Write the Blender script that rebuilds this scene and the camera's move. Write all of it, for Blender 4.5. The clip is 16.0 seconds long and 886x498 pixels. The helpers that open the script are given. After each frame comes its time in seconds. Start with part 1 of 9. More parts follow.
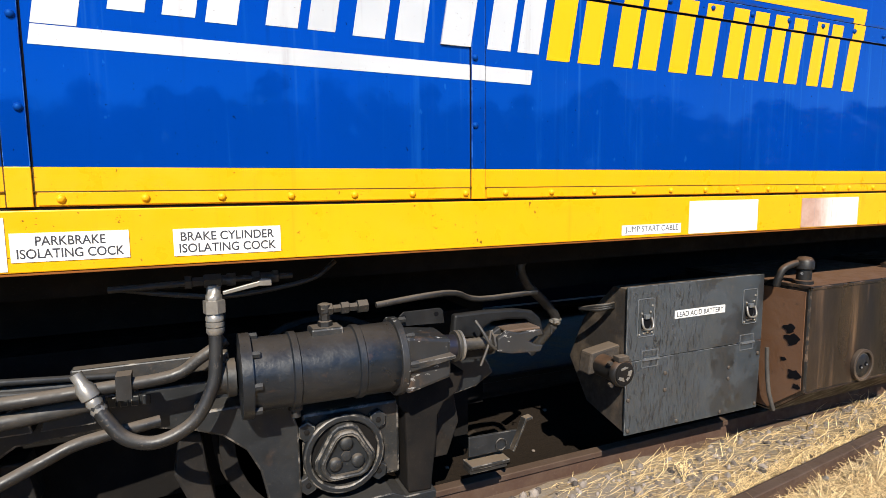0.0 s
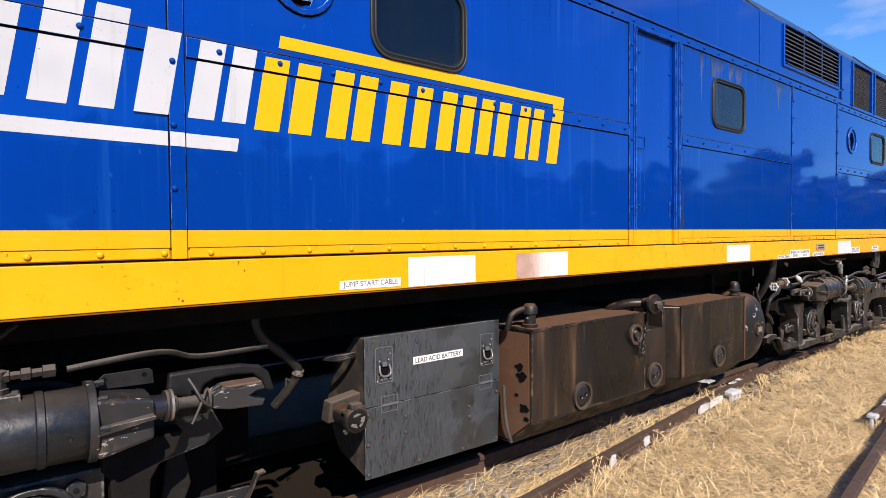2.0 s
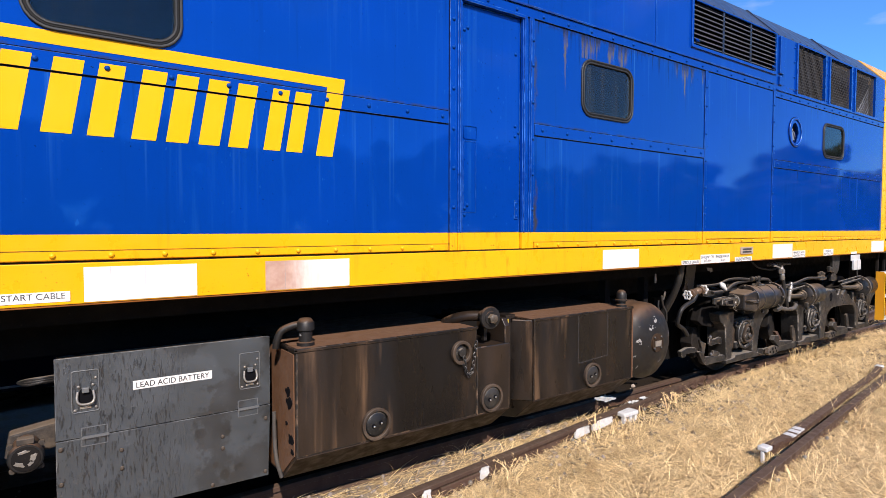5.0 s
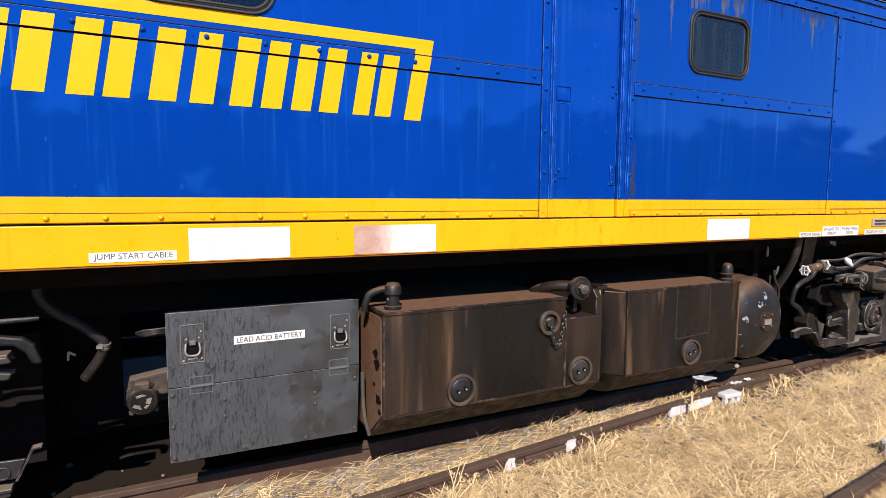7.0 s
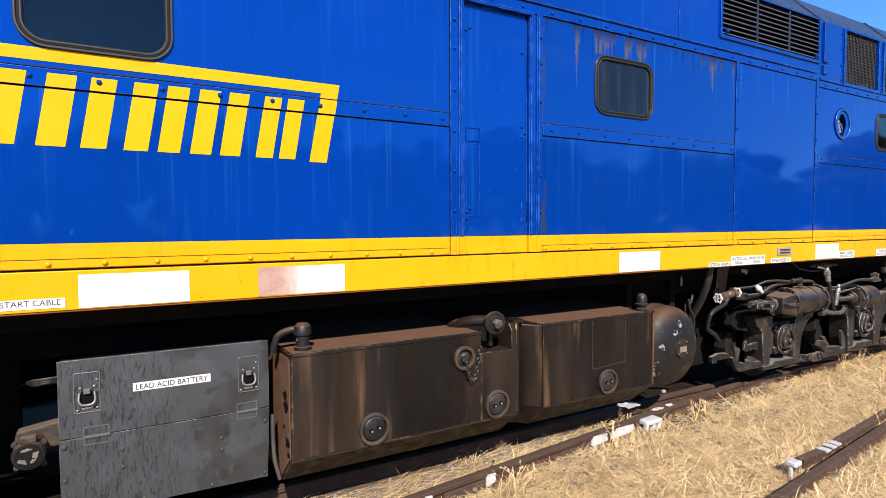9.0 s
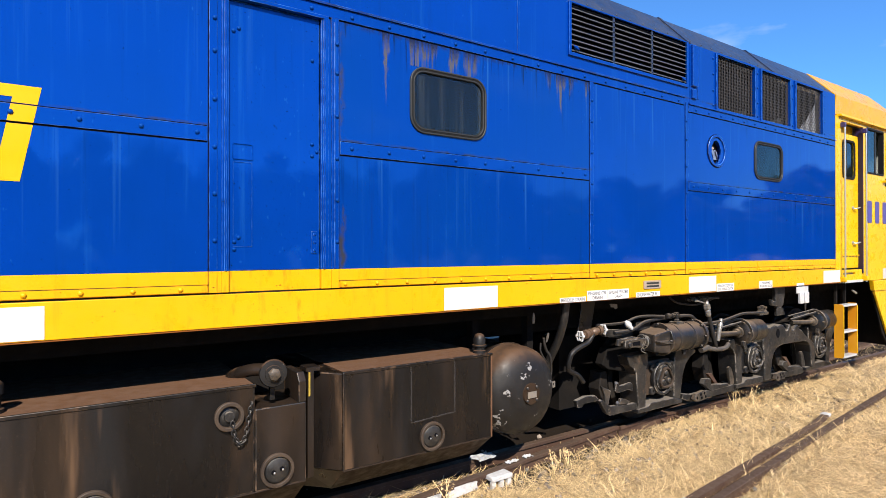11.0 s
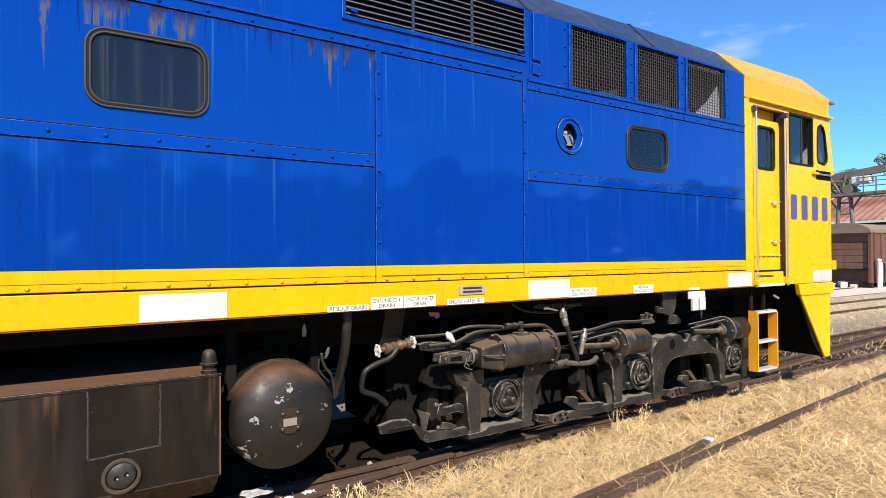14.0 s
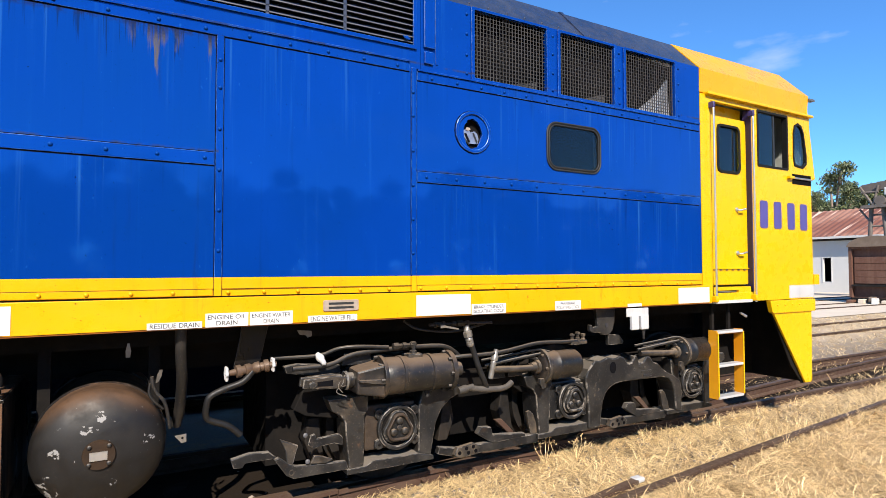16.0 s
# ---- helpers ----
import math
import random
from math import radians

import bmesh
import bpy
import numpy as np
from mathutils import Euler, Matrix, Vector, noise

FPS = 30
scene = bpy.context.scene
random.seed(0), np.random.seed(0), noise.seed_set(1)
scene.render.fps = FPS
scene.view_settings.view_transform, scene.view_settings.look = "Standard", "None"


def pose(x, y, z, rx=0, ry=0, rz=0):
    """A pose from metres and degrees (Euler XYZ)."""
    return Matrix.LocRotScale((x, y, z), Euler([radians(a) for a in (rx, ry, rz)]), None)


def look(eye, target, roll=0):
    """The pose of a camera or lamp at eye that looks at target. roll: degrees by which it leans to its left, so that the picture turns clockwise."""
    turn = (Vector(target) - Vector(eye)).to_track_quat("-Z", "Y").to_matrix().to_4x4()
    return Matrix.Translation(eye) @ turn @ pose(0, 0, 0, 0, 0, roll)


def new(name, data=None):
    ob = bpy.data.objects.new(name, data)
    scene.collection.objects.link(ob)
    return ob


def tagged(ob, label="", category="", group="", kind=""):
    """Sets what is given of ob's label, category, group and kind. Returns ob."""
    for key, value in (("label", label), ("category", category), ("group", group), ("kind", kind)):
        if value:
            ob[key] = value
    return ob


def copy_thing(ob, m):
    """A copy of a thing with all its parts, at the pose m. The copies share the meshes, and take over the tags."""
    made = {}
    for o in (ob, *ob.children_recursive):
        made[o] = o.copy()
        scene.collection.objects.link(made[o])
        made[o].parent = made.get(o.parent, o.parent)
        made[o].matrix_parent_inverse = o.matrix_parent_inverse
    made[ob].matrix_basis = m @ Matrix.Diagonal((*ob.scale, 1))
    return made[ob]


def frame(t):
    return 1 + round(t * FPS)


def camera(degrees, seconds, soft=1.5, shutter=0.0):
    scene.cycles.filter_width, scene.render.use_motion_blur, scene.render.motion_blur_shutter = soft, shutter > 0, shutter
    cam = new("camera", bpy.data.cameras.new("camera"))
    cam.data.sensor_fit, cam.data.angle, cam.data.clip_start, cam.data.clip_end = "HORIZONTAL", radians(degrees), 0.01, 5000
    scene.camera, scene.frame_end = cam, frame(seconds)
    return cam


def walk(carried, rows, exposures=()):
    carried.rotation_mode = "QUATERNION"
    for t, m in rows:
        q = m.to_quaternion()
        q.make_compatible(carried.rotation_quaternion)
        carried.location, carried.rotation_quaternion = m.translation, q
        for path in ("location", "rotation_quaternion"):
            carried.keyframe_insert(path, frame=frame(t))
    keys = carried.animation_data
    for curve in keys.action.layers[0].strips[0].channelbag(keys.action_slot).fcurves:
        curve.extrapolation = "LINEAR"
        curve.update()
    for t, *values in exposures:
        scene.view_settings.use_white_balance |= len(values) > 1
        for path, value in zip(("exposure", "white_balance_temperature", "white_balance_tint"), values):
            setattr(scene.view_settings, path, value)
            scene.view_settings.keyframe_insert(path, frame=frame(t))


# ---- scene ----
cam = camera(76.0, 16.0, soft=0.65)
PATH = [
    (0, (0.215, -2.120, 1.686), (1.024, -0.304, 1.467), -0.5),
    (0.5, (0.216, -2.230, 1.705), (1.210, -0.501, 1.556), -0.5),
    (1, (0.220, -2.347, 1.694), (1.350, -0.699, 1.612), -0.5),
    (1.5, (0.448, -2.517, 1.727), (1.651, -0.922, 1.644), -0.2),
    (2, (0.694, -2.621, 1.733), (1.936, -1.054, 1.680), -0.4),
    (2.5, (1.005, -2.681, 1.743), (2.249, -1.115, 1.726), -0.3),
    (3, (1.284, -2.788, 1.765), (2.564, -1.251, 1.761), -0.4),
    (3.5, (1.594, -2.970, 1.804), (2.917, -1.470, 1.799), -0.2),
    (5.8, (2.460, -3.175, 1.788), (3.473, -1.455, 1.651), 0.4),
    (6, (2.451, -3.150, 1.788), (3.428, -1.412, 1.635), 0.5),
    (6.5, (2.422, -3.128, 1.786), (3.338, -1.359, 1.607), 0.5),
    (7, (2.395, -3.122, 1.773), (3.279, -1.338, 1.587), 0.4),
    (7.5, (2.399, -3.132, 1.780), (3.268, -1.341, 1.587), 0.2),
    (8, (2.408, -3.140, 1.791), (3.278, -1.348, 1.608), 0.1),
    (8.5, (2.469, -3.176, 1.816), (3.394, -1.408, 1.677), -0.1),
    (9, (2.644, -3.310, 1.848), (3.659, -1.589, 1.758), -0.2),
    (9.5, (2.922, -3.357, 1.863), (4.001, -1.674, 1.814), -0.2),
    (9.7, (3.045, -3.378, 1.868), (4.139, -1.704, 1.833), -0.2),
    (11.8, (4.507, -3.526, 1.873), (5.643, -1.880, 1.883), -0.2),
    (12, (4.644, -3.565, 1.867), (5.787, -1.923, 1.878), -0.3),
    (12.5, (4.964, -3.676, 1.856), (6.111, -2.038, 1.895), -0.4),
    (13, (5.282, -3.712, 1.846), (6.416, -2.065, 1.880), -0.3),
    (13.5, (5.634, -3.751, 1.829), (6.742, -2.085, 1.854), -0.4),
    (14, (5.989, -3.881, 1.834), (7.064, -2.194, 1.856), -0.3),
    (14.5, (6.306, -3.920, 1.815), (7.368, -2.225, 1.840), -0.2),
    (15, (6.633, -3.901, 1.827), (7.674, -2.194, 1.871), -0.3),
    (15.5, (6.989, -3.965, 1.834), (8.011, -2.247, 1.885), -0.1),
    (16, (7.330, -4.024, 1.813), (8.314, -2.285, 1.882), -0.1),
]
walk(cam, [(t, look(eye, target, roll)) for t, eye, target, roll in PATH],
     [(0, 1.0, 6500, 8), (1.0, 0.80, 6500, 13), (2.5, 0.80, 6500, 16), (3.5, 0.86, 6500, 16), (6, 0.90, 6500, 16), (8, 0.92, 6500, 16), (9.5, 0.94, 6500, 14), (12, 1.0, 6650, 11), (16, 1.0, 6700, 11)])

# ---- light ----
SUN_FROM = Vector((-0.42, -1.0, 0.88)).normalized()
world = bpy.data.worlds.new("sky")
world.use_nodes = True
scene.world = world
wn, wl = world.node_tree.nodes, world.node_tree.links
sky = wn.new("ShaderNodeTexSky")
sky.sky_type = "NISHITA"
sky.sun_disc = False
sky.sun_elevation = math.asin(SUN_FROM.z)
sky.sun_rotation = math.atan2(SUN_FROM.x, SUN_FROM.y)
sky.air_density, sky.dust_density, sky.ozone_density = 1.0, 0.0, 3.0
wn["Background"].inputs["Strength"].default_value = 0.068
tintn = wn.new("ShaderNodeMix")
tintn.data_type, tintn.blend_type = "RGBA", "MULTIPLY"
tintn.inputs["Factor"].default_value = 1.0
tintn.inputs[7].default_value = (0.56, 1.12, 1.68, 1)
wl.new(sky.outputs["Color"], tintn.inputs[6])
# thin wisps of cloud
wco = wn.new("ShaderNodeTexCoord")
wmap = wn.new("ShaderNodeMapping")
wmap.inputs["Scale"].default_value = (5.0, 5.0, 16.0)
wno = wn.new("ShaderNodeTexNoise")
wno.inputs["Scale"].default_value, wno.inputs["Detail"].default_value = 1.0, 6.0
wrp = wn.new("ShaderNodeMapRange")
for k, v in zip(("From Min", "From Max", "To Min", "To Max"), (0.60, 0.80, 0.0, 0.5)):
    wrp.inputs[k].default_value = v
wcl = wn.new("ShaderNodeMix")
wcl.data_type = "RGBA"
wcl.inputs[7].default_value = (7.5, 8.0, 8.6, 1)
wl.new(wco.outputs["Generated"], wmap.inputs["Vector"])
wl.new(wmap.outputs["Vector"], wno.inputs["Vector"])
wl.new(wno.outputs["Fac"], wrp.inputs["Value"])
wl.new(wrp.outputs["Result"], wcl.inputs["Factor"])
wl.new(tintn.outputs[2], wcl.inputs[6])
wl.new(wcl.outputs[2], wn["Background"].inputs["Color"])
sun = new("sun", bpy.data.lights.new("sun", "SUN"))
sun.data.energy, sun.data.angle, sun.data.color = 5.0, radians(0.5), (1.0, 0.92, 0.80)
sun.matrix_world = look(SUN_FROM * 50, (0, 0, 0))


# ---- materials ----
class Mat:
    """A small builder for node materials."""

    def __init__(self, name):
        self.m = bpy.data.materials.new(name)
        self.m.use_nodes = True
        self.t = self.m.node_tree
        self.n, self.l = self.t.nodes, self.t.links
        self.p = self.n["Principled BSDF"]
        self.co = self.n.new("ShaderNodeTexCoord").outputs["Object"]

    def set(self, **kw):
        for k, v in kw.items():
            self.p.inputs[k.replace("_", " ")].default_value = v
        return self

    def scaled(self, sx, sy, sz, shift=(0, 0, 0)):
        mp = self.n.new("ShaderNodeMapping")
        mp.inputs["Scale"].default_value = (sx, sy, sz)
        mp.inputs["Location"].default_value = shift
        self.l.new(self.co, mp.inputs["Vector"])
        return mp.outputs["Vector"]

    def noise(self, scale, detail=4, rough=0.6, vec=None):
        nz = self.n.new("ShaderNodeTexNoise")
        nz.inputs["Scale"].default_value = scale
        nz.inputs["Detail"].default_value = detail
        nz.inputs["Roughness"].default_value = rough
        self.l.new(vec or self.co, nz.inputs["Vector"])
        return nz.outputs["Fac"]

    def ramp(self, fac, a, b, lo=0.0, hi=1.0):
        rp = self.n.new("ShaderNodeMapRange")
        rp.interpolation_type = "SMOOTHSTEP"
        for k, v in zip(("From Min", "From Max", "To Min", "To Max"), (a, b, lo, hi)):
            rp.inputs[k].default_value = v
        self.l.new(fac, rp.inputs["Value"])
        return rp.outputs["Result"]

    def math(self, op, a, b):
        mt = self.n.new("ShaderNodeMath")
        mt.operation = op
        for k, v in enumerate((a, b)):
            if isinstance(v, (int, float)):
                mt.inputs[k].default_value = v
            else:
                self.l.new(v, mt.inputs[k])
        return mt.outputs[0]

    def mix(self, fac, a, b):
        mx = self.n.new("ShaderNodeMix")
        mx.data_type = "RGBA"
        if isinstance(fac, (int, float)):
            mx.inputs["Factor"].default_value = fac
        else:
            self.l.new(fac, mx.inputs["Factor"])
        for k, v in ((6, a), (7, b)):
            if isinstance(v, tuple):
                mx.inputs[k].default_value = v if len(v) == 4 else v + (1.0,)
            else:
                self.l.new(v, mx.inputs[k])
        return mx.outputs[2]

    def color(self, v):
        if isinstance(v, tuple):
            self.p.inputs["Base Color"].default_value = v if len(v) == 4 else v + (1.0,)
        else:
            self.l.new(v, self.p.inputs["Base Color"])
        return self

    def rough(self, v):
        self.l.new(v, self.p.inputs["Roughness"])
        return self

    def bump(self, fac, strength, dist):
        bp = self.n.new("ShaderNodeBump")
        bp.inputs["Strength"].default_value = strength
        bp.inputs["Distance"].default_value = dist
        self.l.new(fac, bp.inputs["Height"])
        if self.p.inputs["Normal"].links:
            self.l.new(self.p.inputs["Normal"].links[0].from_socket, bp.inputs["Normal"])
        self.l.new(bp.outputs["Normal"], self.p.inputs["Normal"])
        return self

    def xyz(self):
        sp = self.n.new("ShaderNodeSeparateXYZ")
        self.l.new(self.co, sp.inputs[0])
        return sp.outputs


def paint(name, base, faded, grime, rough=0.25, dirt=0.5, wave=0.004, rust=None, edge_rust=None, coat=0.25, tint=(1, 1, 1), spec=0.5, pale=None, chips=None, seams=()):
    """Gloss vehicle paint: broad fading, vertical rain streaks, grime specks and slightly wavy sheet."""
    m = Mat(name)
    broad = m.ramp(m.noise(0.9, 3), 0.35, 0.7)
    c = m.mix(broad, base, faded)
    streak = m.ramp(m.noise(5.0, 5, 0.6, m.scaled(3.0, 1.0, 0.16)), 0.56, 0.8, 0, dirt * 0.6)
    c = m.mix(streak, c, grime)
    if pale:
        c = m.mix(m.ramp(m.noise(4.0, 5, 0.65, m.scaled(3.5, 1.0, 0.10, (7.7, 0, 0))), 0.56, 0.78, 0, 0.5), c, pale)
        c = m.mix(m.ramp(m.noise(38, 2, 0.5, m.scaled(1, 1, 0.5)), 0.71, 0.74, 0, 0.5), c, pale)
    speck = m.ramp(m.noise(60, 3, 0.7), 0.66, 0.74, 0, dirt)
    c = m.mix(speck, c, grime)
    if chips:
        c = m.mix(m.ramp(m.noise(34, 4, 0.6), 0.69, 0.715, 0, 0.85), c, chips)
        c = m.mix(m.ramp(m.noise(90, 2, 0.6), 0.71, 0.74, 0, 0.7), c, chips)
    for zt, zb in seams:
        # grime that rain drags down from a joint, and dust that lies along its upper edge
        xx, _, zz = m.xyz()
        under = m.math("SUBTRACT", zb, zz)
        there = 1.0
        if zb < 3:
            # the door and one panel have no middle joint
            for a, b in ((4.66, 5.46), (7.88, 9.35)):
                there = m.math("SUBTRACT", there, m.math("MULTIPLY", m.math("GREATER_THAN", xx, a), m.math("LESS_THAN", xx, b)))
        reach = m.ramp(m.noise(6.0, 3, 0.6, m.scaled(2.6, 0.0, 0.02, (zb, 0, 0))), 0.46, 0.80, 0.0, 0.60)
        fine = m.ramp(m.noise(26.0, 3, 0.65, m.scaled(1.4, 0.0, 0.03, (zb * 2, 0, 0))), 0.42, 0.66, 0.0, 1.0)
        run = m.math("MULTIPLY", m.ramp(m.math("SUBTRACT", reach, under), 0.0, 0.35, 0.0, 0.42), m.math("MULTIPLY", fine, m.ramp(under, -0.004, 0.0)))
        c = m.mix(m.math("MULTIPLY", run, there), c, (0.0012, 0.0085, 0.045))
        chalk = m.ramp(m.noise(11.0, 3, 0.6, m.scaled(2.2, 0.0, 0.02, (9 + zb, 0, 0))), 0.58, 0.74, 0.0, 0.5)
        chalk = m.math("MULTIPLY", chalk, m.math("MULTIPLY", m.ramp(under, 0.75, 0.05), m.ramp(under, -0.004, 0.0)))
        c = m.mix(m.math("MULTIPLY", chalk, there), c, (0.016, 0.095, 0.30))
        lie = m.math("MULTIPLY", m.ramp(m.math("ABSOLUTE", m.math("SUBTRACT", zz, zt + 0.006), 0), 0.014, 0.002), m.ramp(m.noise(9.0, 5, 0.7, m.scaled(1.0, 0.0, 0.4)), 0.40, 0.62, 0.0, 0.8))
        c = m.mix(m.math("MULTIPLY", lie, there), c, (0.020, 0.024, 0.030))
    if edge_rust:
        runs = m.ramp(m.noise(3.0, 6, 0.7, m.scaled(4.0, 1.0, 1.1, (0.4, 0, 0))), 0.52, 0.70, 0, 0.7)
        patch = m.ramp(m.noise(0.8, 2, 0.5, m.scaled(1, 1, 0.2, (2.9, 0, 0))), 0.54, 0.70)
        patch = m.math("MAXIMUM", patch, m.ramp(m.math("ABSOLUTE", m.math("SUBTRACT", m.xyz()[0], 5.05), 0), 0.85, 0.35))
        c = m.mix(m.math("MULTIPLY", runs, patch), c, edge_rust)
    if rust:
        # drips of uneven length that hang from the seam in two patches
        xs, _, zs = m.xyz()
        warp = m.math("ADD", xs, m.math("MULTIPLY", m.math("SUBTRACT", m.noise(7, 2), 0.5), 0.10))
        hang = 0.0
        # rivet or seam that weeps: place, half width, length
        for x0, wide, far in ((5.81, 0.05, 0.46), (6.08, 0.15, 0.40), (6.20, 0.07, 0.26), (6.37, 0.08, 0.36), (6.53, 0.14, 0.30), (7.36, 0.08, 0.18), (7.50, 0.10, 0.34), (7.64, 0.07, 0.26), (7.82, 0.06, 0.30)):
            hang = m.math("MAXIMUM", hang, m.ramp(m.math("ABSOLUTE", m.math("SUBTRACT", warp, x0), 0), wide, 0.0, 0.0, far))
        hair = m.ramp(m.noise(34.0, 3, 0.7, m.scaled(1.0, 0.0, 0.05)), 0.34, 0.64, 0.35, 1.15)
        hang = m.math("MULTIPLY", hang, hair)
        depth = m.math("SUBTRACT", rust[1], zs)
        wet = m.ramp(m.math("SUBTRACT", hang, depth), -0.02, 0.16, 0, 0.95)
        wet = m.math("MULTIPLY", wet, m.ramp(m.noise(40, 4, 0.7, m.scaled(1.6, 0.0, 0.10)), 0.34, 0.56, 0.2, 1.0))
        dk = m.ramp(m.noise(22.0, 3, 0.6, m.scaled(2.0, 0.0, 0.06, (4.4, 0, 0))), 0.50, 0.72, 0, 0.34)
        dark_run = m.ramp(m.math("SUBTRACT", dk, depth), -0.02, 0.14, 0, 0.8)
        c = m.mix(dark_run, c, (0.003, 0.010, 0.035))
        seam = m.math("MULTIPLY", m.ramp(depth, 0.05, 0.0), m.ramp(m.noise(16, 4, 0.7), 0.40, 0.60, 0, 0.8))
        c = m.mix(seam, c, (0.010, 0.011, 0.012))
        side = m.math("MULTIPLY", m.ramp(m.math("ABSOLUTE", m.math("SUBTRACT", warp, 5.475), 0), 0.045, 0.0), m.ramp(m.noise(7, 5, 0.7, m.scaled(1, 1, 0.35)), 0.48, 0.62, 0, 0.85))
        c = m.mix(side, c, (0.030, 0.028, 0.015))
        c = m.mix(wet, c, m.mix(m.ramp(m.math("ADD", depth, m.math("MULTIPLY", m.noise(34, 4, 0.7), 0.12)), 0.06, 0.20), (0.009, 0.009, 0.007), (0.078, 0.068, 0.028)))
    m.color(c)
    m.rough(m.ramp(m.noise(7, 4), 0.3, 0.7, rough * 0.7, rough * 1.35))
    m.bump(m.noise(1.7, 1, 0.3), 0.5, wave)
    m.bump(m.noise(45, 2), 0.08, 0.001)
    m.set(Coat_Weight=coat, Coat_Roughness=0.03, Specular_IOR_Level=spec)
    m.p.inputs["Specular Tint"].default_value = tint + (1.0,)
    return m.m


def grimy(name, dark, dust, rust, rough=0.55, metal=0.0, dusty=0.5, rusty=0.3, scale=1.0, streak=False, spec=0.4, top=None):
    """Oily, dusty metal with rust blooms; up-facing sides are paler, with dust and top light put into the colour."""
    m = Mat(name)
    vec = m.scaled(2.2, 2.2, 0.22) if streak else None
    c = m.mix(m.ramp(m.noise(3.2 * scale, 6, 0.65, vec), 0.42, 0.72, 0, dusty), dark, dust)
    c = m.mix(m.ramp(m.noise(9 * scale, 5, 0.7), 0.6, 0.72, 0, rusty), c, rust)
    c = m.mix(m.ramp(m.noise(70 * scale, 2), 0.6, 0.75, 0, 0.35), c, dust)
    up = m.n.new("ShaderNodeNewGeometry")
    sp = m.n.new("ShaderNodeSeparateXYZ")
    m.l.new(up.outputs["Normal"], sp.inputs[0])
    # paler where it faces up: settled dust plus light from above, as colour
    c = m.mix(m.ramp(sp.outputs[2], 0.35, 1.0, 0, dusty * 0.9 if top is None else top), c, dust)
    m.color(c).set(Metallic=metal, Specular_IOR_Level=spec)
    m.rough(m.ramp(m.noise(14 * scale, 4), 0.3, 0.7, rough * 0.75, min(1, rough * 1.3)))
    m.bump(m.noise(40 * scale, 4), 0.25, 0.004)
    return m.m


def plain(name, col, rough=0.5, metal=0.0, vary=0.15, scale=12.0, bump=0.1, spec=0.5):
    m = Mat(name)
    dk = tuple(c * (1 - vary) for c in col[:3])
    lt = tuple(min(1, c * (1 + vary)) for c in col[:3])
    m.color(m.mix(m.noise(scale, 5, 0.65), dk, lt)).set(Metallic=metal, Roughness=rough, Specular_IOR_Level=spec)
    m.bump(m.noise(scale * 6, 3), bump, 0.002)
    return m.m


BLUE = (0.0003, 0.0285, 0.200)
GLINT = (0.07, 0.42, 1.0)
YEL = (0.62, 0.285, 0.003)
M_BLUE = paint("blue_paint", BLUE, (0.0003, 0.031, 0.230), (0.002, 0.016, 0.09), 0.035, 0.6, 0.0045, coat=0.06, spec=0.85, tint=GLINT, pale=(0.006, 0.070, 0.29), chips=(0.002, 0.008, 0.03), seams=((2.594, 2.50), (3.46, 3.38)))
M_BLUE_RIVET = paint("blue_rivet_paint", BLUE, (0.0004, 0.024, 0.15), (0.004, 0.015, 0.06), 0.5, 0.9, 0.0, coat=0.0, tint=GLINT)
M_BLUE_STAIN = paint("blue_paint_stained", BLUE, (0.0004, 0.030, 0.19), (0.004, 0.017, 0.07), 0.05, 0.9, 0.0045, rust=(2.95, 3.385), coat=0.06, spec=0.85, tint=GLINT, pale=(0.006, 0.070, 0.29), chips=(0.002, 0.008, 0.03), seams=((2.594, 2.50), (3.46, 3.38)))
M_ROOF = paint("roof_blue_grey", (0.010, 0.019, 0.05), (0.02, 0.03, 0.058), (0.06, 0.06, 0.06), 0.5, 0.6)
M_YEL = paint("yellow_paint", YEL, (0.62, 0.31, 0.004), (0.30, 0.10, 0.008), 0.35, 0.6, edge_rust=(0.36, 0.12, 0.006), chips=(0.045, 0.022, 0.008), coat=0.1, tint=(1.0, 0.75, 0.3))
M_YEL_ROOF = paint("yellow_cab_roof_paint", (0.60, 0.290, 0.003), (0.60, 0.265, 0.004), (0.40, 0.16, 0.008), 0.32, 0.4, coat=0.1, tint=(1.0, 0.75, 0.3))
M_YEL_CAB = paint("yellow_cab_paint", (0.60, 0.335, 0.003), (0.60, 0.355, 0.004), (0.45, 0.21, 0.008), 0.3, 0.3, coat=0.1, tint=(1.0, 0.75, 0.3))
M_WHITE = paint("white_marking", (0.42, 0.425, 0.43), (0.33, 0.335, 0.34), (0.20, 0.18, 0.165), 0.45, 1.0, 0.0005)
mp = Mat("stained_reflector")
mp_x = mp.math("ADD", mp.xyz()[0], mp.math("MULTIPLY", mp.noise(9, 5, 0.7, mp.scaled(1, 1, 0.3)), 0.35))
mp.color(mp.mix(mp.ramp(mp_x, 3.62, 3.95), mp.mix(mp.noise(22, 5), (0.24, 0.12, 0.08), (0.46, 0.33, 0.27)), (0.60, 0.57, 0.54))).set(Roughness=0.4)
M_PINK = mp.m
M_DECAL_Y = paint("yellow_marking", (0.62, 0.315, 0.003), (0.62, 0.30, 0.003), (0.36, 0.18, 0.012), 0.4, 0.4, 0.0005, coat=0.0, tint=(1.0, 0.75, 0.3), spec=0.35)
M_VIOLET = plain("violet_marking", (0.060, 0.052, 0.20), 0.5)
M_LABEL = plain("label_white", (0.56, 0.55, 0.53), 0.45, 0, 0.08, 20)
M_INK = plain("ink", (0.02, 0.02, 0.025), 0.5)
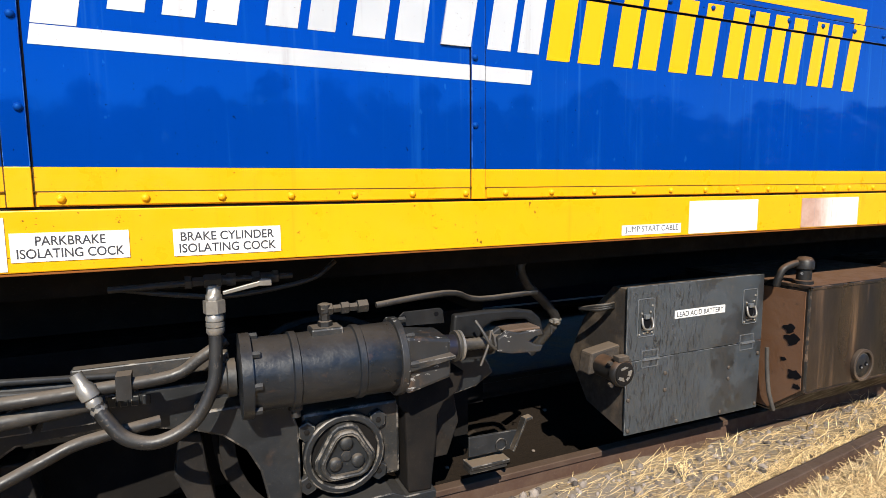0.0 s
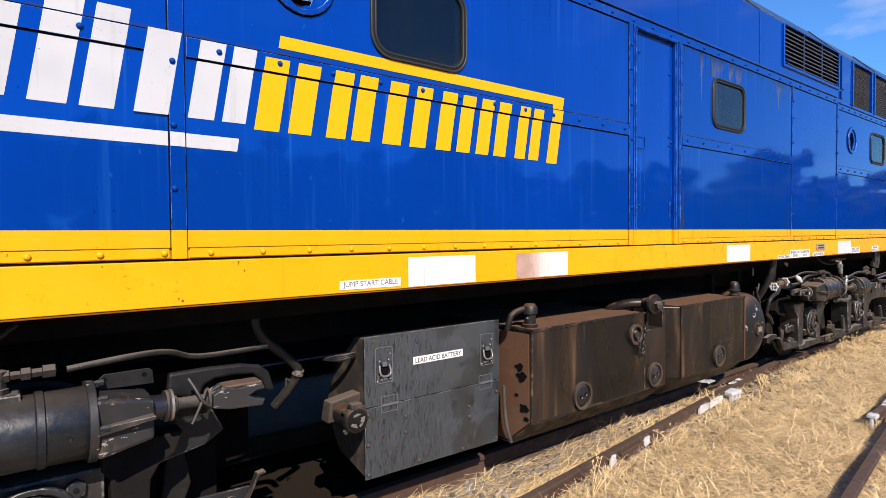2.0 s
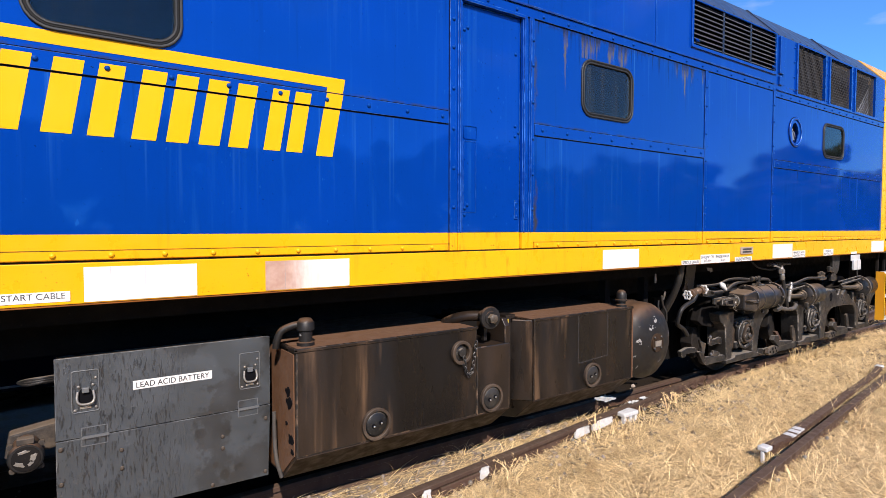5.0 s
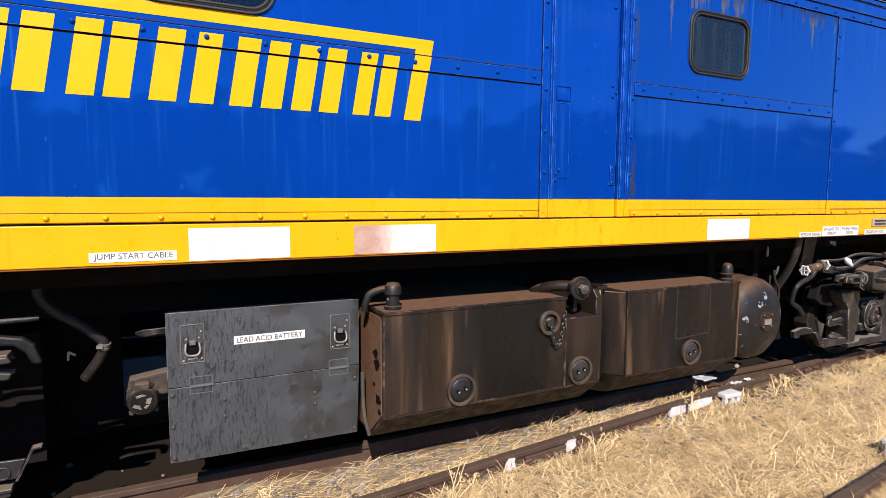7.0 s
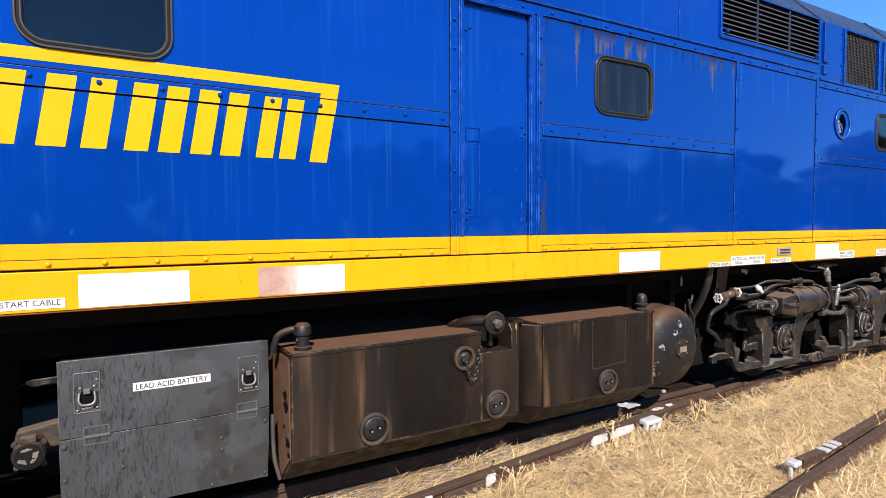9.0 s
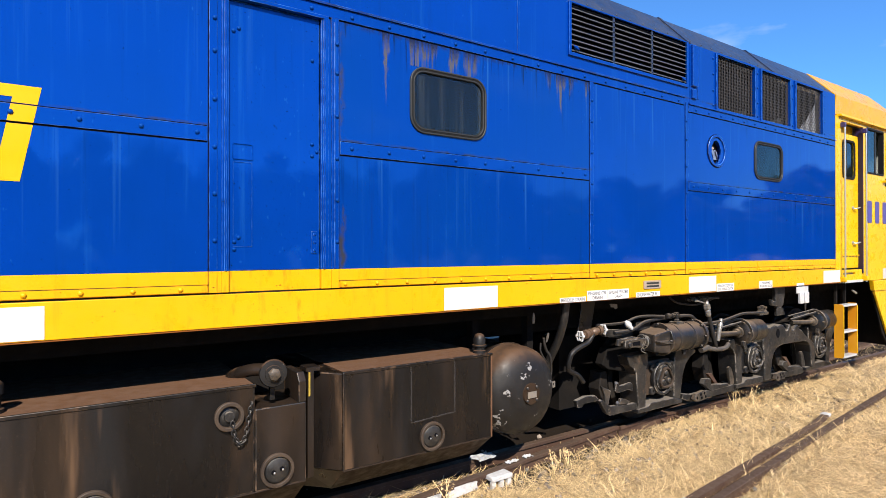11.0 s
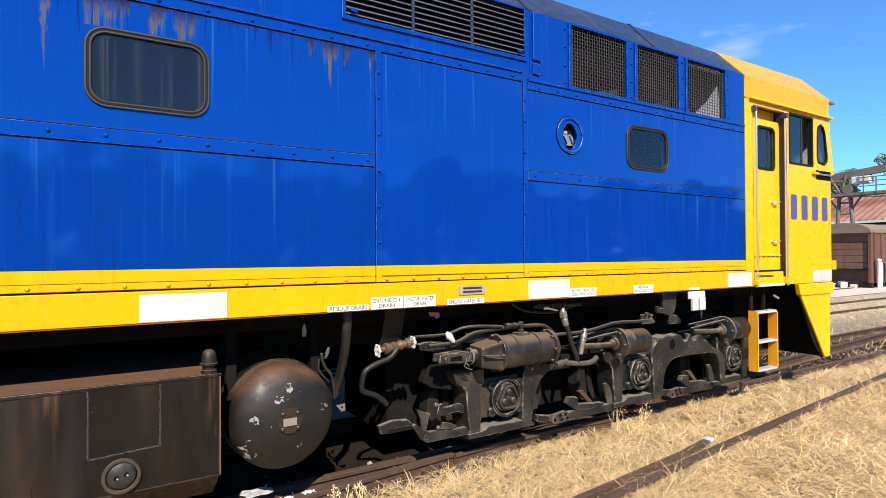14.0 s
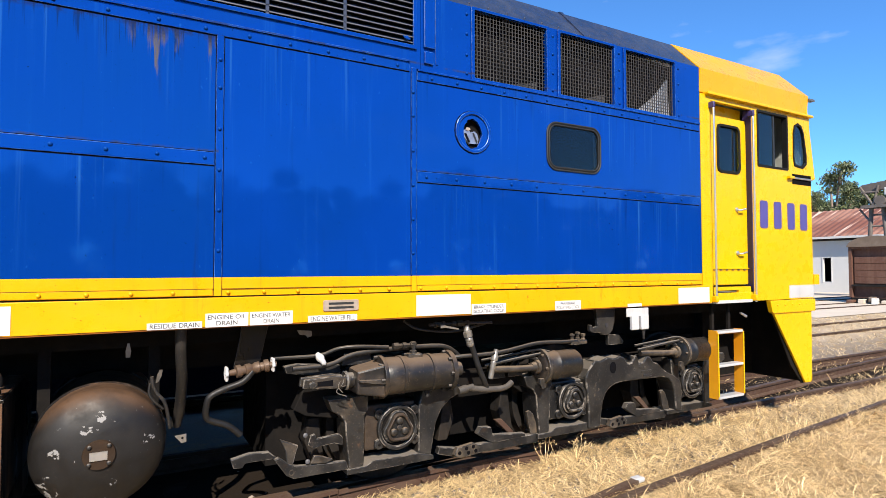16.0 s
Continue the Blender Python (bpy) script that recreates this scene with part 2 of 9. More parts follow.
M_RUBBER = plain("gasket_rubber", (0.008, 0.008, 0.008), 0.7, spec=0.15)
M_ALU = plain("window_metal", (0.018, 0.019, 0.0195), 0.5, 0.0, 0.5, 30, spec=0.4)
M_SHARD = plain("torn_pale_sheet", (0.16, 0.20, 0.30), 0.4, 0.2, 0.6, 20)
M_SCRAP = plain("scrap_metal", (0.085, 0.085, 0.09), 0.5, 0.3, 0.5)
M_CHIP = plain("chipped_white", (0.40, 0.40, 0.40), 0.7, 0, 0.5, 30)
M_SEAL = plain("door_seal", (0.028, 0.021, 0.095), 0.5)
M_EDGE = plain("worn_metal_edge", (0.10, 0.105, 0.11), 0.4, 0.2)


def worn(name, dark, bright, rough=0.4, lo=0.46, hi=0.58):
    """What shows along the rubbed edges of a part: bare or dusty places between sound paint, and painted-in edge
    highlights.
    """
    m = Mat(name)
    m.color(m.mix(m.ramp(m.noise(11, 5, 0.7), lo, hi), dark, bright)).set(Roughness=rough)
    m.bump(m.noise(60, 3), 0.2, 0.002)
    return m.m


# bright tones of bogie and blue edges also hold the highlights of lit edges
W_BOGIE = worn("bogie_worn_lit_edge", (0.014, 0.0138, 0.0135), (0.15, 0.132, 0.112), 0.45, 0.48, 0.62)
W_BLUE = worn("blue_worn_lit_edge", (0.0012, 0.020, 0.12), (0.030, 0.125, 0.42), 0.3, 0.42, 0.60)
W_TANK = worn("tank_rubbed_edge", (0.009, 0.0075, 0.0065), (0.085, 0.054, 0.034), 0.45, 0.50, 0.64)
W_PLATE = worn("plate_rubbed_edge", (0.026, 0.028, 0.031), (0.13, 0.13, 0.128), 0.4, 0.44, 0.58)
# pale grey of the sunlit patch behind the third grille
M_LIT_PATCH = plain("lit_patch_grey", (0.24, 0.25, 0.27), 0.6, 0.0, 0.3)
M_STEEL = plain("bright_steel", (0.55, 0.55, 0.55), 0.35, 0.9)
M_FITTING = plain("dull_fitting", (0.20, 0.185, 0.165), 0.38, 0.5, 0.5, 30)
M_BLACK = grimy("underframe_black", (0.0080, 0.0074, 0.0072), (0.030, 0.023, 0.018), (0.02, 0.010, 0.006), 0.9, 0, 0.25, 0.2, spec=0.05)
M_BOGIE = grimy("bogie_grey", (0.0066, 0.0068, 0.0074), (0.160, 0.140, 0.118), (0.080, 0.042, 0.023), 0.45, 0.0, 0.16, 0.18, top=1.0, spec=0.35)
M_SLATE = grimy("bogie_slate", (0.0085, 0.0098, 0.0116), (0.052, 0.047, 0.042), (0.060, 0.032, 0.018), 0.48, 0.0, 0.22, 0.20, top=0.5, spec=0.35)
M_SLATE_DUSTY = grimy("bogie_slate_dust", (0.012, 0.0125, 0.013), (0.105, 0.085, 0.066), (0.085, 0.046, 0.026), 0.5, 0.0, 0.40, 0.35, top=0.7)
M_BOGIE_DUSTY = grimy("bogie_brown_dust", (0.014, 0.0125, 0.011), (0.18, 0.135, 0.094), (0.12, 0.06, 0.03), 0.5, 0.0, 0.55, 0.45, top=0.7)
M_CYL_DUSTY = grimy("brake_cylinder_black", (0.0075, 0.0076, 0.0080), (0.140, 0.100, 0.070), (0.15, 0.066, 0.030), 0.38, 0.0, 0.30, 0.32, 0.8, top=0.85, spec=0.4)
M_CYL = grimy("brake_cylinder_clean", (0.0065, 0.0085, 0.0115), (0.060, 0.048, 0.038), (0.10, 0.045, 0.022), 0.36, 0.0, 0.25, 0.18, 1.4, top=0.4, spec=0.4)
M_BATT = grimy("battery_box_dust", (0.026, 0.022, 0.019), (0.110, 0.083, 0.060), (0.055, 0.034, 0.022), 0.75, 0.0, 0.6, 0.4, 2.0, top=0.8, spec=0.2)
mt = Mat("battery_plate_grey")
c = mt.mix(mt.noise(1.6, 4), (0.0215, 0.0265, 0.0310), (0.036, 0.043, 0.050))
px_, _, pz_ = mt.xyz()
right = mt.ramp(px_, 2.80, 3.10)
low = mt.ramp(pz_, 1.05, 0.75)
vor = mt.n.new("ShaderNodeTexVoronoi")
vor.inputs["Scale"].default_value = 8.0
mt.l.new(mt.co, vor.inputs["Vector"])
spot = mt.math("MULTIPLY", mt.ramp(mt.math("ADD", vor.outputs["Distance"], mt.math("MULTIPLY", mt.noise(30, 3), 0.25)), 0.40, 0.34), mt.ramp(mt.noise(5, 2), 0.36, 0.48))
c = mt.mix(mt.math("MULTIPLY", mt.math("MULTIPLY", spot, right), mt.math("MULTIPLY", low, 0.75)), c, (0.007, 0.0075, 0.008))
c = mt.mix(mt.math("MULTIPLY", right, mt.ramp(mt.noise(4.2, 5, 0.65), 0.47, 0.55, 0, 0.7)), c, (0.0105, 0.0108, 0.0112))
run = mt.ramp(mt.noise(17, 5, 0.7, mt.scaled(5.5, 1, 1.1)), 0.53, 0.59, 0, 0.8)
c = mt.mix(mt.math("MULTIPLY", run, mt.ramp(px_, 3.08, 2.85)), c, (0.005, 0.005, 0.006))
c = mt.mix(mt.ramp(mt.noise(22, 5, 0.7), 0.60, 0.75, 0, 0.45), c, (0.075, 0.080, 0.086))
mt.color(c).set(Specular_IOR_Level=0.85)
mt.rough(mt.ramp(mt.noise(6, 4), 0.35, 0.65, 0.28, 0.52))
mt.bump(mt.noise(2.2, 2), 0.3, 0.004)
mt.bump(mt.math("MULTIPLY", run, mt.ramp(px_, 3.08, 2.85)), 0.5, 0.003)
mt.bump(mt.noise(50, 3), 0.12, 0.002)
M_PLATE = mt.m
mt = Mat("tank_brown_black")
c = mt.mix(mt.ramp(mt.noise(1.3, 5, 0.6, mt.scaled(1.8, 1.8, 0.28)), 0.40, 0.72), (0.0055, 0.0047, 0.0044), (0.024, 0.0155, 0.0105))
c = mt.mix(mt.ramp(mt.noise(3.4, 4, 0.55, mt.scaled(1.6, 1.6, 0.12, (5.1, 0, 0))), 0.58, 0.70, 0, 0.7), c, (0.105, 0.062, 0.036))
c = mt.mix(mt.ramp(mt.noise(2.0, 5, 0.6, mt.scaled(1.2, 1.2, 0.4, (1.7, 0, 3))), 0.52, 0.68, 0, 0.85), c, (0.006, 0.0055, 0.0055))
c = mt.mix(mt.ramp(mt.noise(60, 3, 0.7), 0.62, 0.74, 0, 0.25), c, (0.07, 0.05, 0.036))
mt.color(c).set(Specular_IOR_Level=0.28)
mt.rough(mt.ramp(mt.noise(3, 5, 0.6, mt.scaled(1.5, 1.5, 0.3)), 0.35, 0.68, 0.22, 0.55))
mt.bump(mt.noise(1.5, 2), 0.35, 0.006)
mt.bump(mt.noise(45, 4), 0.2, 0.003)
M_TANK = mt.m
M_TANKEND = grimy("tank_rust_primer", (0.100, 0.048, 0.024), (0.115, 0.066, 0.040), (0.022, 0.014, 0.010), 0.6, 0.0, 0.45, 0.6)
mt = Mat("reservoir_black")
c = mt.mix(mt.noise(5, 5, 0.7), (0.0045, 0.0042, 0.0042), (0.0105, 0.0090, 0.0080))
c = mt.mix(mt.ramp(mt.noise(50, 3, 0.7), 0.62, 0.75, 0, 0.4), c, (0.035, 0.030, 0.025))
rx_, _, rz_ = mt.xyz()
near = 0.0
# flaked places on the reservoir's end: x, z, reach
for fx, fz, fr in ((7.225, 0.90, 0.055), (7.150, 0.835, 0.05), (6.995, 0.700, 0.055), (6.945, 0.525, 0.07), (6.97, 0.43, 0.08), (7.49, 0.73, 0.07), (7.30, 0.50, 0.06)):
    dx_, dz_ = mt.math("SUBTRACT", rx_, fx), mt.math("SUBTRACT", rz_, fz)
    d_ = mt.math("SQRT", mt.math("ADD", mt.math("MULTIPLY", dx_, dx_), mt.math("MULTIPLY", dz_, dz_)), 0)
    near = mt.math("MAXIMUM", near, mt.ramp(d_, fr, fr * 0.3, 0.0, 0.15 if fr > 0.055 else 0.24))
chip = mt.ramp(mt.math("ADD", mt.noise(26, 4, 0.65), near), 0.70, 0.72)
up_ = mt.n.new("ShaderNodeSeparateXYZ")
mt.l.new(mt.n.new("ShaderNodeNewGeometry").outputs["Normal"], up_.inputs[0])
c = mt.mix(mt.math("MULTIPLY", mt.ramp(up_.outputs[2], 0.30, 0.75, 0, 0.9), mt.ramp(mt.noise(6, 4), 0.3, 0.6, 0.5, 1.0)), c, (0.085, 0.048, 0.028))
mt.color(mt.mix(chip, c, (0.20, 0.195, 0.19))).set(Specular_IOR_Level=0.32)
mt.rough(mt.ramp(mt.noise(8, 4), 0.3, 0.7, 0.42, 0.65))
mt.bump(mt.noise(40, 3), 0.12, 0.002)
M_RES = mt.m
M_WELD = plain("weld_bead", (0.014, 0.011, 0.009), 0.5, 0.0, 0.5, 40)
M_MAKER = plain("worn_maker_plate", (0.30, 0.24, 0.19), 0.45, 0.2, 0.5, 25)
M_GAUGE = plain("gauge_yellow", (0.30, 0.21, 0.03), 0.5, 0, 0.5, 30)
M_SLAT = plain("louvre_edge_grey", (0.085, 0.088, 0.095), 0.5, 0, 0.4, 5)
M_HOSE = grimy("hose_rubber", (0.0075, 0.0074, 0.0076), (0.125, 0.100, 0.078), (0.060, 0.036, 0.024), 0.5, 0, 0.14, 0.2, top=0.75)
M_RAIL = grimy("rail_rust", (0.060, 0.034, 0.024), (0.12, 0.085, 0.06), (0.10, 0.045, 0.025), 0.65, 0.1, 0.4, 0.4, spec=0.2)
M_RAIL_HEAD = grimy("rail_head_rust", (0.050, 0.030, 0.022), (0.11, 0.078, 0.055), (0.085, 0.040, 0.023), 0.60, 0.1, 0.35, 0.35, spec=0.2)
M_WHEEL = grimy("wheel_steel", (0.010, 0.009, 0.0085), (0.040, 0.030, 0.022), (0.04, 0.02, 0.012), 0.6, 0.0, spec=0.2)
M_ORANGE = paint("orange_step_paint", (0.55, 0.20, 0.006), (0.56, 0.26, 0.008), (0.28, 0.10, 0.012), 0.4, 0.5, 0.0008)
# near-black standing for shade in openings and behind grilles; oil patches use it too
M_INSIDE = plain("shade_and_oil_black", (0.004, 0.004, 0.005), 0.9, spec=0.05)
M_JOINT = plain("joint_dirt", (0.0015, 0.0022, 0.006), 0.9, spec=0.1)
M_REFLECT = paint("reflective_white", (0.56, 0.565, 0.57), (0.48, 0.485, 0.49), (0.30, 0.28, 0.26), 0.4, 0.8, 0.0005)
M_PATCH_JOINT = plain("patch_joint_grey", (0.24, 0.235, 0.23), 0.7, 0, 0.4, 8, spec=0.2)
M_HOSE_BLACK = grimy("hose_rubber_clean", (0.006, 0.006, 0.0065), (0.030, 0.025, 0.021), (0.020, 0.014, 0.010), 0.5, 0, 0.10, 0.1, top=0.3)
M_FLAKED = grimy("flaked_pipe_paint", (0.034, 0.030, 0.026), (0.115, 0.098, 0.082), (0.05, 0.03, 0.02), 0.6, 0, 0.5, 0.3, 2.0)
mt = Mat("slate_chipped")
c = mt.mix(mt.noise(4, 5, 0.65), (0.0085, 0.0098, 0.0116), (0.030, 0.028, 0.027))
c = mt.mix(mt.ramp(mt.noise(7, 5, 0.7, mt.scaled(1, 1, 1, (3.1, 0, 1.2))), 0.56, 0.68, 0, 0.6), c, (0.075, 0.045, 0.028))
c = mt.mix(mt.ramp(mt.noise(20, 4, 0.7, mt.scaled(0.55, 1, 1.3)), 0.625, 0.645), c, (0.21, 0.20, 0.19))
mt.color(c).set(Specular_IOR_Level=0.35)
mt.rough(mt.ramp(mt.noise(9, 4), 0.3, 0.7, 0.35, 0.6))
mt.bump(mt.noise(35, 4), 0.25, 0.003)
M_SLATE_CHIP = mt.m
M_SLATE_DARK = grimy("bogie_slate_dark", (0.0055, 0.0058, 0.0064), (0.026, 0.023, 0.021), (0.03, 0.017, 0.01), 0.55, 0.0, 0.2, 0.2, top=0.4, spec=0.25)
M_OILED = plain("oiled_steel", (0.045, 0.042, 0.055), 0.28, 0.7, 0.5, 8)
M_SLOPE = grimy("tank_slope_rust", (0.016, 0.0095, 0.0055), (0.040, 0.022, 0.011), (0.012, 0.008, 0.006), 0.6, 0.0, 0.6, 0.4, 0.8, spec=0.2, top=0.2)
M_CAPRING = grimy("cap_ring_tan", (0.030, 0.021, 0.015), (0.10, 0.07, 0.048), (0.02, 0.013, 0.009), 0.55, 0, 0.5, 0.3, 1.5, spec=0.3, top=0.4)
M_BRONZE = grimy("dirty_bronze", (0.085, 0.052, 0.033), (0.16, 0.12, 0.09), (0.04, 0.026, 0.018), 0.5, 0.2, 0.35, 0.4, 2.5)
M_JOINT_Y = plain("joint_rust", (0.075, 0.036, 0.006), 0.8, 0, 0.6, 6, spec=0.2)
M_FLANGE = plain("flange_rust_orange", (0.17, 0.055, 0.008), 0.7, 0, 0.6, 5, spec=0.2)
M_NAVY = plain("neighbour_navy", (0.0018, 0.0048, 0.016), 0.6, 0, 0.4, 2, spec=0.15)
M_CABIN = plain("cab_lining", (0.26, 0.27, 0.25), 0.7)
M_WIRE = plain("wire_grey", (0.040, 0.038, 0.037), 0.6, 0.0, 0.6, 3, spec=0.3)


def glass(name, tint, dirt):
    m = Mat(name)
    m.set(Roughness=0.03, IOR=1.45, Transmission_Weight=1.0)
    m.p.inputs["Base Color"].default_value = tint + (1.0,)
    film = m.n.new("ShaderNodeBsdfDiffuse")
    film.inputs["Color"].default_value = (0.14, 0.15, 0.15, 1)
    mx = m.n.new("ShaderNodeMixShader")
    fac = m.ramp(m.noise(4.0, 5, 0.6, m.scaled(9.0, 1.0, 0.12)), 0.50, 0.75, dirt * 0.15, dirt)
    m.l.new(fac, mx.inputs[0])
    m.l.new(m.p.outputs[0], mx.inputs[1])
    m.l.new(film.outputs[0], mx.inputs[2])
    m.l.new(mx.outputs[0], m.n["Material Output"].inputs["Surface"])
    return m.m


M_GLASS = glass("dark_window_glass", (0.20, 0.30, 0.36), 0.025)
M_GLASS_DIRTY = glass("streaked_window_glass", (0.16, 0.25, 0.30), 0.14)

# ground
mg = Mat("dry_ground")
n_big = mg.noise(0.55, 4)
n_mid = mg.noise(3.5, 6, 0.7)
n_fine = mg.noise(55, 5, 0.7, mg.scaled(1, 1, 1))
straw = mg.mix(n_fine, (0.13, 0.088, 0.04), (0.40, 0.285, 0.15))
far_y = mg.xyz()[1]
soil = mg.mix(n_fine, (0.09, 0.075, 0.06), (0.28, 0.235, 0.19))
gy = mg.xyz()[1]
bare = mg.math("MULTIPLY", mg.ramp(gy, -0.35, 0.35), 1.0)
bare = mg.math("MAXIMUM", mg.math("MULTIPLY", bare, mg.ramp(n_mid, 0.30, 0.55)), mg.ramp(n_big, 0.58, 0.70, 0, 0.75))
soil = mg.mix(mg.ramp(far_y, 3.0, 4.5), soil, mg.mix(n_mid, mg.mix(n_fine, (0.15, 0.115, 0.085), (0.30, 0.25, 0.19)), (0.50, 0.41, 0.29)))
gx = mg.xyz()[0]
# soaked-in oil, and the locomotive's shade put into the soil colour beneath it
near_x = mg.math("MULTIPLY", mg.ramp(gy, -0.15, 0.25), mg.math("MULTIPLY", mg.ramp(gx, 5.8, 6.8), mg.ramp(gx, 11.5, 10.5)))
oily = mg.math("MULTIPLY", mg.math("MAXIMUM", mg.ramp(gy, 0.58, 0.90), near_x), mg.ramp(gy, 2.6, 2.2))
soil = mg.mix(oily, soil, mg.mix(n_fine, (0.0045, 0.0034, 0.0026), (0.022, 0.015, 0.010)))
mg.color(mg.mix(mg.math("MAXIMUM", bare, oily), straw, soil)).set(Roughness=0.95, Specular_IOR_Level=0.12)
mg.bump(n_mid, 0.5, 0.03)
mg.bump(n_fine, 0.6, 0.012)
M_GROUND = mg.m
ms = Mat("straw")
isl = ms.n.new("ShaderNodeNewGeometry").outputs["Random Per Island"]
c = ms.mix(isl, (0.17, 0.098, 0.038), (0.97, 0.735, 0.39))
c = ms.mix(ms.ramp(ms.noise(3.2, 5, 0.65), 0.52, 0.68, 0, 0.28), c, (0.24, 0.155, 0.072))
ms.color(c).set(Roughness=0.6)
M_STRAW = ms.m
mst = Mat("ballast_stone")
isl = mst.n.new("ShaderNodeNewGeometry").outputs["Random Per Island"]
mst.color(mst.mix(isl, (0.05, 0.04, 0.033), (0.24, 0.20, 0.17))).set(Roughness=0.9)
mst.bump(mst.noise(60, 4), 0.5, 0.005)
M_STONE = mst.m
M_SLEEPER = grimy("weathered_sleeper", (0.012, 0.009, 0.007), (0.040, 0.031, 0.024), (0.016, 0.011, 0.008), 0.9, 0, 0.5, 0.3, spec=0.1)
M_CONC = plain("pale_concrete", (0.46, 0.40, 0.32), 0.9, 0, 0.2, 1.3, 0.2)


# ---- mesh helpers ----
def box(bm, x0, x1, y0, y1, z0, z1):
    vs = [bm.verts.new((x, y, z)) for x in (x0, x1) for y in (y0, y1) for z in (z0, z1)]
    for f in ((0, 1, 3, 2), (4, 6, 7, 5), (0, 4, 5, 1), (2, 3, 7, 6), (0, 2, 6, 4), (1, 5, 7, 3)):
        bm.faces.new([vs[k] for k in f])


def prism(bm, poly, y0, y1, axis="y"):
    """A polygon drawn in two axes, drawn out along the third."""
    def at(p, d):
        return {"y": (p[0], d, p[1]), "x": (d, p[0], p[1]), "z": (p[0], p[1], d)}[axis]
    a = [bm.verts.new(at(p, y0)) for p in poly]
    b = [bm.verts.new(at(p, y1)) for p in poly]
    bm.faces.new(a)
    bm.faces.new(b[::-1])
    for k in range(len(poly)):
        j = (k + 1) % len(poly)
        bm.faces.new((a[k], b[k], b[j], a[j]))


def band(bm, outer, inner, y0, y1):
    """A flat ring between two outlines of as many points, drawn out along y."""
    lay = [[bm.verts.new((p[0], y, p[1])) for p in o] for o in (outer, inner) for y in (y0, y1)]
    n = len(outer)
    for k in range(n):
        j = (k + 1) % n
        for a, b in ((0, 2), (2, 3), (3, 1), (1, 0)):
            bm.faces.new((lay[a][k], lay[a][j], lay[b][j], lay[b][k]))


def rrect(x0, x1, z0, z1, r, n=6):
    out = []
    for cx, cz, a0 in ((x1 - r, z1 - r, 0), (x0 + r, z1 - r, 90), (x0 + r, z0 + r, 180), (x1 - r, z0 + r, 270)):
        for k in range(n + 1):
            a = radians(a0 + 90 * k / n)
            out.append((cx + r * math.cos(a), cz + r * math.sin(a)))
    return out


def circle(cx, cz, r, n=24):
    return [(cx + r * math.cos(2 * math.pi * k / n), cz + r * math.sin(2 * math.pi * k / n)) for k in range(n)]


def lathe(bm, p0, p1, prof, n=20):
    """Rings of (distance along the axis, radius) about the line from p0 towards p1."""
    p0, p1 = Vector(p0), Vector(p1)
    d = (p1 - p0).normalized()
    u = d.orthogonal().normalized()
    v = d.cross(u)
    rings = []
    for s, r in prof:
        c = p0 + d * s
        rings.append([bm.verts.new(c + (u * math.cos(2 * math.pi * k / n) + v * math.sin(2 * math.pi * k / n)) * max(r, 1e-4)) for k in range(n)])
    for a, b in zip(rings, rings[1:]):
        for k in range(n):
            bm.faces.new((a[k], a[(k + 1) % n], b[(k + 1) % n], b[k]))
    bm.faces.new(rings[0][::-1])
    bm.faces.new(rings[-1])


def cyl(bm, p0, p1, r, n=16, r2=None):
    lathe(bm, p0, p1, [(0, r), ((Vector(p1) - Vector(p0)).length, r if r2 is None else r2)], n)


def tube(bm, pts, r, n=8, fine=4):
    """A round pipe through points, on a smooth line."""
    n = n if r < 0.008 else max(n, 10)
    pts = [Vector(p) for p in pts]
    line = []
    for k in range(len(pts) - 1):
        p = [pts[max(k - 1, 0)], pts[k], pts[k + 1], pts[min(k + 2, len(pts) - 1)]]
        for j in range(fine):
            t = j / fine
            line.append(0.5 * ((2 * p[1]) + (p[2] - p[0]) * t + (2 * p[0] - 5 * p[1] + 4 * p[2] - p[3]) * t * t + (3 * p[1] - p[0] - 3 * p[2] + p[3]) * t ** 3))
    line.append(pts[-1])
    rings = []
    side = None
    for k, c in enumerate(line):
        d = (line[min(k + 1, len(line) - 1)] - line[max(k - 1, 0)]).normalized()
        side = d.orthogonal().normalized() if side is None else (side - d * side.dot(d)).normalized()
        w = d.cross(side)
        rings.append([bm.verts.new(c + (side * math.cos(2 * math.pi * j / n) + w * math.sin(2 * math.pi * j / n)) * r) for j in range(n)])
    for a, b in zip(rings, rings[1:]):
        for j in range(n):
            bm.faces.new((a[j], a[(j + 1) % n], b[(j + 1) % n], b[j]))
    bm.faces.new(rings[0][::-1])
    bm.faces.new(rings[-1])


def bolt(bm, x, y, z, r=0.009, h=0.006, n=6, way=(0, -1, 0)):
    w = Vector(way)
    lathe(bm, (x, y, z), Vector((x, y, z)) + w, [(-0.004, r), (h * 0.6, r), (h, r * 0.55)], n)


EDGES = {M_BOGIE.name: W_BOGIE, M_SLATE.name: W_BOGIE, M_SLATE_DUSTY.name: W_BOGIE, M_BOGIE_DUSTY.name: W_BOGIE, M_BLUE.name: W_BLUE, M_TANK.name: W_TANK, M_PLATE.name: W_PLATE}


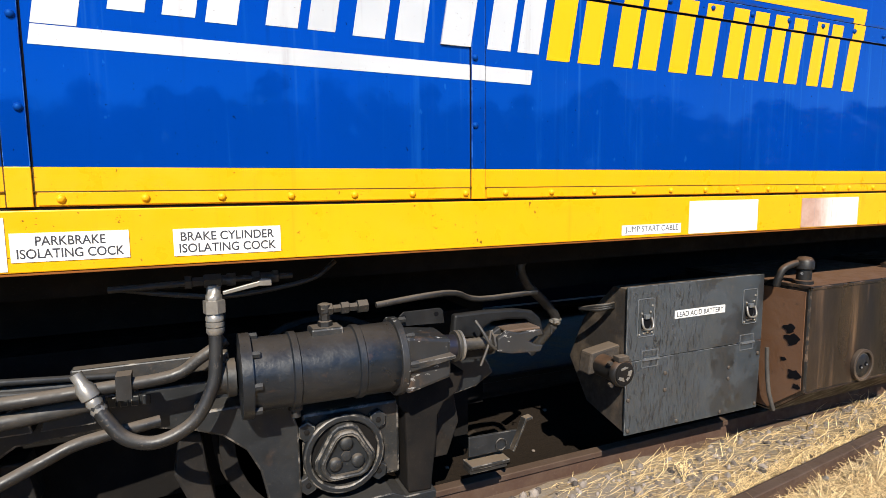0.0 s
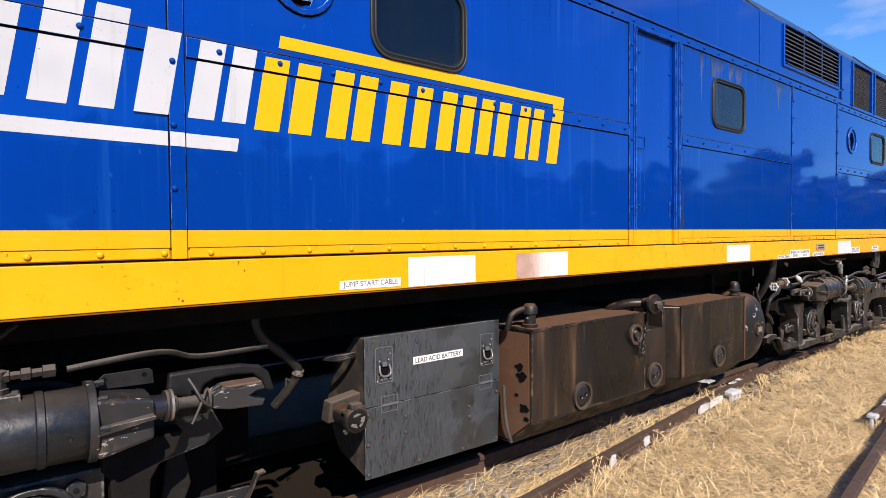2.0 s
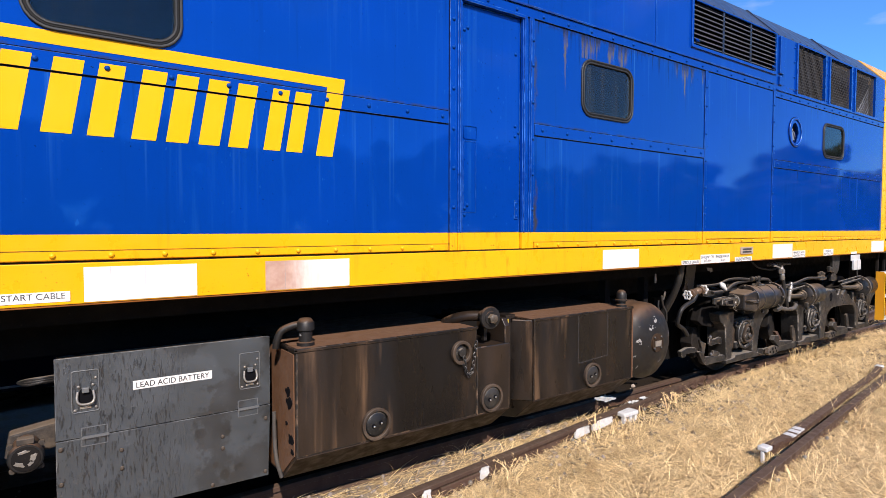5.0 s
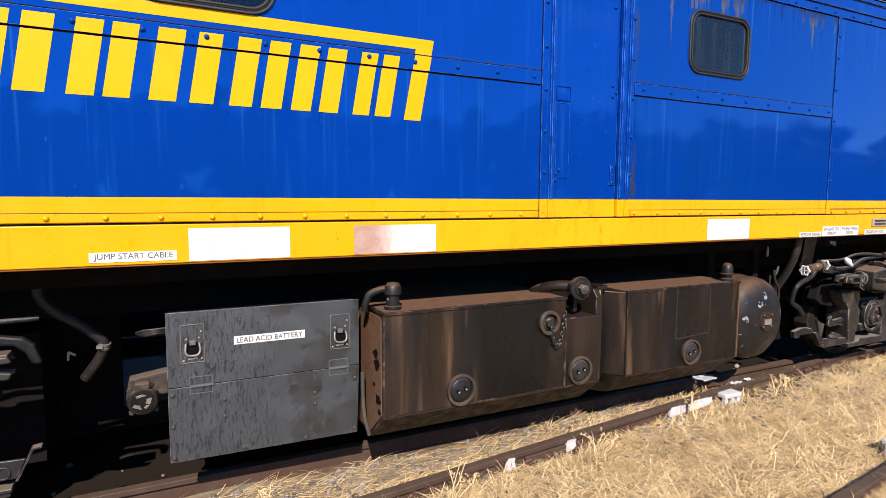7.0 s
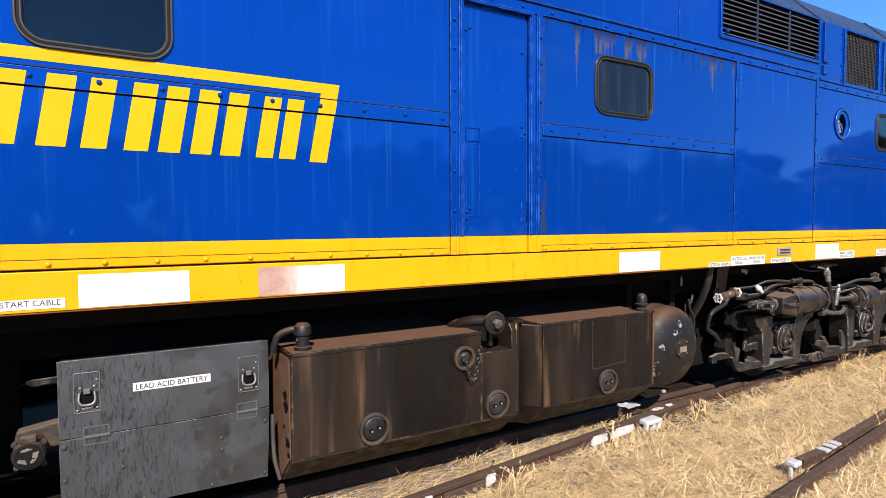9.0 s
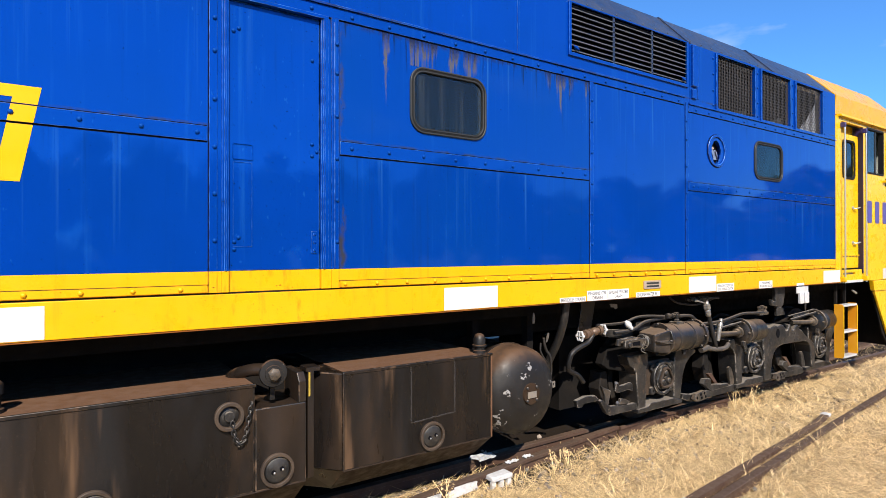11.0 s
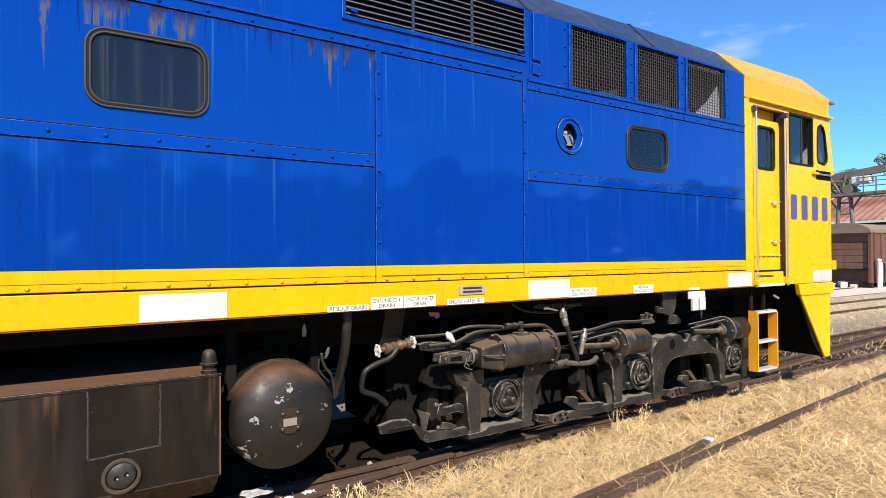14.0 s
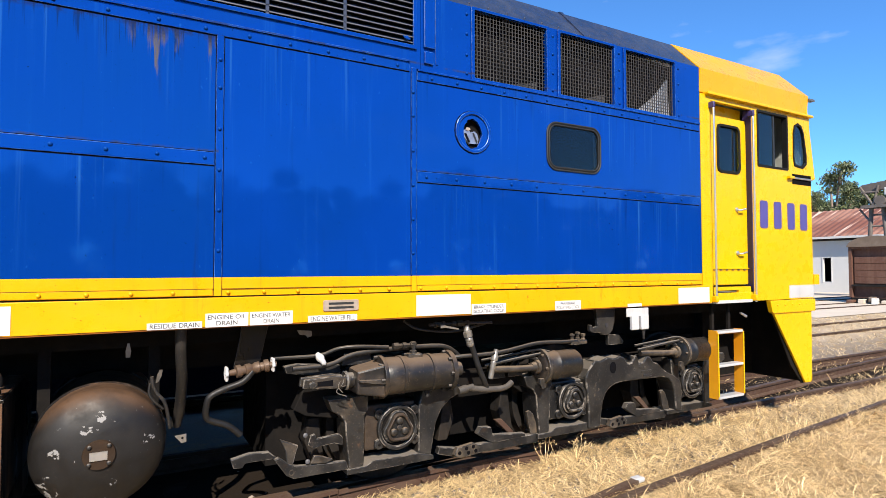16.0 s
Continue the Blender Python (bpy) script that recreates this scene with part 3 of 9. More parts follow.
def part(name, bm, material, parent=None, label="", bevel=0.0, smooth=True):
    bmesh.ops.recalc_face_normals(bm, faces=bm.faces)
    me = bpy.data.meshes.new(name)
    bm.to_mesh(me)
    bm.free()
    me.materials.append(material)
    if smooth:
        me.polygons.foreach_set("use_smooth", [True] * len(me.polygons))
        me.set_sharp_from_angle(angle=radians(50))
    ob = new(name, me)
    if parent:
        # no deeper than thing, part, piece of a part
        while parent.parent and parent.parent.parent:
            parent = parent.parent
        ob.parent = parent
    if label:
        ob["label"] = label
    if bevel:
        mod = ob.modifiers.new("bevel", "BEVEL")
        mod.width, mod.segments, mod.limit_method, mod.angle_limit = bevel, 2, "ANGLE", radians(40)
        edge = EDGES.get(material.name)
        if edge:
            me.materials.append(edge)
            mod.material = 1
    return ob


def raw(name, verts, faces, material, parent=None):
    me = bpy.data.meshes.new(name)
    me.from_pydata(verts, [], faces)
    me.materials.append(material)
    ob = new(name, me)
    if parent:
        ob.parent = parent
    return ob


def thing(name, label, category, group="", kind=""):
    return tagged(new(name), label, category, group, kind)


def repeats(ob, places):
    """Further pieces on one mesh."""
    for p in places:
        o = ob.copy()
        scene.collection.objects.link(o)
        o.location = p


def rivet(places, material, parent, r=0.013, h=0.010, way=(0, -1, 0)):
    bm = bmesh.new()
    lathe(bm, (0, 0, 0), way, [(-0.004, r), (h * 0.45, r * 0.92), (h * 0.85, r * 0.6), (h, r * 0.2)], 8)
    ob = part("rivet", bm, material, parent)
    ob.location = places[0]
    repeats(ob, places[1:])


def bolts(places, material, parent, r=0.012, h=0.010, way=(0, -1, 0)):
    bm = bmesh.new()
    bolt(bm, 0, 0, 0, r, h, 6, way)
    ob = part("bolt", bm, material, parent)
    ob.location = places[0]
    repeats(ob, places[1:])


def sheet(bm, x0, x1, z0, z1, holes, y0, y1):
    """An upright sheet with rectangular openings right through it."""
    xs = sorted({x0, x1, *(h[0] for h in holes), *(h[1] for h in holes)})
    zs = sorted({z0, z1, *(h[2] for h in holes), *(h[3] for h in holes)})

    def solid(i, j):
        if not (0 <= i < len(xs) - 1 and 0 <= j < len(zs) - 1):
            return False
        cx, cz = (xs[i] + xs[i + 1]) / 2, (zs[j] + zs[j + 1]) / 2
        return not any(h[0] < cx < h[1] and h[2] < cz < h[3] for h in holes)
    vs = {}

    def v(i, y, j):
        if (i, y, j) not in vs:
            vs[i, y, j] = bm.verts.new((xs[i], y, zs[j]))
        return vs[i, y, j]
    for i in range(len(xs) - 1):
        for j in range(len(zs) - 1):
            if not solid(i, j):
                continue
            for y in (y0, y1):
                bm.faces.new((v(i, y, j), v(i + 1, y, j), v(i + 1, y, j + 1), v(i, y, j + 1)))
            for di, dj, a, b in ((-1, 0, (i, j), (i, j + 1)), (1, 0, (i + 1, j), (i + 1, j + 1)), (0, -1, (i, j), (i + 1, j)), (0, 1, (i, j + 1), (i + 1, j + 1))):
                if not solid(i + di, j + dj):
                    bm.faces.new((v(a[0], y0, a[1]), v(b[0], y0, b[1]), v(b[0], y1, b[1]), v(a[0], y1, a[1])))


def lettering(text, x0, x1, z0, z1, y, material, parent, weight=0.010):
    """Words in the built-in font, set to fill a box on an upright face."""
    cu = bpy.data.curves.new("lettering", "FONT")
    cu.body, cu.align_x = text, "CENTER"
    cu.space_line, cu.offset = 0.95, weight
    ob = bpy.data.objects.new("lettering", cu)
    scene.collection.objects.link(ob)
    me = bpy.data.meshes.new_from_object(ob.evaluated_get(bpy.context.evaluated_depsgraph_get()))
    bpy.data.objects.remove(ob)
    co = np.array([v.co for v in me.vertices])
    lo, hi = co.min(0), co.max(0)
    sx, sz = (x1 - x0) / (hi[0] - lo[0]), (z1 - z0) / (hi[1] - lo[1])
    for v in me.vertices:
        v.co = (x0 + (v.co.x - lo[0]) * sx, y, z0 + (v.co.y - lo[1]) * sz)
    me.materials.clear()
    me.materials.append(material)
    out = new("lettering", me)
    out.parent = parent.parent if parent.parent and parent.parent.parent else parent
    return out


# ---- ground and tracks ----
def grid_sheet(name, x0, x1, y0, y1, nx, ny, f, material):
    xs, ys = np.linspace(x0, x1, nx), np.linspace(y0, y1, ny)
    verts = [(x, y, f(x, y)) for y in ys for x in xs]
    faces = [(j * nx + i, j * nx + i + 1, (j + 1) * nx + i + 1, (j + 1) * nx + i) for j in range(ny - 1) for i in range(nx - 1)]
    ob = raw(name, verts, faces, material)
    ob.data.polygons.foreach_set("use_smooth", [True] * len(ob.data.polygons))
    return ob


def turnout_b(x):
    """Plan line of the diverging track's near rail."""
    if x < 10:
        return -0.83 + 0.112 * (x - 10)
    u = min(x, 36) - 10
    return -0.83 + 0.112 * u - 0.112 / 52 * u * u


def ground_z(x, y):
    """Gently uneven earth, a little below the rail heads."""
    near = max(0.0, 1 - max(abs(x - 8) / 60, abs(y) / 40))
    bumps = 0.030 * noise.noise((x * 0.9, y * 0.9, 0)) + 0.018 * noise.noise((x * 3.1, y * 3.1, 4))
    dip = -0.05 if 0.75 < y < 2.1 else 0.0
    bank = 0.0
    if 8.2 < x < 40:
        bank = 0.06 * min(1.0, (x - 8.2) / 1.2) * max(0.0, 1 - abs(y - turnout_b(x)) / 0.7)
    return (-0.13 if y < 3.3 else -0.075) + near * bumps + dip + bank


verts, faces = [], []
edges_x = [-1500, -300, -80, -30] + list(np.linspace(-12, 34, 185)) + [44, 60, 90, 160, 400, 1500]
edges_y = [-1500, -300, -80, -30, -16] + list(np.linspace(-9, 8, 69)) + [11, 15, 22, 35, 60, 120, 400, 1500]
for yy in edges_y:
    for xx in edges_x:
        verts.append((xx, yy, ground_z(xx, yy)))
nx = len(edges_x)
faces = [(j * nx + i, j * nx + i + 1, (j + 1) * nx + i + 1, (j + 1) * nx + i) for j in range(len(edges_y) - 1) for i in range(nx - 1)]
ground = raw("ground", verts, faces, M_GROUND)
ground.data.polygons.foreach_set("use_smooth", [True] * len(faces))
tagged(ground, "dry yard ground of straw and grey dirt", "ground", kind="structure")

RAIL_PROFILE = [(-0.035, 0.0), (0.035, 0.0), (0.036, -0.032), (0.010, -0.045), (0.009, -0.125), (0.066, -0.140), (0.066, -0.158), (-0.066, -0.158), (-0.066, -0.140), (-0.009, -0.125), (-0.010, -0.045), (-0.036, -0.032)]

RAIL_HEAD = [(-0.035, -0.004), (-0.030, 0.0), (0.030, 0.0), (0.035, -0.004), (0.036, -0.032), (0.010, -0.045), (-0.010, -0.045), (-0.036, -0.032)]
RAIL_WEB = [(0.0095, -0.0445), (0.0088, -0.1245), (-0.0088, -0.1245), (-0.0095, -0.0445)]
RAIL_FOOT = [(0.009, -0.124), (0.066, -0.140), (0.066, -0.158), (-0.066, -0.158), (-0.066, -0.140), (-0.009, -0.124)]


def rail(name, line, parent=None, label="", group=""):
    """A flat-bottomed rail swept along points on plan."""
    def swept(prof):
        bm = bmesh.new()
        rings = []
        for k, (x, y) in enumerate(line):
            a, b = line[max(k - 1, 0)], line[min(k + 1, len(line) - 1)]
            d = Vector((b[0] - a[0], b[1] - a[1])).normalized()
            nrm = Vector((-d.y, d.x))
            rings.append([bm.verts.new((x + nrm.x * p, y + nrm.y * p, q)) for p, q in prof])
        n = len(prof)
        for r0, r1 in zip(rings, rings[1:]):
            for j in range(n):
                bm.faces.new((r0[j], r0[(j + 1) % n], r1[(j + 1) % n], r1[j]))
        bm.faces.new(rings[0])
        bm.faces.new(rings[-1][::-1])
        return bm
    if not label:
        return part(name, swept(RAIL_PROFILE), M_RAIL, parent, smooth=False)
    ob = thing(name, label, "rail", group)
    part("rail_head", swept(RAIL_HEAD), M_RAIL_HEAD, ob, smooth=False)
    part("rail_web", swept(RAIL_WEB), M_RAIL, ob, smooth=False)
    part("rail_foot", swept(RAIL_FOOT), M_RAIL, ob, smooth=False)
    return ob


RN, RF = 0.66, 2.165
rail("rail", [(-60, RN), (8.2, RN)], None, "rusty running rail under the locomotive", "rails")
rail("rail", [(10.15, RN), (140, RN)], None, "rusty running rail under the locomotive", "rails")
rail("rail", [(-60, RF), (140, RF)], None, "rusty running rail under the locomotive", "rails")
xb = [-40] + list(np.arange(-10, 35.1, 1.5)) + [36]
rail("rail", [(x, turnout_b(x)) for x in xb], None, "rusty rail of the turnout in dry grass", "rails")
rail("rail", [(x, turnout_b(x) + 1.505) for x in [-40] + list(np.arange(-10, 8.3, 1.5))] + [(8.2, turnout_b(8.2) + 1.505)], None, "rusty rail of the turnout in dry grass", "rails")
rail("rail", [(x, turnout_b(x) + 1.505) for x in np.arange(10.2, 36, 1.5)], None, "rusty rail of the turnout in dry grass", "rails")
# crossing nose with its two wings
crossing = thing("rail_crossing", "rusty turnout crossing with bolted wing rails and white paint", "rail crossing")
rail("running_rail", [(8.2, RN), (10.15, RN)], crossing)
rail("wing_rail", [(8.2, turnout_b(8.2) + 1.505), (9.1, turnout_b(9.1) + 1.50), (10.2, turnout_b(10.2) + 1.505)], crossing)
rail("wing_rail", [(8.9, RN - 0.14), (9.5, RN - 0.10), (10.5, RN - 0.10), (11.0, RN - 0.16)], crossing)
for x in (8.35, 8.55, 8.75, 9.7, 9.95, 10.2, 10.45):
    bm = bmesh.new()
    bolt(bm, x, turnout_b(x) + 1.505 - 0.02 if x < 9 else RN - 0.12, -0.075, 0.022, 0.05)
    part("bolt", bm, M_RAIL, crossing)
# check rail with white-painted ends
check = thing("check_rail", "rusty check rail with white-painted flared ends", "check rail")
rail("rail_bar", [(7.25, turnout_b(7.25) + 0.165), (7.7, turnout_b(7.7) + 0.125), (10.7, turnout_b(10.7) + 0.125), (11.2, turnout_b(11.2) + 0.165)], check)
for x, dx in ((7.16, 0.10), (11.24, 0.10)):
    bm = bmesh.new()
    y = turnout_b(x) + 0.172
    box(bm, x - dx * 0.5, x + 0.05, y - 0.04, y + 0.04, -0.03, 0.008)
    box(bm, x - dx * 0.5, x - dx * 0.5 + 0.025, y - 0.015, y + 0.015, -0.13, -0.03)
    part("painted_end", bm, M_CHIP, check, "chipped white-painted end", 0.008)
for x in (7.62, 7.74, 7.84):
    bm = bmesh.new()
    box(bm, x - 0.035, x + 0.035, turnout_b(x) + 0.085, turnout_b(x) + 0.165, -0.01, 0.004)
    part("paint_mark", bm, M_CHIP, check, "worn white paint mark")
# switch stand mark: white painted iron at the fouling point
mark = thing("white_painted_chair", "white-painted cast iron rail chair in dry grass", "rail chair")
bm = bmesh.new()
yq = turnout_b(7.0) + 1.505
box(bm, 6.92, 7.14, yq - 0.13, yq + 0.0, -0.05, -0.008)
part("top_plate", bm, M_CHIP, mark, "", 0.01)
for x in (6.94, 7.03, 7.11):
    bm = bmesh.new()
    box(bm, x - 0.02, x + 0.02, yq - 0.12, yq - 0.09, -0.16, -0.05)
    part("lug", bm, M_CHIP, mark)
for x0, x1 in ((4.44, 4.52), (5.00, 5.10), (6.22, 6.42), (6.50, 6.80)):
    bm = bmesh.new()
    y = turnout_b((x0 + x1) / 2) + 1.505 - 0.04
    prism(bm, [(x0, -0.09), (x0 + 0.02, -0.105), (x1, -0.08), (x1 - 0.012, -0.04), (x1 - 0.005, -0.02), (x0 + 0.02, -0.015), (x0 + 0.006, -0.05)], y - 0.006, y + 0.01)
    tagged(part("paint_mark", bm, M_CHIP), "chipped white paint mark on a rail web", "paint mark")

# sleepers, half sunk in the earth
sleepers = thing("sleepers", "weathered timber sleepers sunk in the ground", "sleeper", kind="structure")
bm = bmesh.new()
box(bm, -0.115, 0.115, -0.5, 1.95, -0.30, -0.195)
first = part("sleeper", bm, M_SLEEPER, sleepers, bevel=0.0)
first.location = (-5, 0.62, 0)
for k in range(1, 60):
    o = first.copy()
    scene.collection.objects.link(o)
    o.location = (-5 + 0.64 * k, 0.62 + random.uniform(-0.05, 0.05), random.uniform(-0.012, 0.012))
    o.rotation_euler = (0, 0, random.uniform(-0.03, 0.03))
for y in (4.55, 6.05, 9.9, 11.4, 13.4, 14.9):
    rail("rail", [(-60, y), (150, y)], None, "rusty rail of a neighbouring yard track", "yard rails")

# ---- the locomotive ----
loco = thing("locomotive", "blue and yellow diesel locomotive standing on a siding", "locomotive")
PANELS = [(-4.95, -0.255, []), (-0.255, 1.32, []), (1.32, 4.715, [(2.29, 2.96, 2.69, 3.18), (1.795, 2.005, 2.838, 3.108)]), (5.395, 7.885, [(6.0, 6.68, 2.72, 3.19)]), (7.885, 9.34, []), (9.34, 12.88, [(10.70, 11.37, 2.72, 3.17), (9.795, 10.005, 2.818, 3.088)])]
BY, PB, LB, SB = 1.757, 1.634, 1.624, 1.432
for x0, x1, holes in PANELS:
    bm = bmesh.new()
    sheet(bm, x0 + 0.002, x1 - 0.002, BY, 3.42 if x1 < 9.4 else 3.38, holes, 0.0, 0.05)
    stained = 5 < x0 < 7
    part("side_panel", bm, M_BLUE_STAIN if stained else M_BLUE, loco, "blue side sheet with rust-brown drip stains" if stained else "glossy blue side sheet", smooth=False)
    bm = bmesh.new()
    box(bm, x0 + 0.002, x1 - 0.002, 0.0, 0.05, PB, BY)
    part("lower_panel", bm, M_YEL, loco, "yellow lower edge of the side sheet", smooth=False)
# upper side with louvre and grille openings
LOUV = (7.62, 9.33, 3.60, 4.03)
GRIL = [(9.90, 10.71, 3.42, 4.03), (10.85, 11.57, 3.42, 4.03), (11.71, 12.47, 3.42, 4.03)]
for x0, x1, holes in ((-4.95, 5.395, []), (5.395, 7.02, []), (7.02, 9.40, [LOUV]), (9.40, 12.88, GRIL)):
    bm = bmesh.new()
    sheet(bm, x0 + 0.002, x1 - 0.002, 3.42 if x1 < 9.5 else 3.38, 4.045, holes, 0.0, 0.05)
    part("upper_panel", bm, M_BLUE, loco, "blue upper side sheet", smooth=False)
for x0, x1 in ((-0.29, -0.222), (1.29, 1.352), (4.655, 4.70), (4.725, 4.765), (5.335, 5.385), (5.405, 5.455), (7.862, 7.908), (9.318, 9.362)):
    bm = bmesh.new()
    box(bm, x0, x1, -0.009, 0.02, BY, 3.42)
    part("cover_strip", bm, M_BLUE, loco, "", 0.0022, False)
    bm = bmesh.new()
    box(bm, x0, x1, -0.009, 0.02, PB, BY)
    part("cover_strip", bm, M_YEL, loco, "yellow cover strip", 0.0022, False)
for x0, x1 in ((-0.222, 1.29), (1.352, 4.655), (5.455, 7.862), (9.362, 12.86)):
    bm = bmesh.new()
    box(bm, x0 + 0.01, x1 - 0.01, -0.009, 0.02, 2.505, 2.59)
    part("cover_strip", bm, M_BLUE, loco, "", 0.0022, False)
    bm = bmesh.new()
    box(bm, x0 + 0.01, x1 - 0.01, -0.007, 0.0, PB + 0.004, PB + 0.045)
    part("cover_strip", bm, M_YEL, loco, "yellow cover strip", 0.0015, False)
for x0, x1, z in ((-4.9, 4.70, 3.42), (4.70, 9.30, 3.42), (9.37, 12.86, 3.36)):
    bm = bmesh.new()
    box(bm, x0, x1, -0.010, 0.02, z - 0.035, z + 0.035)
    part("cover_strip", bm, M_BLUE, loco, "", 0.0022, False)
    bm = bmesh.new()
    box(bm, x0, x1, -0.024, 0.01, z + 0.037, z + 0.051)
    part("rain_gutter", bm, M_BLUE, loco, "", 0.002, False)
for x in (7.02, 9.55):
    bm = bmesh.new()
    box(bm, x - 0.012, x + 0.012, -0.006, 0.01, 3.48, 4.03)
    part("cover_strip", bm, M_BLUE, loco, "", 0.0015, False)
bm = bmesh.new()
box(bm, 9.425, 9.525, -0.026, 0.0, 3.60, 4.03)
dc = part("drain_channel", bm, M_BLUE, loco, "blue upright channel beside the louvre", 0.004, False)
bm = bmesh.new()
box(bm, 9.43, 9.51, -0.020, 0.0, 3.47, 3.57)
part("outlet", bm, M_BLUE, dc, "", 0.004, False)
# dirt-filled joints beside the strips
for x in (-0.293, -0.219, 1.287, 1.355, 4.652, 5.458, 7.859, 7.911, 9.315, 9.365):
    bm = bmesh.new()
    box(bm, x - 0.0026, x + 0.0026, -0.0012, 0.004, BY, 3.385)
    part("joint_line", bm, M_JOINT, loco, "dark joint line", smooth=False)
    bm = bmesh.new()
    box(bm, x - 0.002, x + 0.002, -0.0012, 0.004, PB, BY)
    part("joint_line", bm, M_JOINT_Y, loco, "rusty joint line", smooth=False)
for x0, x1 in ((-0.222, 1.29), (1.352, 4.655), (5.455, 7.862), (9.362, 12.86)):
    for z, h in ((2.501, 0.0042), (2.594, 0.002)):
        bm = bmesh.new()
        box(bm, x0 + 0.01, x1 - 0.01, -0.0012, 0.004, z - h, z + h)
        part("joint_line", bm, M_JOINT, loco, "dark joint line", smooth=False)
for x0, x1, z in ((-4.9, 4.70, 3.42), (4.70, 9.30, 3.42), (9.37, 12.86, 3.36)):
    bm = bmesh.new()
    box(bm, x0, x1, -0.0012, 0.004, z - 0.043, z - 0.035)
    part("joint_line", bm, M_JOINT, loco, "dark joint line", smooth=False)
for x0, x1 in ((-4.9, 4.7), (5.46, 12.86)):
    bm = bmesh.new()
    box(bm, x0, x1, -0.0085, 0.004, PB + 0.0455, PB + 0.0485)
    part("joint_line", bm, M_JOINT_Y, loco, "rusty joint line", smooth=False)
# rivets along the seams
spots = [(x, -0.009, z) for z in (1.935, 2.205, 2.475, 2.75, 3.03, 3.22) for x in (-0.24, 1.305, 4.685, 5.442, 7.885, 9.33)]
for x0, x1 in ((-0.15, 1.25), (1.5, 4.6), (5.546, 7.8), (9.45, 12.8)):
    spots += [(x, -0.009, 2.549) for x in np.arange(x0, x1, 0.281)]
spots += [(x, -0.010, 3.415) for x in np.arange(1.624, 9.3, 0.2803)]
spots += [(x, -0.010, 3.355) for x in np.arange(9.5, 12.8, 0.24)]
spots += [(x, -0.001, z) for x in (9.84, 10.78, 11.64, 12.53) for z in (3.46, 3.62, 3.80, 3.97)]
rivet(spots, M_BLUE_RIVET, loco, 0.0140, 0.012)
spots = []
for x0, x1 in ((-0.15, 1.27), (1.45, 4.6), (5.5, 7.8), (7.95, 9.3), (9.4, 12.8)):
    spots += [(x, -0.007, PB + 0.024) for x in np.arange(x0, x1, 0.235)]
rivet(spots, M_YEL, loco, 0.0145, 0.013)
# sole bar
bm = bmesh.new()
box(bm, -4.95, 12.99, -0.016, 0.05, SB, LB)
part("sole_bar", bm, M_YEL, loco, "yellow sole bar with rust marks", 0.004, False)
bm = bmesh.new()
box(bm, -4.95, 12.99, 0.006, 0.05, LB, PB)
part("joint_gap", bm, M_BLACK, loco, "dark joint under the side sheets", smooth=False)
bm = bmesh.new()
box(bm, -4.95, 12.99, -0.010, 0.09, SB - 0.010, SB - 0.0005)
part("lower_flange", bm, M_FLANGE, loco, "rusty orange lower flange of the sole bar", 0.002, False)
# far side, ends, roof, underframe
bm = bmesh.new()
box(bm, -4.95, 15.05, 2.77, 2.82, SB, 4.04)
box(bm, -5.0, -4.95, 0.0, 2.82, SB, 4.04)
part("far_side", bm, M_BLUE, loco, "blue far side and rear end", smooth=False)
ROOF = [(0.0, 4.04), (0.36, 4.425), (0.9, 4.52), (1.41, 4.54), (1.92, 4.52), (2.46, 4.425), (2.82, 4.04), (2.78, 4.02), (2.44, 4.38), (1.41, 4.49), (0.38, 4.38), (0.04, 4.02)]
bm = bmesh.new()
prism(bm, ROOF, -5.0, 12.88, "x")
part("roof", bm, M_ROOF, loco, "dark blue-grey chamfered roof", smooth=False)
bm = bmesh.new()
box(bm, -4.9, 12.85, 0.05, 2.77, 1.44, 1.50)
part("floor_plate", bm, M_INSIDE, loco, smooth=False)
# plain near-black sheet that puts the engine room's shade behind the windows
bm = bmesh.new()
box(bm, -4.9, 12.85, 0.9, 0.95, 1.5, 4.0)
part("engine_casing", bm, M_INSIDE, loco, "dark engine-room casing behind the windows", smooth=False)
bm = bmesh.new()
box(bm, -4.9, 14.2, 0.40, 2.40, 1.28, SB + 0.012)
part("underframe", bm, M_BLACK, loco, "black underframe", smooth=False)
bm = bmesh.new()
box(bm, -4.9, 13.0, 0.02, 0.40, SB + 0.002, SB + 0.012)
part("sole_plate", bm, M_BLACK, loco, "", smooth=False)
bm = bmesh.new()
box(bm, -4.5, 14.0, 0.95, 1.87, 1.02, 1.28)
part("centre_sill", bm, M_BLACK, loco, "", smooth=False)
# roof joint strips
for x in (7.0, 9.4, 11.2):
    bm = bmesh.new()
    prism(bm, [(-0.006, 4.05), (0.354, 4.435), (0.9, 4.53), (0.9, 4.515), (0.36, 4.42), (0.0, 4.04)], x - 0.02, x + 0.02, "x")
    part("roof_strip", bm, M_ROOF, loco, smooth=False)
rivet([(x, 0.055, 4.10) for x in np.arange(5.5, 12.8, 0.2)], M_ROOF, loco, 0.011, 0.009, (0, -0.73, 0.68))


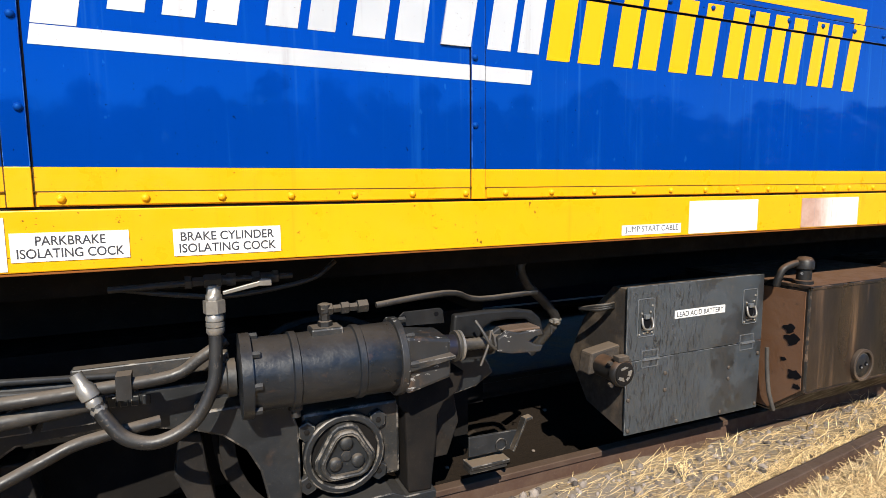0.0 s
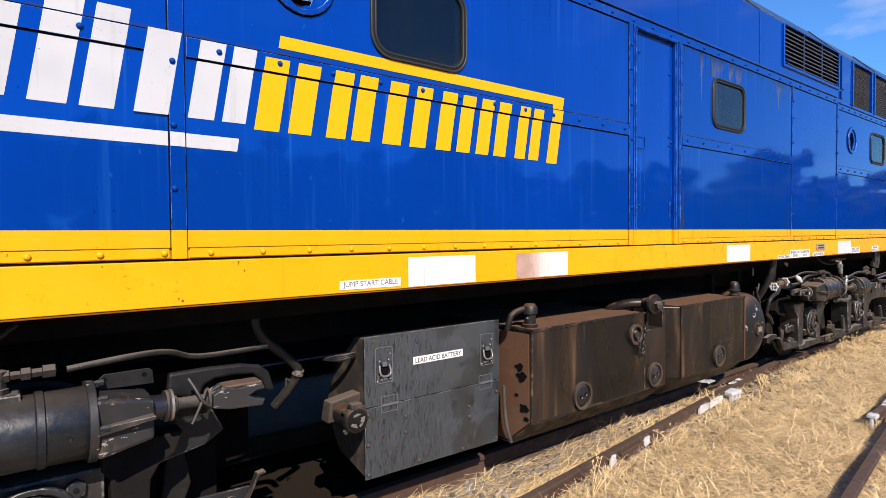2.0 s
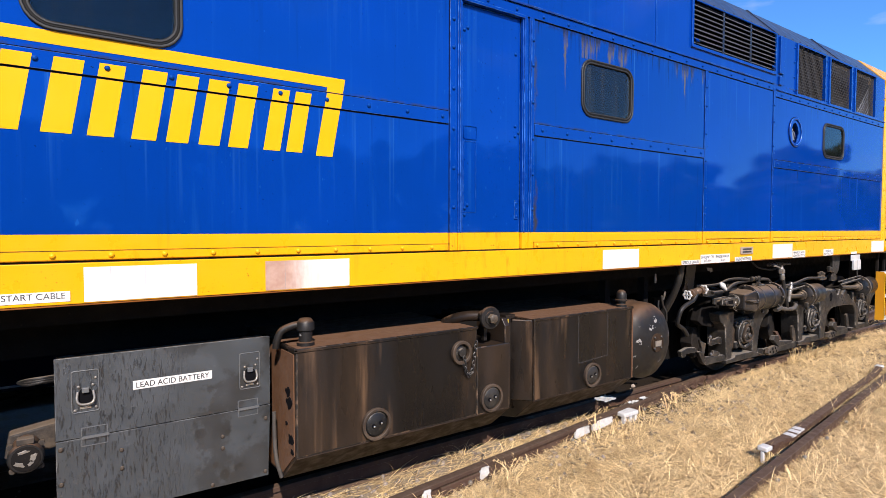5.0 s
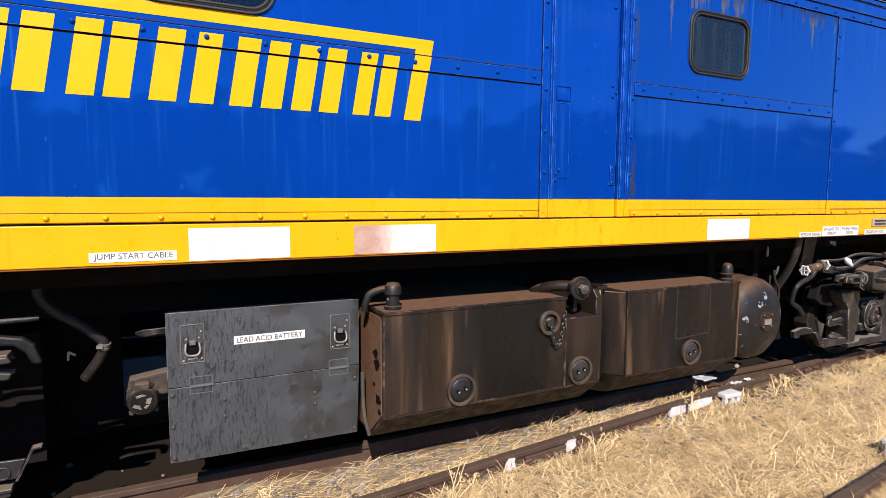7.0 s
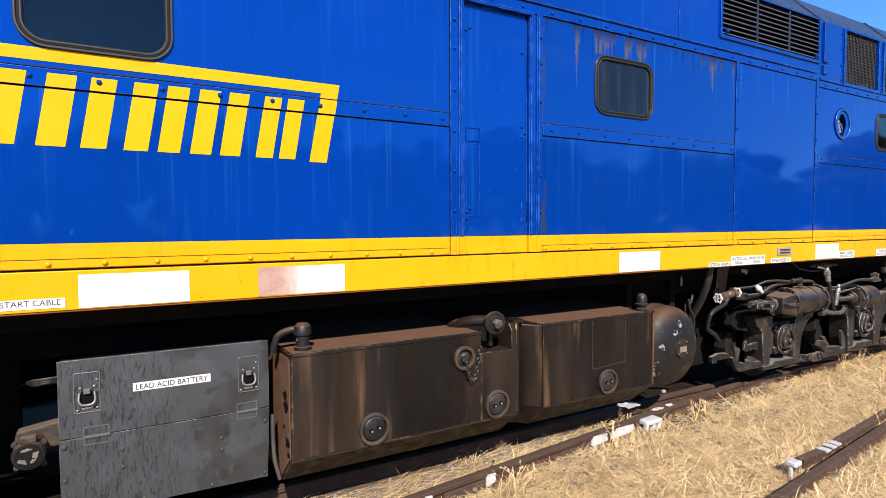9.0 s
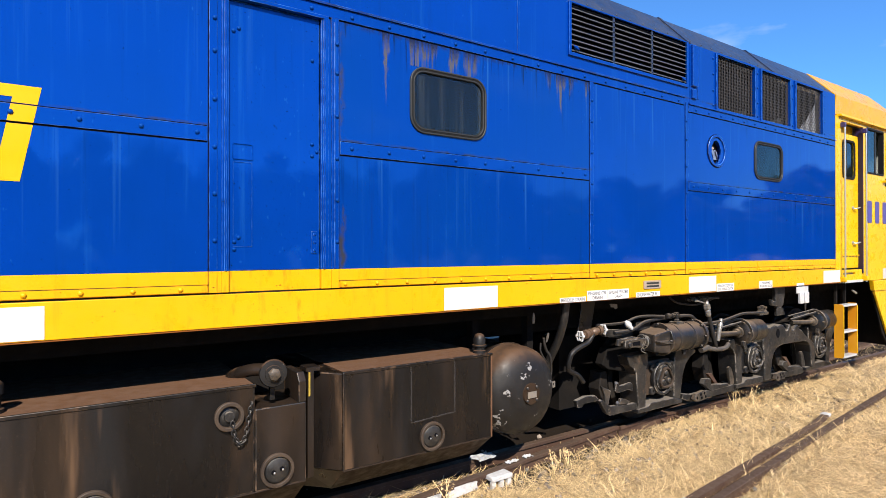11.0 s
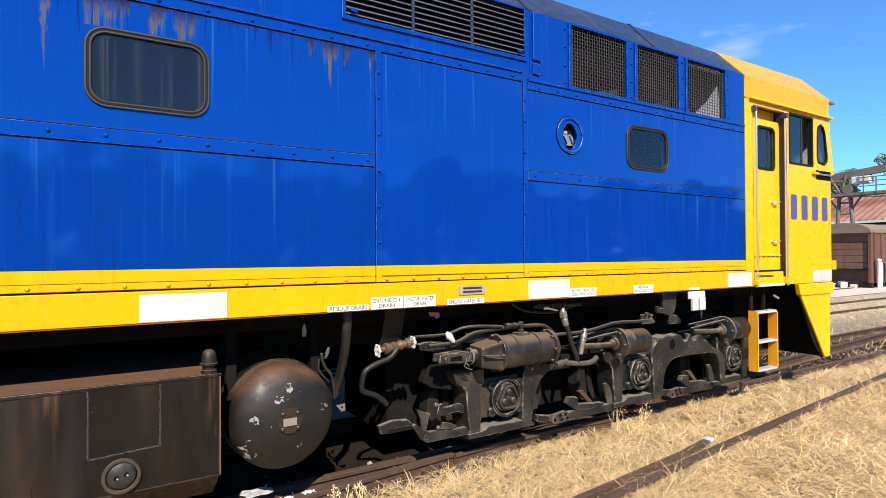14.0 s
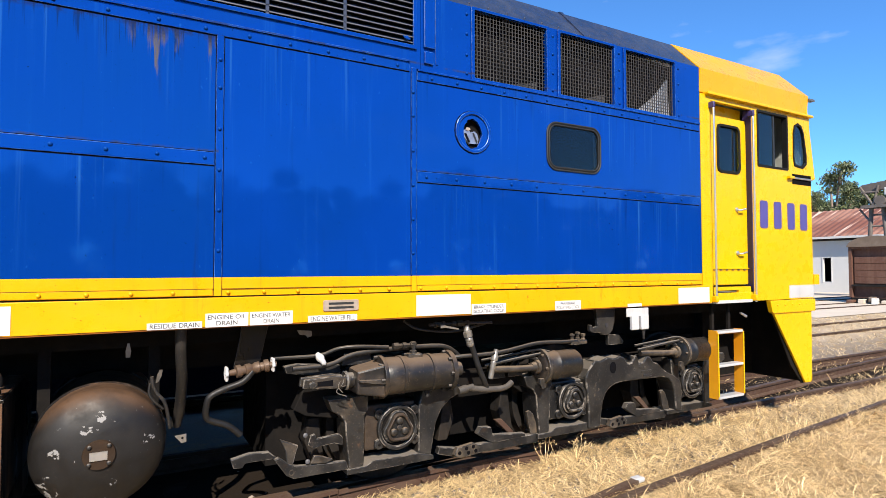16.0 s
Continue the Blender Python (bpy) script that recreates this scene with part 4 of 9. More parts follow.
def corner_fill(outline, x0, x1, z0, z1, y0, y1, material):
    """Closes the corners between a rectangular cut and a rounded outline."""
    cx, cz = (x0 + x1) / 2, (z0 + z1) / 2
    for sx in (-1, 1):
        for sz in (-1, 1):
            arc = [p for p in outline if (p[0] - cx) * sx > 1e-6 and (p[1] - cz) * sz > 1e-6]
            bm = bmesh.new()
            for a, b in zip(arc, arc[1:]):
                prism(bm, [(x0 if sx < 0 else x1, z0 if sz < 0 else z1), a, b], y0, y1)
            bmesh.ops.remove_doubles(bm, verts=bm.verts, dist=1e-5)
            part("corner_fillet", bm, material, loco, smooth=False)


def window(x0, x1, z0, z1, r, pane_mat, label):
    bm = bmesh.new()
    band(bm, rrect(x0 - 0.018, x1 + 0.018, z0 - 0.018, z1 + 0.018, r + 0.018), rrect(x0 - 0.004, x1 + 0.004, z0 - 0.004, z1 + 0.004, r + 0.004), -0.014, 0.012)
    w = part("window", bm, M_ALU, loco, label, 0.004)
    bm = bmesh.new()
    band(bm, rrect(x0 - 0.004, x1 + 0.004, z0 - 0.004, z1 + 0.004, r + 0.004), rrect(x0 + 0.022, x1 - 0.022, z0 + 0.022, z1 - 0.022, r - 0.02), -0.010, 0.016)
    part("gasket", bm, M_RUBBER, w, "", 0.003)
    bm = bmesh.new()
    band(bm, rrect(x0 + 0.008, x1 - 0.008, z0 + 0.008, z1 - 0.008, r - 0.008), rrect(x0 + 0.017, x1 - 0.017, z0 + 0.017, z1 - 0.017, r - 0.015), -0.013, -0.008)
    part("bead", bm, M_ALU, w, "", 0.002)
    bm = bmesh.new()
    band(bm, rrect(x0 - 0.034, x1 + 0.034, z0 - 0.034, z1 + 0.034, r + 0.034), rrect(x0 + 0.022, x1 - 0.022, z0 + 0.022, z1 - 0.022, r - 0.02), 0.018, 0.06)
    part("inner_frame", bm, M_RUBBER, w)
    bm = bmesh.new()
    prism(bm, rrect(x0 + 0.015, x1 - 0.015, z0 + 0.015, z1 - 0.015, r - 0.015), 0.001, 0.007)
    pn = part("pane", bm, pane_mat, w, smooth=False)
    pn.visible_shadow = False
    corner_fill(rrect(x0 - 0.015, x1 + 0.015, z0 - 0.015, z1 + 0.015, r + 0.015), x0 - 0.015, x1 + 0.015, z0 - 0.015, z1 + 0.015, 0.0006, 0.045, M_BLUE)
    return w


window(2.305, 2.945, 2.705, 3.165, 0.11, M_GLASS, "dark side window with rounded corners")
window(6.015, 6.665, 2.735, 3.175, 0.10, M_GLASS_DIRTY, "streaked dirty side window with rounded corners")
window(10.715, 11.355, 2.735, 3.155, 0.10, M_GLASS, "dark side window with rounded corners")

# engine-room door between its pillars
bm = bmesh.new()
box(bm, 4.767, 5.333, 0.018, 0.052, BY, 3.36)
door = part("engine_room_door", bm, M_BLUE, loco, "blue flush side door with small hinges", 0.006, False)
bm = bmesh.new()
box(bm, 4.767, 5.333, 0.018, 0.052, PB, BY)
part("door_foot", bm, M_YEL, door, "yellow foot of the door", smooth=False)
bm = bmesh.new()
box(bm, 4.70, 4.725, 0.001, 0.02, BY, 3.42)
part("pillar_groove", bm, M_BLUE, loco, smooth=False)
for x0, x1, z0, z1, mt in ((5.385, 5.405, BY, 3.42, M_BLUE), (4.70, 4.725, PB, BY, M_YEL), (5.385, 5.405, PB, BY, M_YEL)):
    bm = bmesh.new()
    box(bm, x0, x1, 0.001, 0.02, z0, z1)
    part("pillar_groove", bm, mt, loco, smooth=False)
bm = bmesh.new()
box(bm, 5.276, 5.312, 0.009, 0.020, 1.86, 2.00)
for dz in (-0.05, 0.0, 0.05):
    bolt(bm, 5.294, 0.009, 1.93 + dz, 0.010, 0.007)
part("hinge", bm, M_BLUE, door, "", 0.002, False)
rivet([(x, 0.018, z) for x, z in ((5.281, 2.555), (5.281, 2.48), (5.312, 2.51), (5.283, 3.09), (4.827, 3.197), (4.796, 3.177), (4.80, 1.93), (4.825, 1.955), (4.80, 1.885))], M_BLUE_RIVET, door, 0.013, 0.012)
bm = bmesh.new()
for z0, z1 in ((1.90, 2.405),):
    band(bm, rrect(4.793, 4.905, z0, z1, 0.004, 1), rrect(4.7955, 4.9025, z0 + 0.0025, z1 - 0.0025, 0.003, 1), 0.0145, 0.022)
part("cover_plate", bm, M_BLUE, door, "thin outline of a blanking plate", 0.0008, False)
bm = bmesh.new()
band(bm, rrect(4.790, 4.910, 2.42, 2.515, 0.006, 1), rrect(4.7945, 4.9055, 2.4245, 2.5105, 0.005, 1), 0.0115, 0.022)
part("lock_plate", bm, M_BLUE, door)
bm = bmesh.new()
box(bm, 4.755, 5.350, -0.022, 0.06, 3.362, 3.384)
part("drip_rail", bm, M_BLUE, loco, "", 0.003, False)
# raised ridges of the two door pillars
for x0, x1, y in ((4.738, 4.752, -0.017), (5.346, 5.360, -0.017), (5.418, 5.428, -0.016)):
    bm = bmesh.new()
    box(bm, x0, x1, y, 0.0, BY + 0.002, 3.36)
    part("pillar_ridge", bm, M_BLUE, loco, "", 0.003, False)


def round_badge(x, z, r):
    """A round port with a bent plate inside."""
    rng = np.random.default_rng(4)
    bm = bmesh.new()
    jag = [(x - 0.004 + (0.088 + 0.010 * rng.uniform(-1, 1)) * math.cos(2 * math.pi * k / 24), z - 0.012 + (0.124 + 0.010 * rng.uniform(-1, 1)) * math.sin(2 * math.pi * k / 24)) for k in range(24)]
    band(bm, circle(x, z, r), circle(x, z, r * 0.84), -0.016, 0.0)
    p = part("round_port", bm, M_BLUE, loco, "round blue port ring with a torn plate inside", 0.005)
    bm = bmesh.new()
    band(bm, circle(x, z, r * 0.85), jag, -0.002, 0.01)
    part("inner_plate", bm, M_BLUE, p, "", 0.001, False)
    bm = bmesh.new()
    band(bm, circle(x, z, r * 1.03), circle(x, z, r * 0.985), -0.002, 0.004)
    part("ring_joint", bm, M_JOINT, p)
    bm = bmesh.new()
    prism(bm, circle(x, z, r * 0.9), 0.052, 0.06)
    part("back_plate", bm, M_BLACK, p)
    # bent remains of the old fitting
    for pts, y0, mat_, lb_ in (
            (((-0.088, 0.005), (-0.050, 0.034), (-0.022, 0.028), (-0.005, 0.005), (0.030, 0.020), (0.062, 0.0), (0.076, -0.04), (0.070, -0.085), (0.020, -0.090), (-0.030, -0.088), (-0.070, -0.06)), 0.030, M_SHARD, "bent pale blue metal sheet"),
            (((-0.070, -0.010), (-0.052, -0.004), (-0.012, -0.074), (-0.028, -0.084)), 0.024, M_INSIDE, "dark gap"),
            (((0.012, 0.0), (0.024, 0.004), (0.062, -0.070), (0.050, -0.080)), 0.022, M_ALU, "bright folded edge"),
            (((-0.082, -0.050), (-0.074, -0.042), (-0.020, -0.094), (-0.028, -0.104)), 0.020, M_ALU, "bright folded edge"),
            (((-0.060, 0.024), (-0.046, 0.046), (-0.016, 0.042), (-0.010, 0.026), (-0.034, 0.016)), 0.022, M_MAKER, "tan remnant of a plate")):
        bm = bmesh.new()
        prism(bm, [(x + a, z + b) for a, b in pts], y0, y0 + 0.005)
        part("torn_plate", bm, mat_, p, lb_, smooth=False)


round_badge(9.90, 2.965, 0.178)
corner_fill([(9.90 + 0.105 * math.cos(2 * math.pi * k / 32), 2.953 + 0.135 * math.sin(2 * math.pi * k / 32)) for k in range(32)], 9.795, 10.005, 2.818, 3.088, 0.0006, 0.045, M_BLUE)
round_badge(1.90, 2.985, 0.178)
corner_fill([(1.90 + 0.105 * math.cos(2 * math.pi * k / 32), 2.973 + 0.135 * math.sin(2 * math.pi * k / 32)) for k in range(32)], 1.795, 2.005, 2.838, 3.108, 0.0006, 0.045, M_BLUE)

# louvre
bm = bmesh.new()
band(bm, rrect(LOUV[0] - 0.03, LOUV[1] + 0.03, LOUV[2] - 0.03, LOUV[3] + 0.012, 0.004, 1), rrect(LOUV[0], LOUV[1], LOUV[2], LOUV[3], 0.003, 1), -0.018, 0.05)
louvre = part("louvre", bm, M_BLUE, loco, "blue air louvre with many slats", 0.003, False)
n_sl = 9
for k in range(n_sl):
    z = LOUV[2] + 0.018 + (LOUV[3] - LOUV[2] - 0.02) * k / n_sl
    bm = bmesh.new()
    prism(bm, [(-0.006, z), (0.006, z), (0.055, z + 0.045), (0.045, z + 0.048)], LOUV[0] + 0.002, LOUV[1] - 0.002, "x")
    sl = part("slat", bm, M_ROOF, louvre, smooth=False)
    # paler strip that puts the sunlit front edge into the colour
    bm = bmesh.new()
    box(bm, LOUV[0] + 0.002, LOUV[1] - 0.002, -0.009, -0.0055, z - 0.001, z + 0.006)
    part("slat_edge", bm, M_SLAT, sl, "pale strip painted as the lit edge of the slat", smooth=False)
for x in (8.19, 8.76):
    bm = bmesh.new()
    box(bm, x - 0.012, x + 0.012, -0.009, 0.0, LOUV[2], LOUV[3])
    part("stay", bm, M_ROOF, louvre, smooth=False)
for x in (7.68, 9.27):
    bm = bmesh.new()
    tube(bm, [(x - 0.025, -0.012, 3.66), (x - 0.02, -0.03, 3.64), (x + 0.02, -0.03, 3.63), (x + 0.025, -0.012, 3.65)], 0.006, 6)
    bolt(bm, x, -0.012, 3.645, 0.018, 0.02)
    part("catch", bm, M_BLUE, louvre)
bm = bmesh.new()
box(bm, LOUV[0] - 0.1, LOUV[1] + 0.1, 0.16, 0.18, 3.5, 4.04)
part("louvre_back", bm, M_BLACK, loco, smooth=False)

# radiator grilles of woven wire
for x0, x1, z0, z1 in GRIL:
    bm = bmesh.new()
    band(bm, rrect(x0 - 0.02, x1 + 0.02, z0 - 0.02, z1 + 0.012, 0.012, 2), rrect(x0 + 0.012, x1 - 0.012, z0 + 0.012, z1 - 0.012, 0.01, 2), -0.018, 0.03)
    g = part("grille", bm, M_BLUE, loco, "radiator grille of rusty woven wire", 0.003, False)
    bm = bmesh.new()
    for k, x in enumerate(np.arange(x0 + 0.02, x1, 0.034)):
        zs = np.arange(z0, z1 + 0.01, 0.034)
        for a, b, q in zip(zs, zs[1:], range(99)):
            d = 0.0016 if (q + k) % 2 else -0.0016
            v = [bm.verts.new(p) for p in ((x - 0.0034, 0.012 + d, a), (x + 0.0034, 0.012 + d, a), (x + 0.0034, 0.012 - d, b), (x - 0.0034, 0.012 - d, b))]
            w = [bm.verts.new((p.co.x, p.co.y + 0.005, p.co.z)) for p in v]
            bm.faces.new(v)
            for e in range(4):
                bm.faces.new((v[e], v[(e + 1) % 4], w[(e + 1) % 4], w[e]))
    for z in np.arange(z0 + 0.02, z1, 0.034):
        box(bm, x0, x1, 0.012, 0.0155, z - 0.0018, z + 0.0018)
    w = part("wire_mesh", bm, M_WIRE, g, "grey woven wire mesh", smooth=False)
    w["kind"] = "stuff"
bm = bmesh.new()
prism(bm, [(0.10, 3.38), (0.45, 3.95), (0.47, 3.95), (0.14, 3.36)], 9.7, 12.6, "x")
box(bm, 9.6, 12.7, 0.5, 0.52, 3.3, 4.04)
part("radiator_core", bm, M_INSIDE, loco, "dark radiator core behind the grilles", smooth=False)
# sheet added in the shape and tone of a sunlit patch
bm = bmesh.new()
prism(bm, [(11.93, 3.43), (12.20, 3.62), (12.44, 3.86), (12.47, 3.43)], 0.07, 0.08)
part("lit_patch", bm, M_LIT_PATCH, loco, "pale grey sheet standing for a sunlit patch behind the grille", smooth=False)
# sheet added close behind the wire, coloured as deep shade
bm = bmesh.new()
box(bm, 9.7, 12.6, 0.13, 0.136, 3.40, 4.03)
part("grille_shade_sheet", bm, M_INSIDE, loco, "near-black sheet standing for the shade behind the grilles", smooth=False)
# two smaller, darker patches of the same sort, low in the other grilles
for x0, x1, h in ((10.2, 10.65, 0.10), (11.1, 11.5, 0.12)):
    bm = bmesh.new()
    prism(bm, [(x0, 3.43), (x1, 3.43), (x1, 3.43 + h), (x0 + 0.2, 3.43 + h * 0.5)], 0.07, 0.08)
    part("lit_patch", bm, M_WIRE, loco, smooth=False)


# ---- markings ----
def slab(name, poly, material, label="", y0=-0.0065, y1=-0.0005):
    bm = bmesh.new()
    prism(bm, poly, y0, y1)
    return part(name, bm, material, loco, label, smooth=False)


def slant(x0, x1, z0, z1, k=0.17):
    return [(x0, z0), (x1, z0), (x1 + k * (z1 - z0), z1), (x0 + k * (z1 - z0), z1)]


def painted(x0, x1, z0, z1, material, label):
    """A slanted mark, painted over the sheet and over the strip that crosses it."""
    if x1 + 0.08 > 1.285 and x0 < 1.36:
        slab("painted_shape", slant(x0, x1, z0, z1), material, label, -0.0100, -0.0005)
        return
    k = 0.17
    for a, b, y in ((z0, min(z1, 2.496), -0.0012), (2.506, min(z1, 2.589), -0.0100), (2.598, z1, -0.0012)):
        if b - a > 0.004:
            slab("painted_shape", slant(x0 + k * (a - z0), x1 + k * (a - z0), a, b), material, label, y, 0.0005)


# painted marks as plain slanted shapes
for x0, x1, z0, z1 in ((-0.195, -0.075, 2.188, 2.60), (0.01, 0.115, 2.25, 2.60), (0.165, 0.265, 2.25, 2.59), (0.295, 0.395, 2.24, 2.59), (0.49, 0.60, 2.25, 2.60), (0.635, 0.735, 2.25, 2.60), (0.80, 0.925, 2.245, 2.66), (0.965, 1.085, 2.245, 2.66), (1.155, 1.285, 2.245, 2.60), (1.365, 1.475, 2.245, 2.60), (1.51, 1.615, 2.245, 2.60)):
    painted(x0, x1, z0, z1, M_WHITE, "slanted white painted shape")
slab("painted_bar", [(-0.205, 2.125), (1.286, 2.1166), (1.286, 2.1767), (-0.195, 2.185)], M_WHITE, "long white painted underline", -0.0012, 0.0005)
slab("painted_bar", [(1.291, 2.1166), (1.351, 2.1163), (1.351, 2.1763), (1.291, 2.1767)], M_WHITE, "long white painted underline", -0.0100, 0.0)
slab("painted_bar", [(1.356, 2.1162), (1.575, 2.115), (1.585, 2.175), (1.356, 2.1763)], M_WHITE, "long white painted underline", -0.0012, 0.0005)
for x0, x1 in ((1.655, 1.775), (1.82, 1.94), (2.02, 2.13), (2.165, 2.275), (2.355, 2.475), (2.535, 2.645), (2.72, 2.83), (2.875, 2.98), (3.03, 3.135), (3.18, 3.285), (3.37, 3.465), (3.50, 3.595)):
    painted(x0, x1, 2.225, 2.57, M_DECAL_Y, "slanted yellow painted shape")
slab("painted_bar", [(1.78, 2.625), (3.756, 2.625), (3.861, 2.625), (3.872, 2.685), (1.79, 2.685)], M_DECAL_Y, "long yellow painted overline", -0.0012, 0.0005)
for z0, z1, y in ((2.215, 2.496, -0.0012), (2.506, 2.589, -0.0100), (2.598, 2.625, -0.0012)):
    f = 0.185
    slab("painted_bar", [(3.68 + f * (z0 - 2.215), z0), (3.785 + f * (z0 - 2.215), z0), (3.785 + f * (z1 - 2.215), z1), (3.68 + f * (z1 - 2.215), z1)], M_DECAL_Y, "yellow painted upright", y, 0.0005)


def label_plate(x0, x1, z0, z1, text="", material=None, y=-0.0165):
    bm = bmesh.new()
    box(bm, x0, x1, y - 0.0025, y, z0, z1)
    lb = part("label", bm, material or M_LABEL, loco, "white label plate" + (" with black capitals" if text else ""), smooth=False)
    if text:
        mx, mz = (x1 - x0) * 0.05, (z1 - z0) * 0.12
        lettering(text, x0 + mx, x1 - mx, z0 + mz, z1 - mz, y - 0.0033, M_INK, lb, 0.0 if "JUMP" in text else 0.010)


label_plate(-0.29, 0.03, 1.465, 1.555, "PARKBRAKE\nISOLATING COCK")
label_plate(0.16, 0.51, 1.460, 1.552, "BRAKE CYLINDER\nISOLATING COCK")
label_plate(2.08, 2.455, 1.447, 1.495, "JUMP START CABLE")
label_plate(7.47, 7.79, 1.43, 1.472, "RESIDUE DRAIN")
label_plate(7.81, 8.08, 1.43, 1.52, "ENGINE OIL\nDRAIN")
label_plate(8.09, 8.38, 1.43, 1.52, "ENGINE WATER\nDRAIN")
label_plate(8.49, 8.86, 1.43, 1.477, "ENGINE WATER FILL")
label_plate(9.87, 10.22, 1.43, 1.515, "BRAKE CYLINDER\nISOLATING COCK")
label_plate(10.77, 11.08, 1.43, 1.515, "PARKBRAKE\nISOLATING COCK")
label_plate(11.70, 11.90, 1.43, 1.46)
for x0, x1, mt in ((-0.62, -0.30, M_REFLECT), (2.51, 3.01, M_REFLECT), (3.37, 3.885, M_PINK), (6.28, 6.785, M_REFLECT), (9.355, 9.86, M_REFLECT), (12.46, 12.97, M_REFLECT)):
    bm = bmesh.new()
    box(bm, x0, x1, -0.0185, -0.016, 1.438, 1.603)
    rp = part("reflector_patch", bm, mt, loco, "rust-stained white reflective patch" if mt == M_PINK else "white reflective patch", smooth=False)
    for f in (0.22, 0.52):
        bm = bmesh.new()
        box(bm, x0 + (x1 - x0) * f - 0.0008, x0 + (x1 - x0) * f + 0.0008, -0.0187, -0.0184, 1.440, 1.601)
        part("strip_joint", bm, M_PATCH_JOINT, rp, smooth=False)
bm = bmesh.new()
prism(bm, rrect(8.60, 8.87, 1.505, 1.585, 0.01, 2), -0.026, -0.016)
bp = part("maker_plate", bm, M_MAKER, loco, "worn oblong metal plate", 0.002, False)
for z in (1.53, 1.56):
    bm = bmesh.new()
    box(bm, 8.64, 8.83, -0.028, -0.026, z - 0.008, z + 0.008)
    part("text_bar", bm, M_ALU, bp, smooth=False)

# ---- cab ----
CX = 12.885
FRONT = 15.10
bm = bmesh.new()
sheet(bm, CX, FRONT - 0.02, SB - 0.005, 3.76, [(13.07, 13.825, SB + 0.1, 3.70), (13.95, 14.56, 3.05, 3.70), (14.69, 14.99, 3.08, 3.66)], -0.004, 0.05)
part("cab_side", bm, M_YEL_CAB, loco, "bright yellow cab side sheet", 0.004, False)
bm = bmesh.new()
prism(bm, [(0.010, 3.78), (-0.012, 4.04), (0.36, 4.435), (1.41, 4.555), (2.46, 4.435), (2.82, 4.04), (2.82, 3.78), (2.78, 3.78), (2.78, 4.02), (2.44, 4.39), (1.41, 4.5), (0.38, 4.39), (0.04, 4.02), (0.04, 3.78)], CX, 15.06, "x")
part("cab_roof", bm, M_YEL_ROOF, loco, "yellow chamfered cab roof", 0.004, False)
bm = bmesh.new()
box(bm, CX + 0.08, 15.10, -0.05, 0.05, 3.755, 3.785)
part("cab_eave", bm, M_YEL_CAB, loco, "yellow rain lip over the cab side", 0.006, False)
bm = bmesh.new()
prism(bm, [(15.10, SB), (15.10, 2.93), (15.20, 2.97), (15.06, 3.80), (15.05, 4.05), (15.02, 4.05), (15.02, SB)], -0.002, 2.82)
part("cab_front", bm, M_YEL_CAB, loco, "yellow cab front", 0.01, False)
bm = bmesh.new()
box(bm, 15.05, 15.18, -0.03, 0.03, 3.985, 4.01)
part("roof_bracket", bm, M_EDGE, loco, smooth=False)
bm = bmesh.new()
box(bm, CX, CX + 0.03, 0.2, 2.6, 1.5, 4.0)
part("cab_bulkhead", bm, M_CABIN, loco, smooth=False)
bm = bmesh.new()
box(bm, CX + 0.03, 15.0, 0.05, 2.77, 1.50, 1.54)
part("cab_floor", bm, M_CABIN, loco, smooth=False)
bm = bmesh.new()
box(bm, CX + 0.05, 15.0, 2.70, 2.74, 1.54, 3.05)
box(bm, CX + 0.05, 15.0, 2.70, 2.74, 3.70, 4.0)
box(bm, 14.975, 14.995, 0.06, 2.70, 1.54, 4.0)
box(bm, CX + 0.05, 15.0, 0.1, 2.70, 4.0, 4.03)
part("cab_lining", bm, M_CABIN, loco, "pale grey cab lining", smooth=False)
# recessed cab door
bm = bmesh.new()
sheet(bm, 13.06, 13.81, 1.62, 3.57, [(13.27, 13.68, 2.93, 3.47)], 0.06, 0.10)
cdoor = part("cab_door", bm, M_YEL_CAB, loco, "yellow recessed cab door", 0.006, False)
bm = bmesh.new()
band(bm, rrect(13.255, 13.695, 2.915, 3.485, 0.08), rrect(13.285, 13.665, 2.945, 3.455, 0.06), 0.05, 0.065)
part("window_gasket", bm, M_RUBBER, cdoor, "", 0.003)
bm = bmesh.new()
prism(bm, rrect(13.272, 13.678, 2.932, 3.468, 0.06), 0.075, 0.08)
pn = part("pane", bm, M_GLASS, cdoor, smooth=False)
pn.visible_shadow = False
for z in (2.50, 1.99):
    bm = bmesh.new()
    tube(bm, [(13.60, 0.06, z), (13.62, 0.02, z - 0.01), (13.66, 0.005, z), (13.70, 0.0, z + 0.008)], 0.011, 6)
    bolt(bm, 13.60, 0.06, z, 0.026, 0.02, 10)
    part("door_handle", bm, M_STEEL, cdoor, "bright metal door handle")
bm = bmesh.new()
box(bm, 13.06, 13.81, 0.045, 0.065, 1.80, 1.815)
part("weather_strip", bm, M_YEL_CAB, cdoor, smooth=False)
for x in np.arange(13.16, 13.80, 0.11):
    bm = bmesh.new()
    box(bm, x, x + 0.035, 0.05, 0.062, 1.786, 1.80)
    part("strip_tab", bm, M_SEAL, cdoor, smooth=False)
bm = bmesh.new()
box(bm, 13.045, 13.07, 0.0, 0.17, 1.53, 3.70)
box(bm, 13.045, 13.83, 0.14, 0.17, 3.57, 3.72)
part("door_jamb", bm, M_YEL_CAB, loco, smooth=False)
bm = bmesh.new()
box(bm, 13.812, 13.828, -0.002, 0.10, 1.54, 3.70)
part("door_edge_seal", bm, M_SEAL, loco, "dark violet door edge", smooth=False)
bm = bmesh.new()
box(bm, 13.16, 13.66, 0.40, 0.42, 2.6, 3.7)
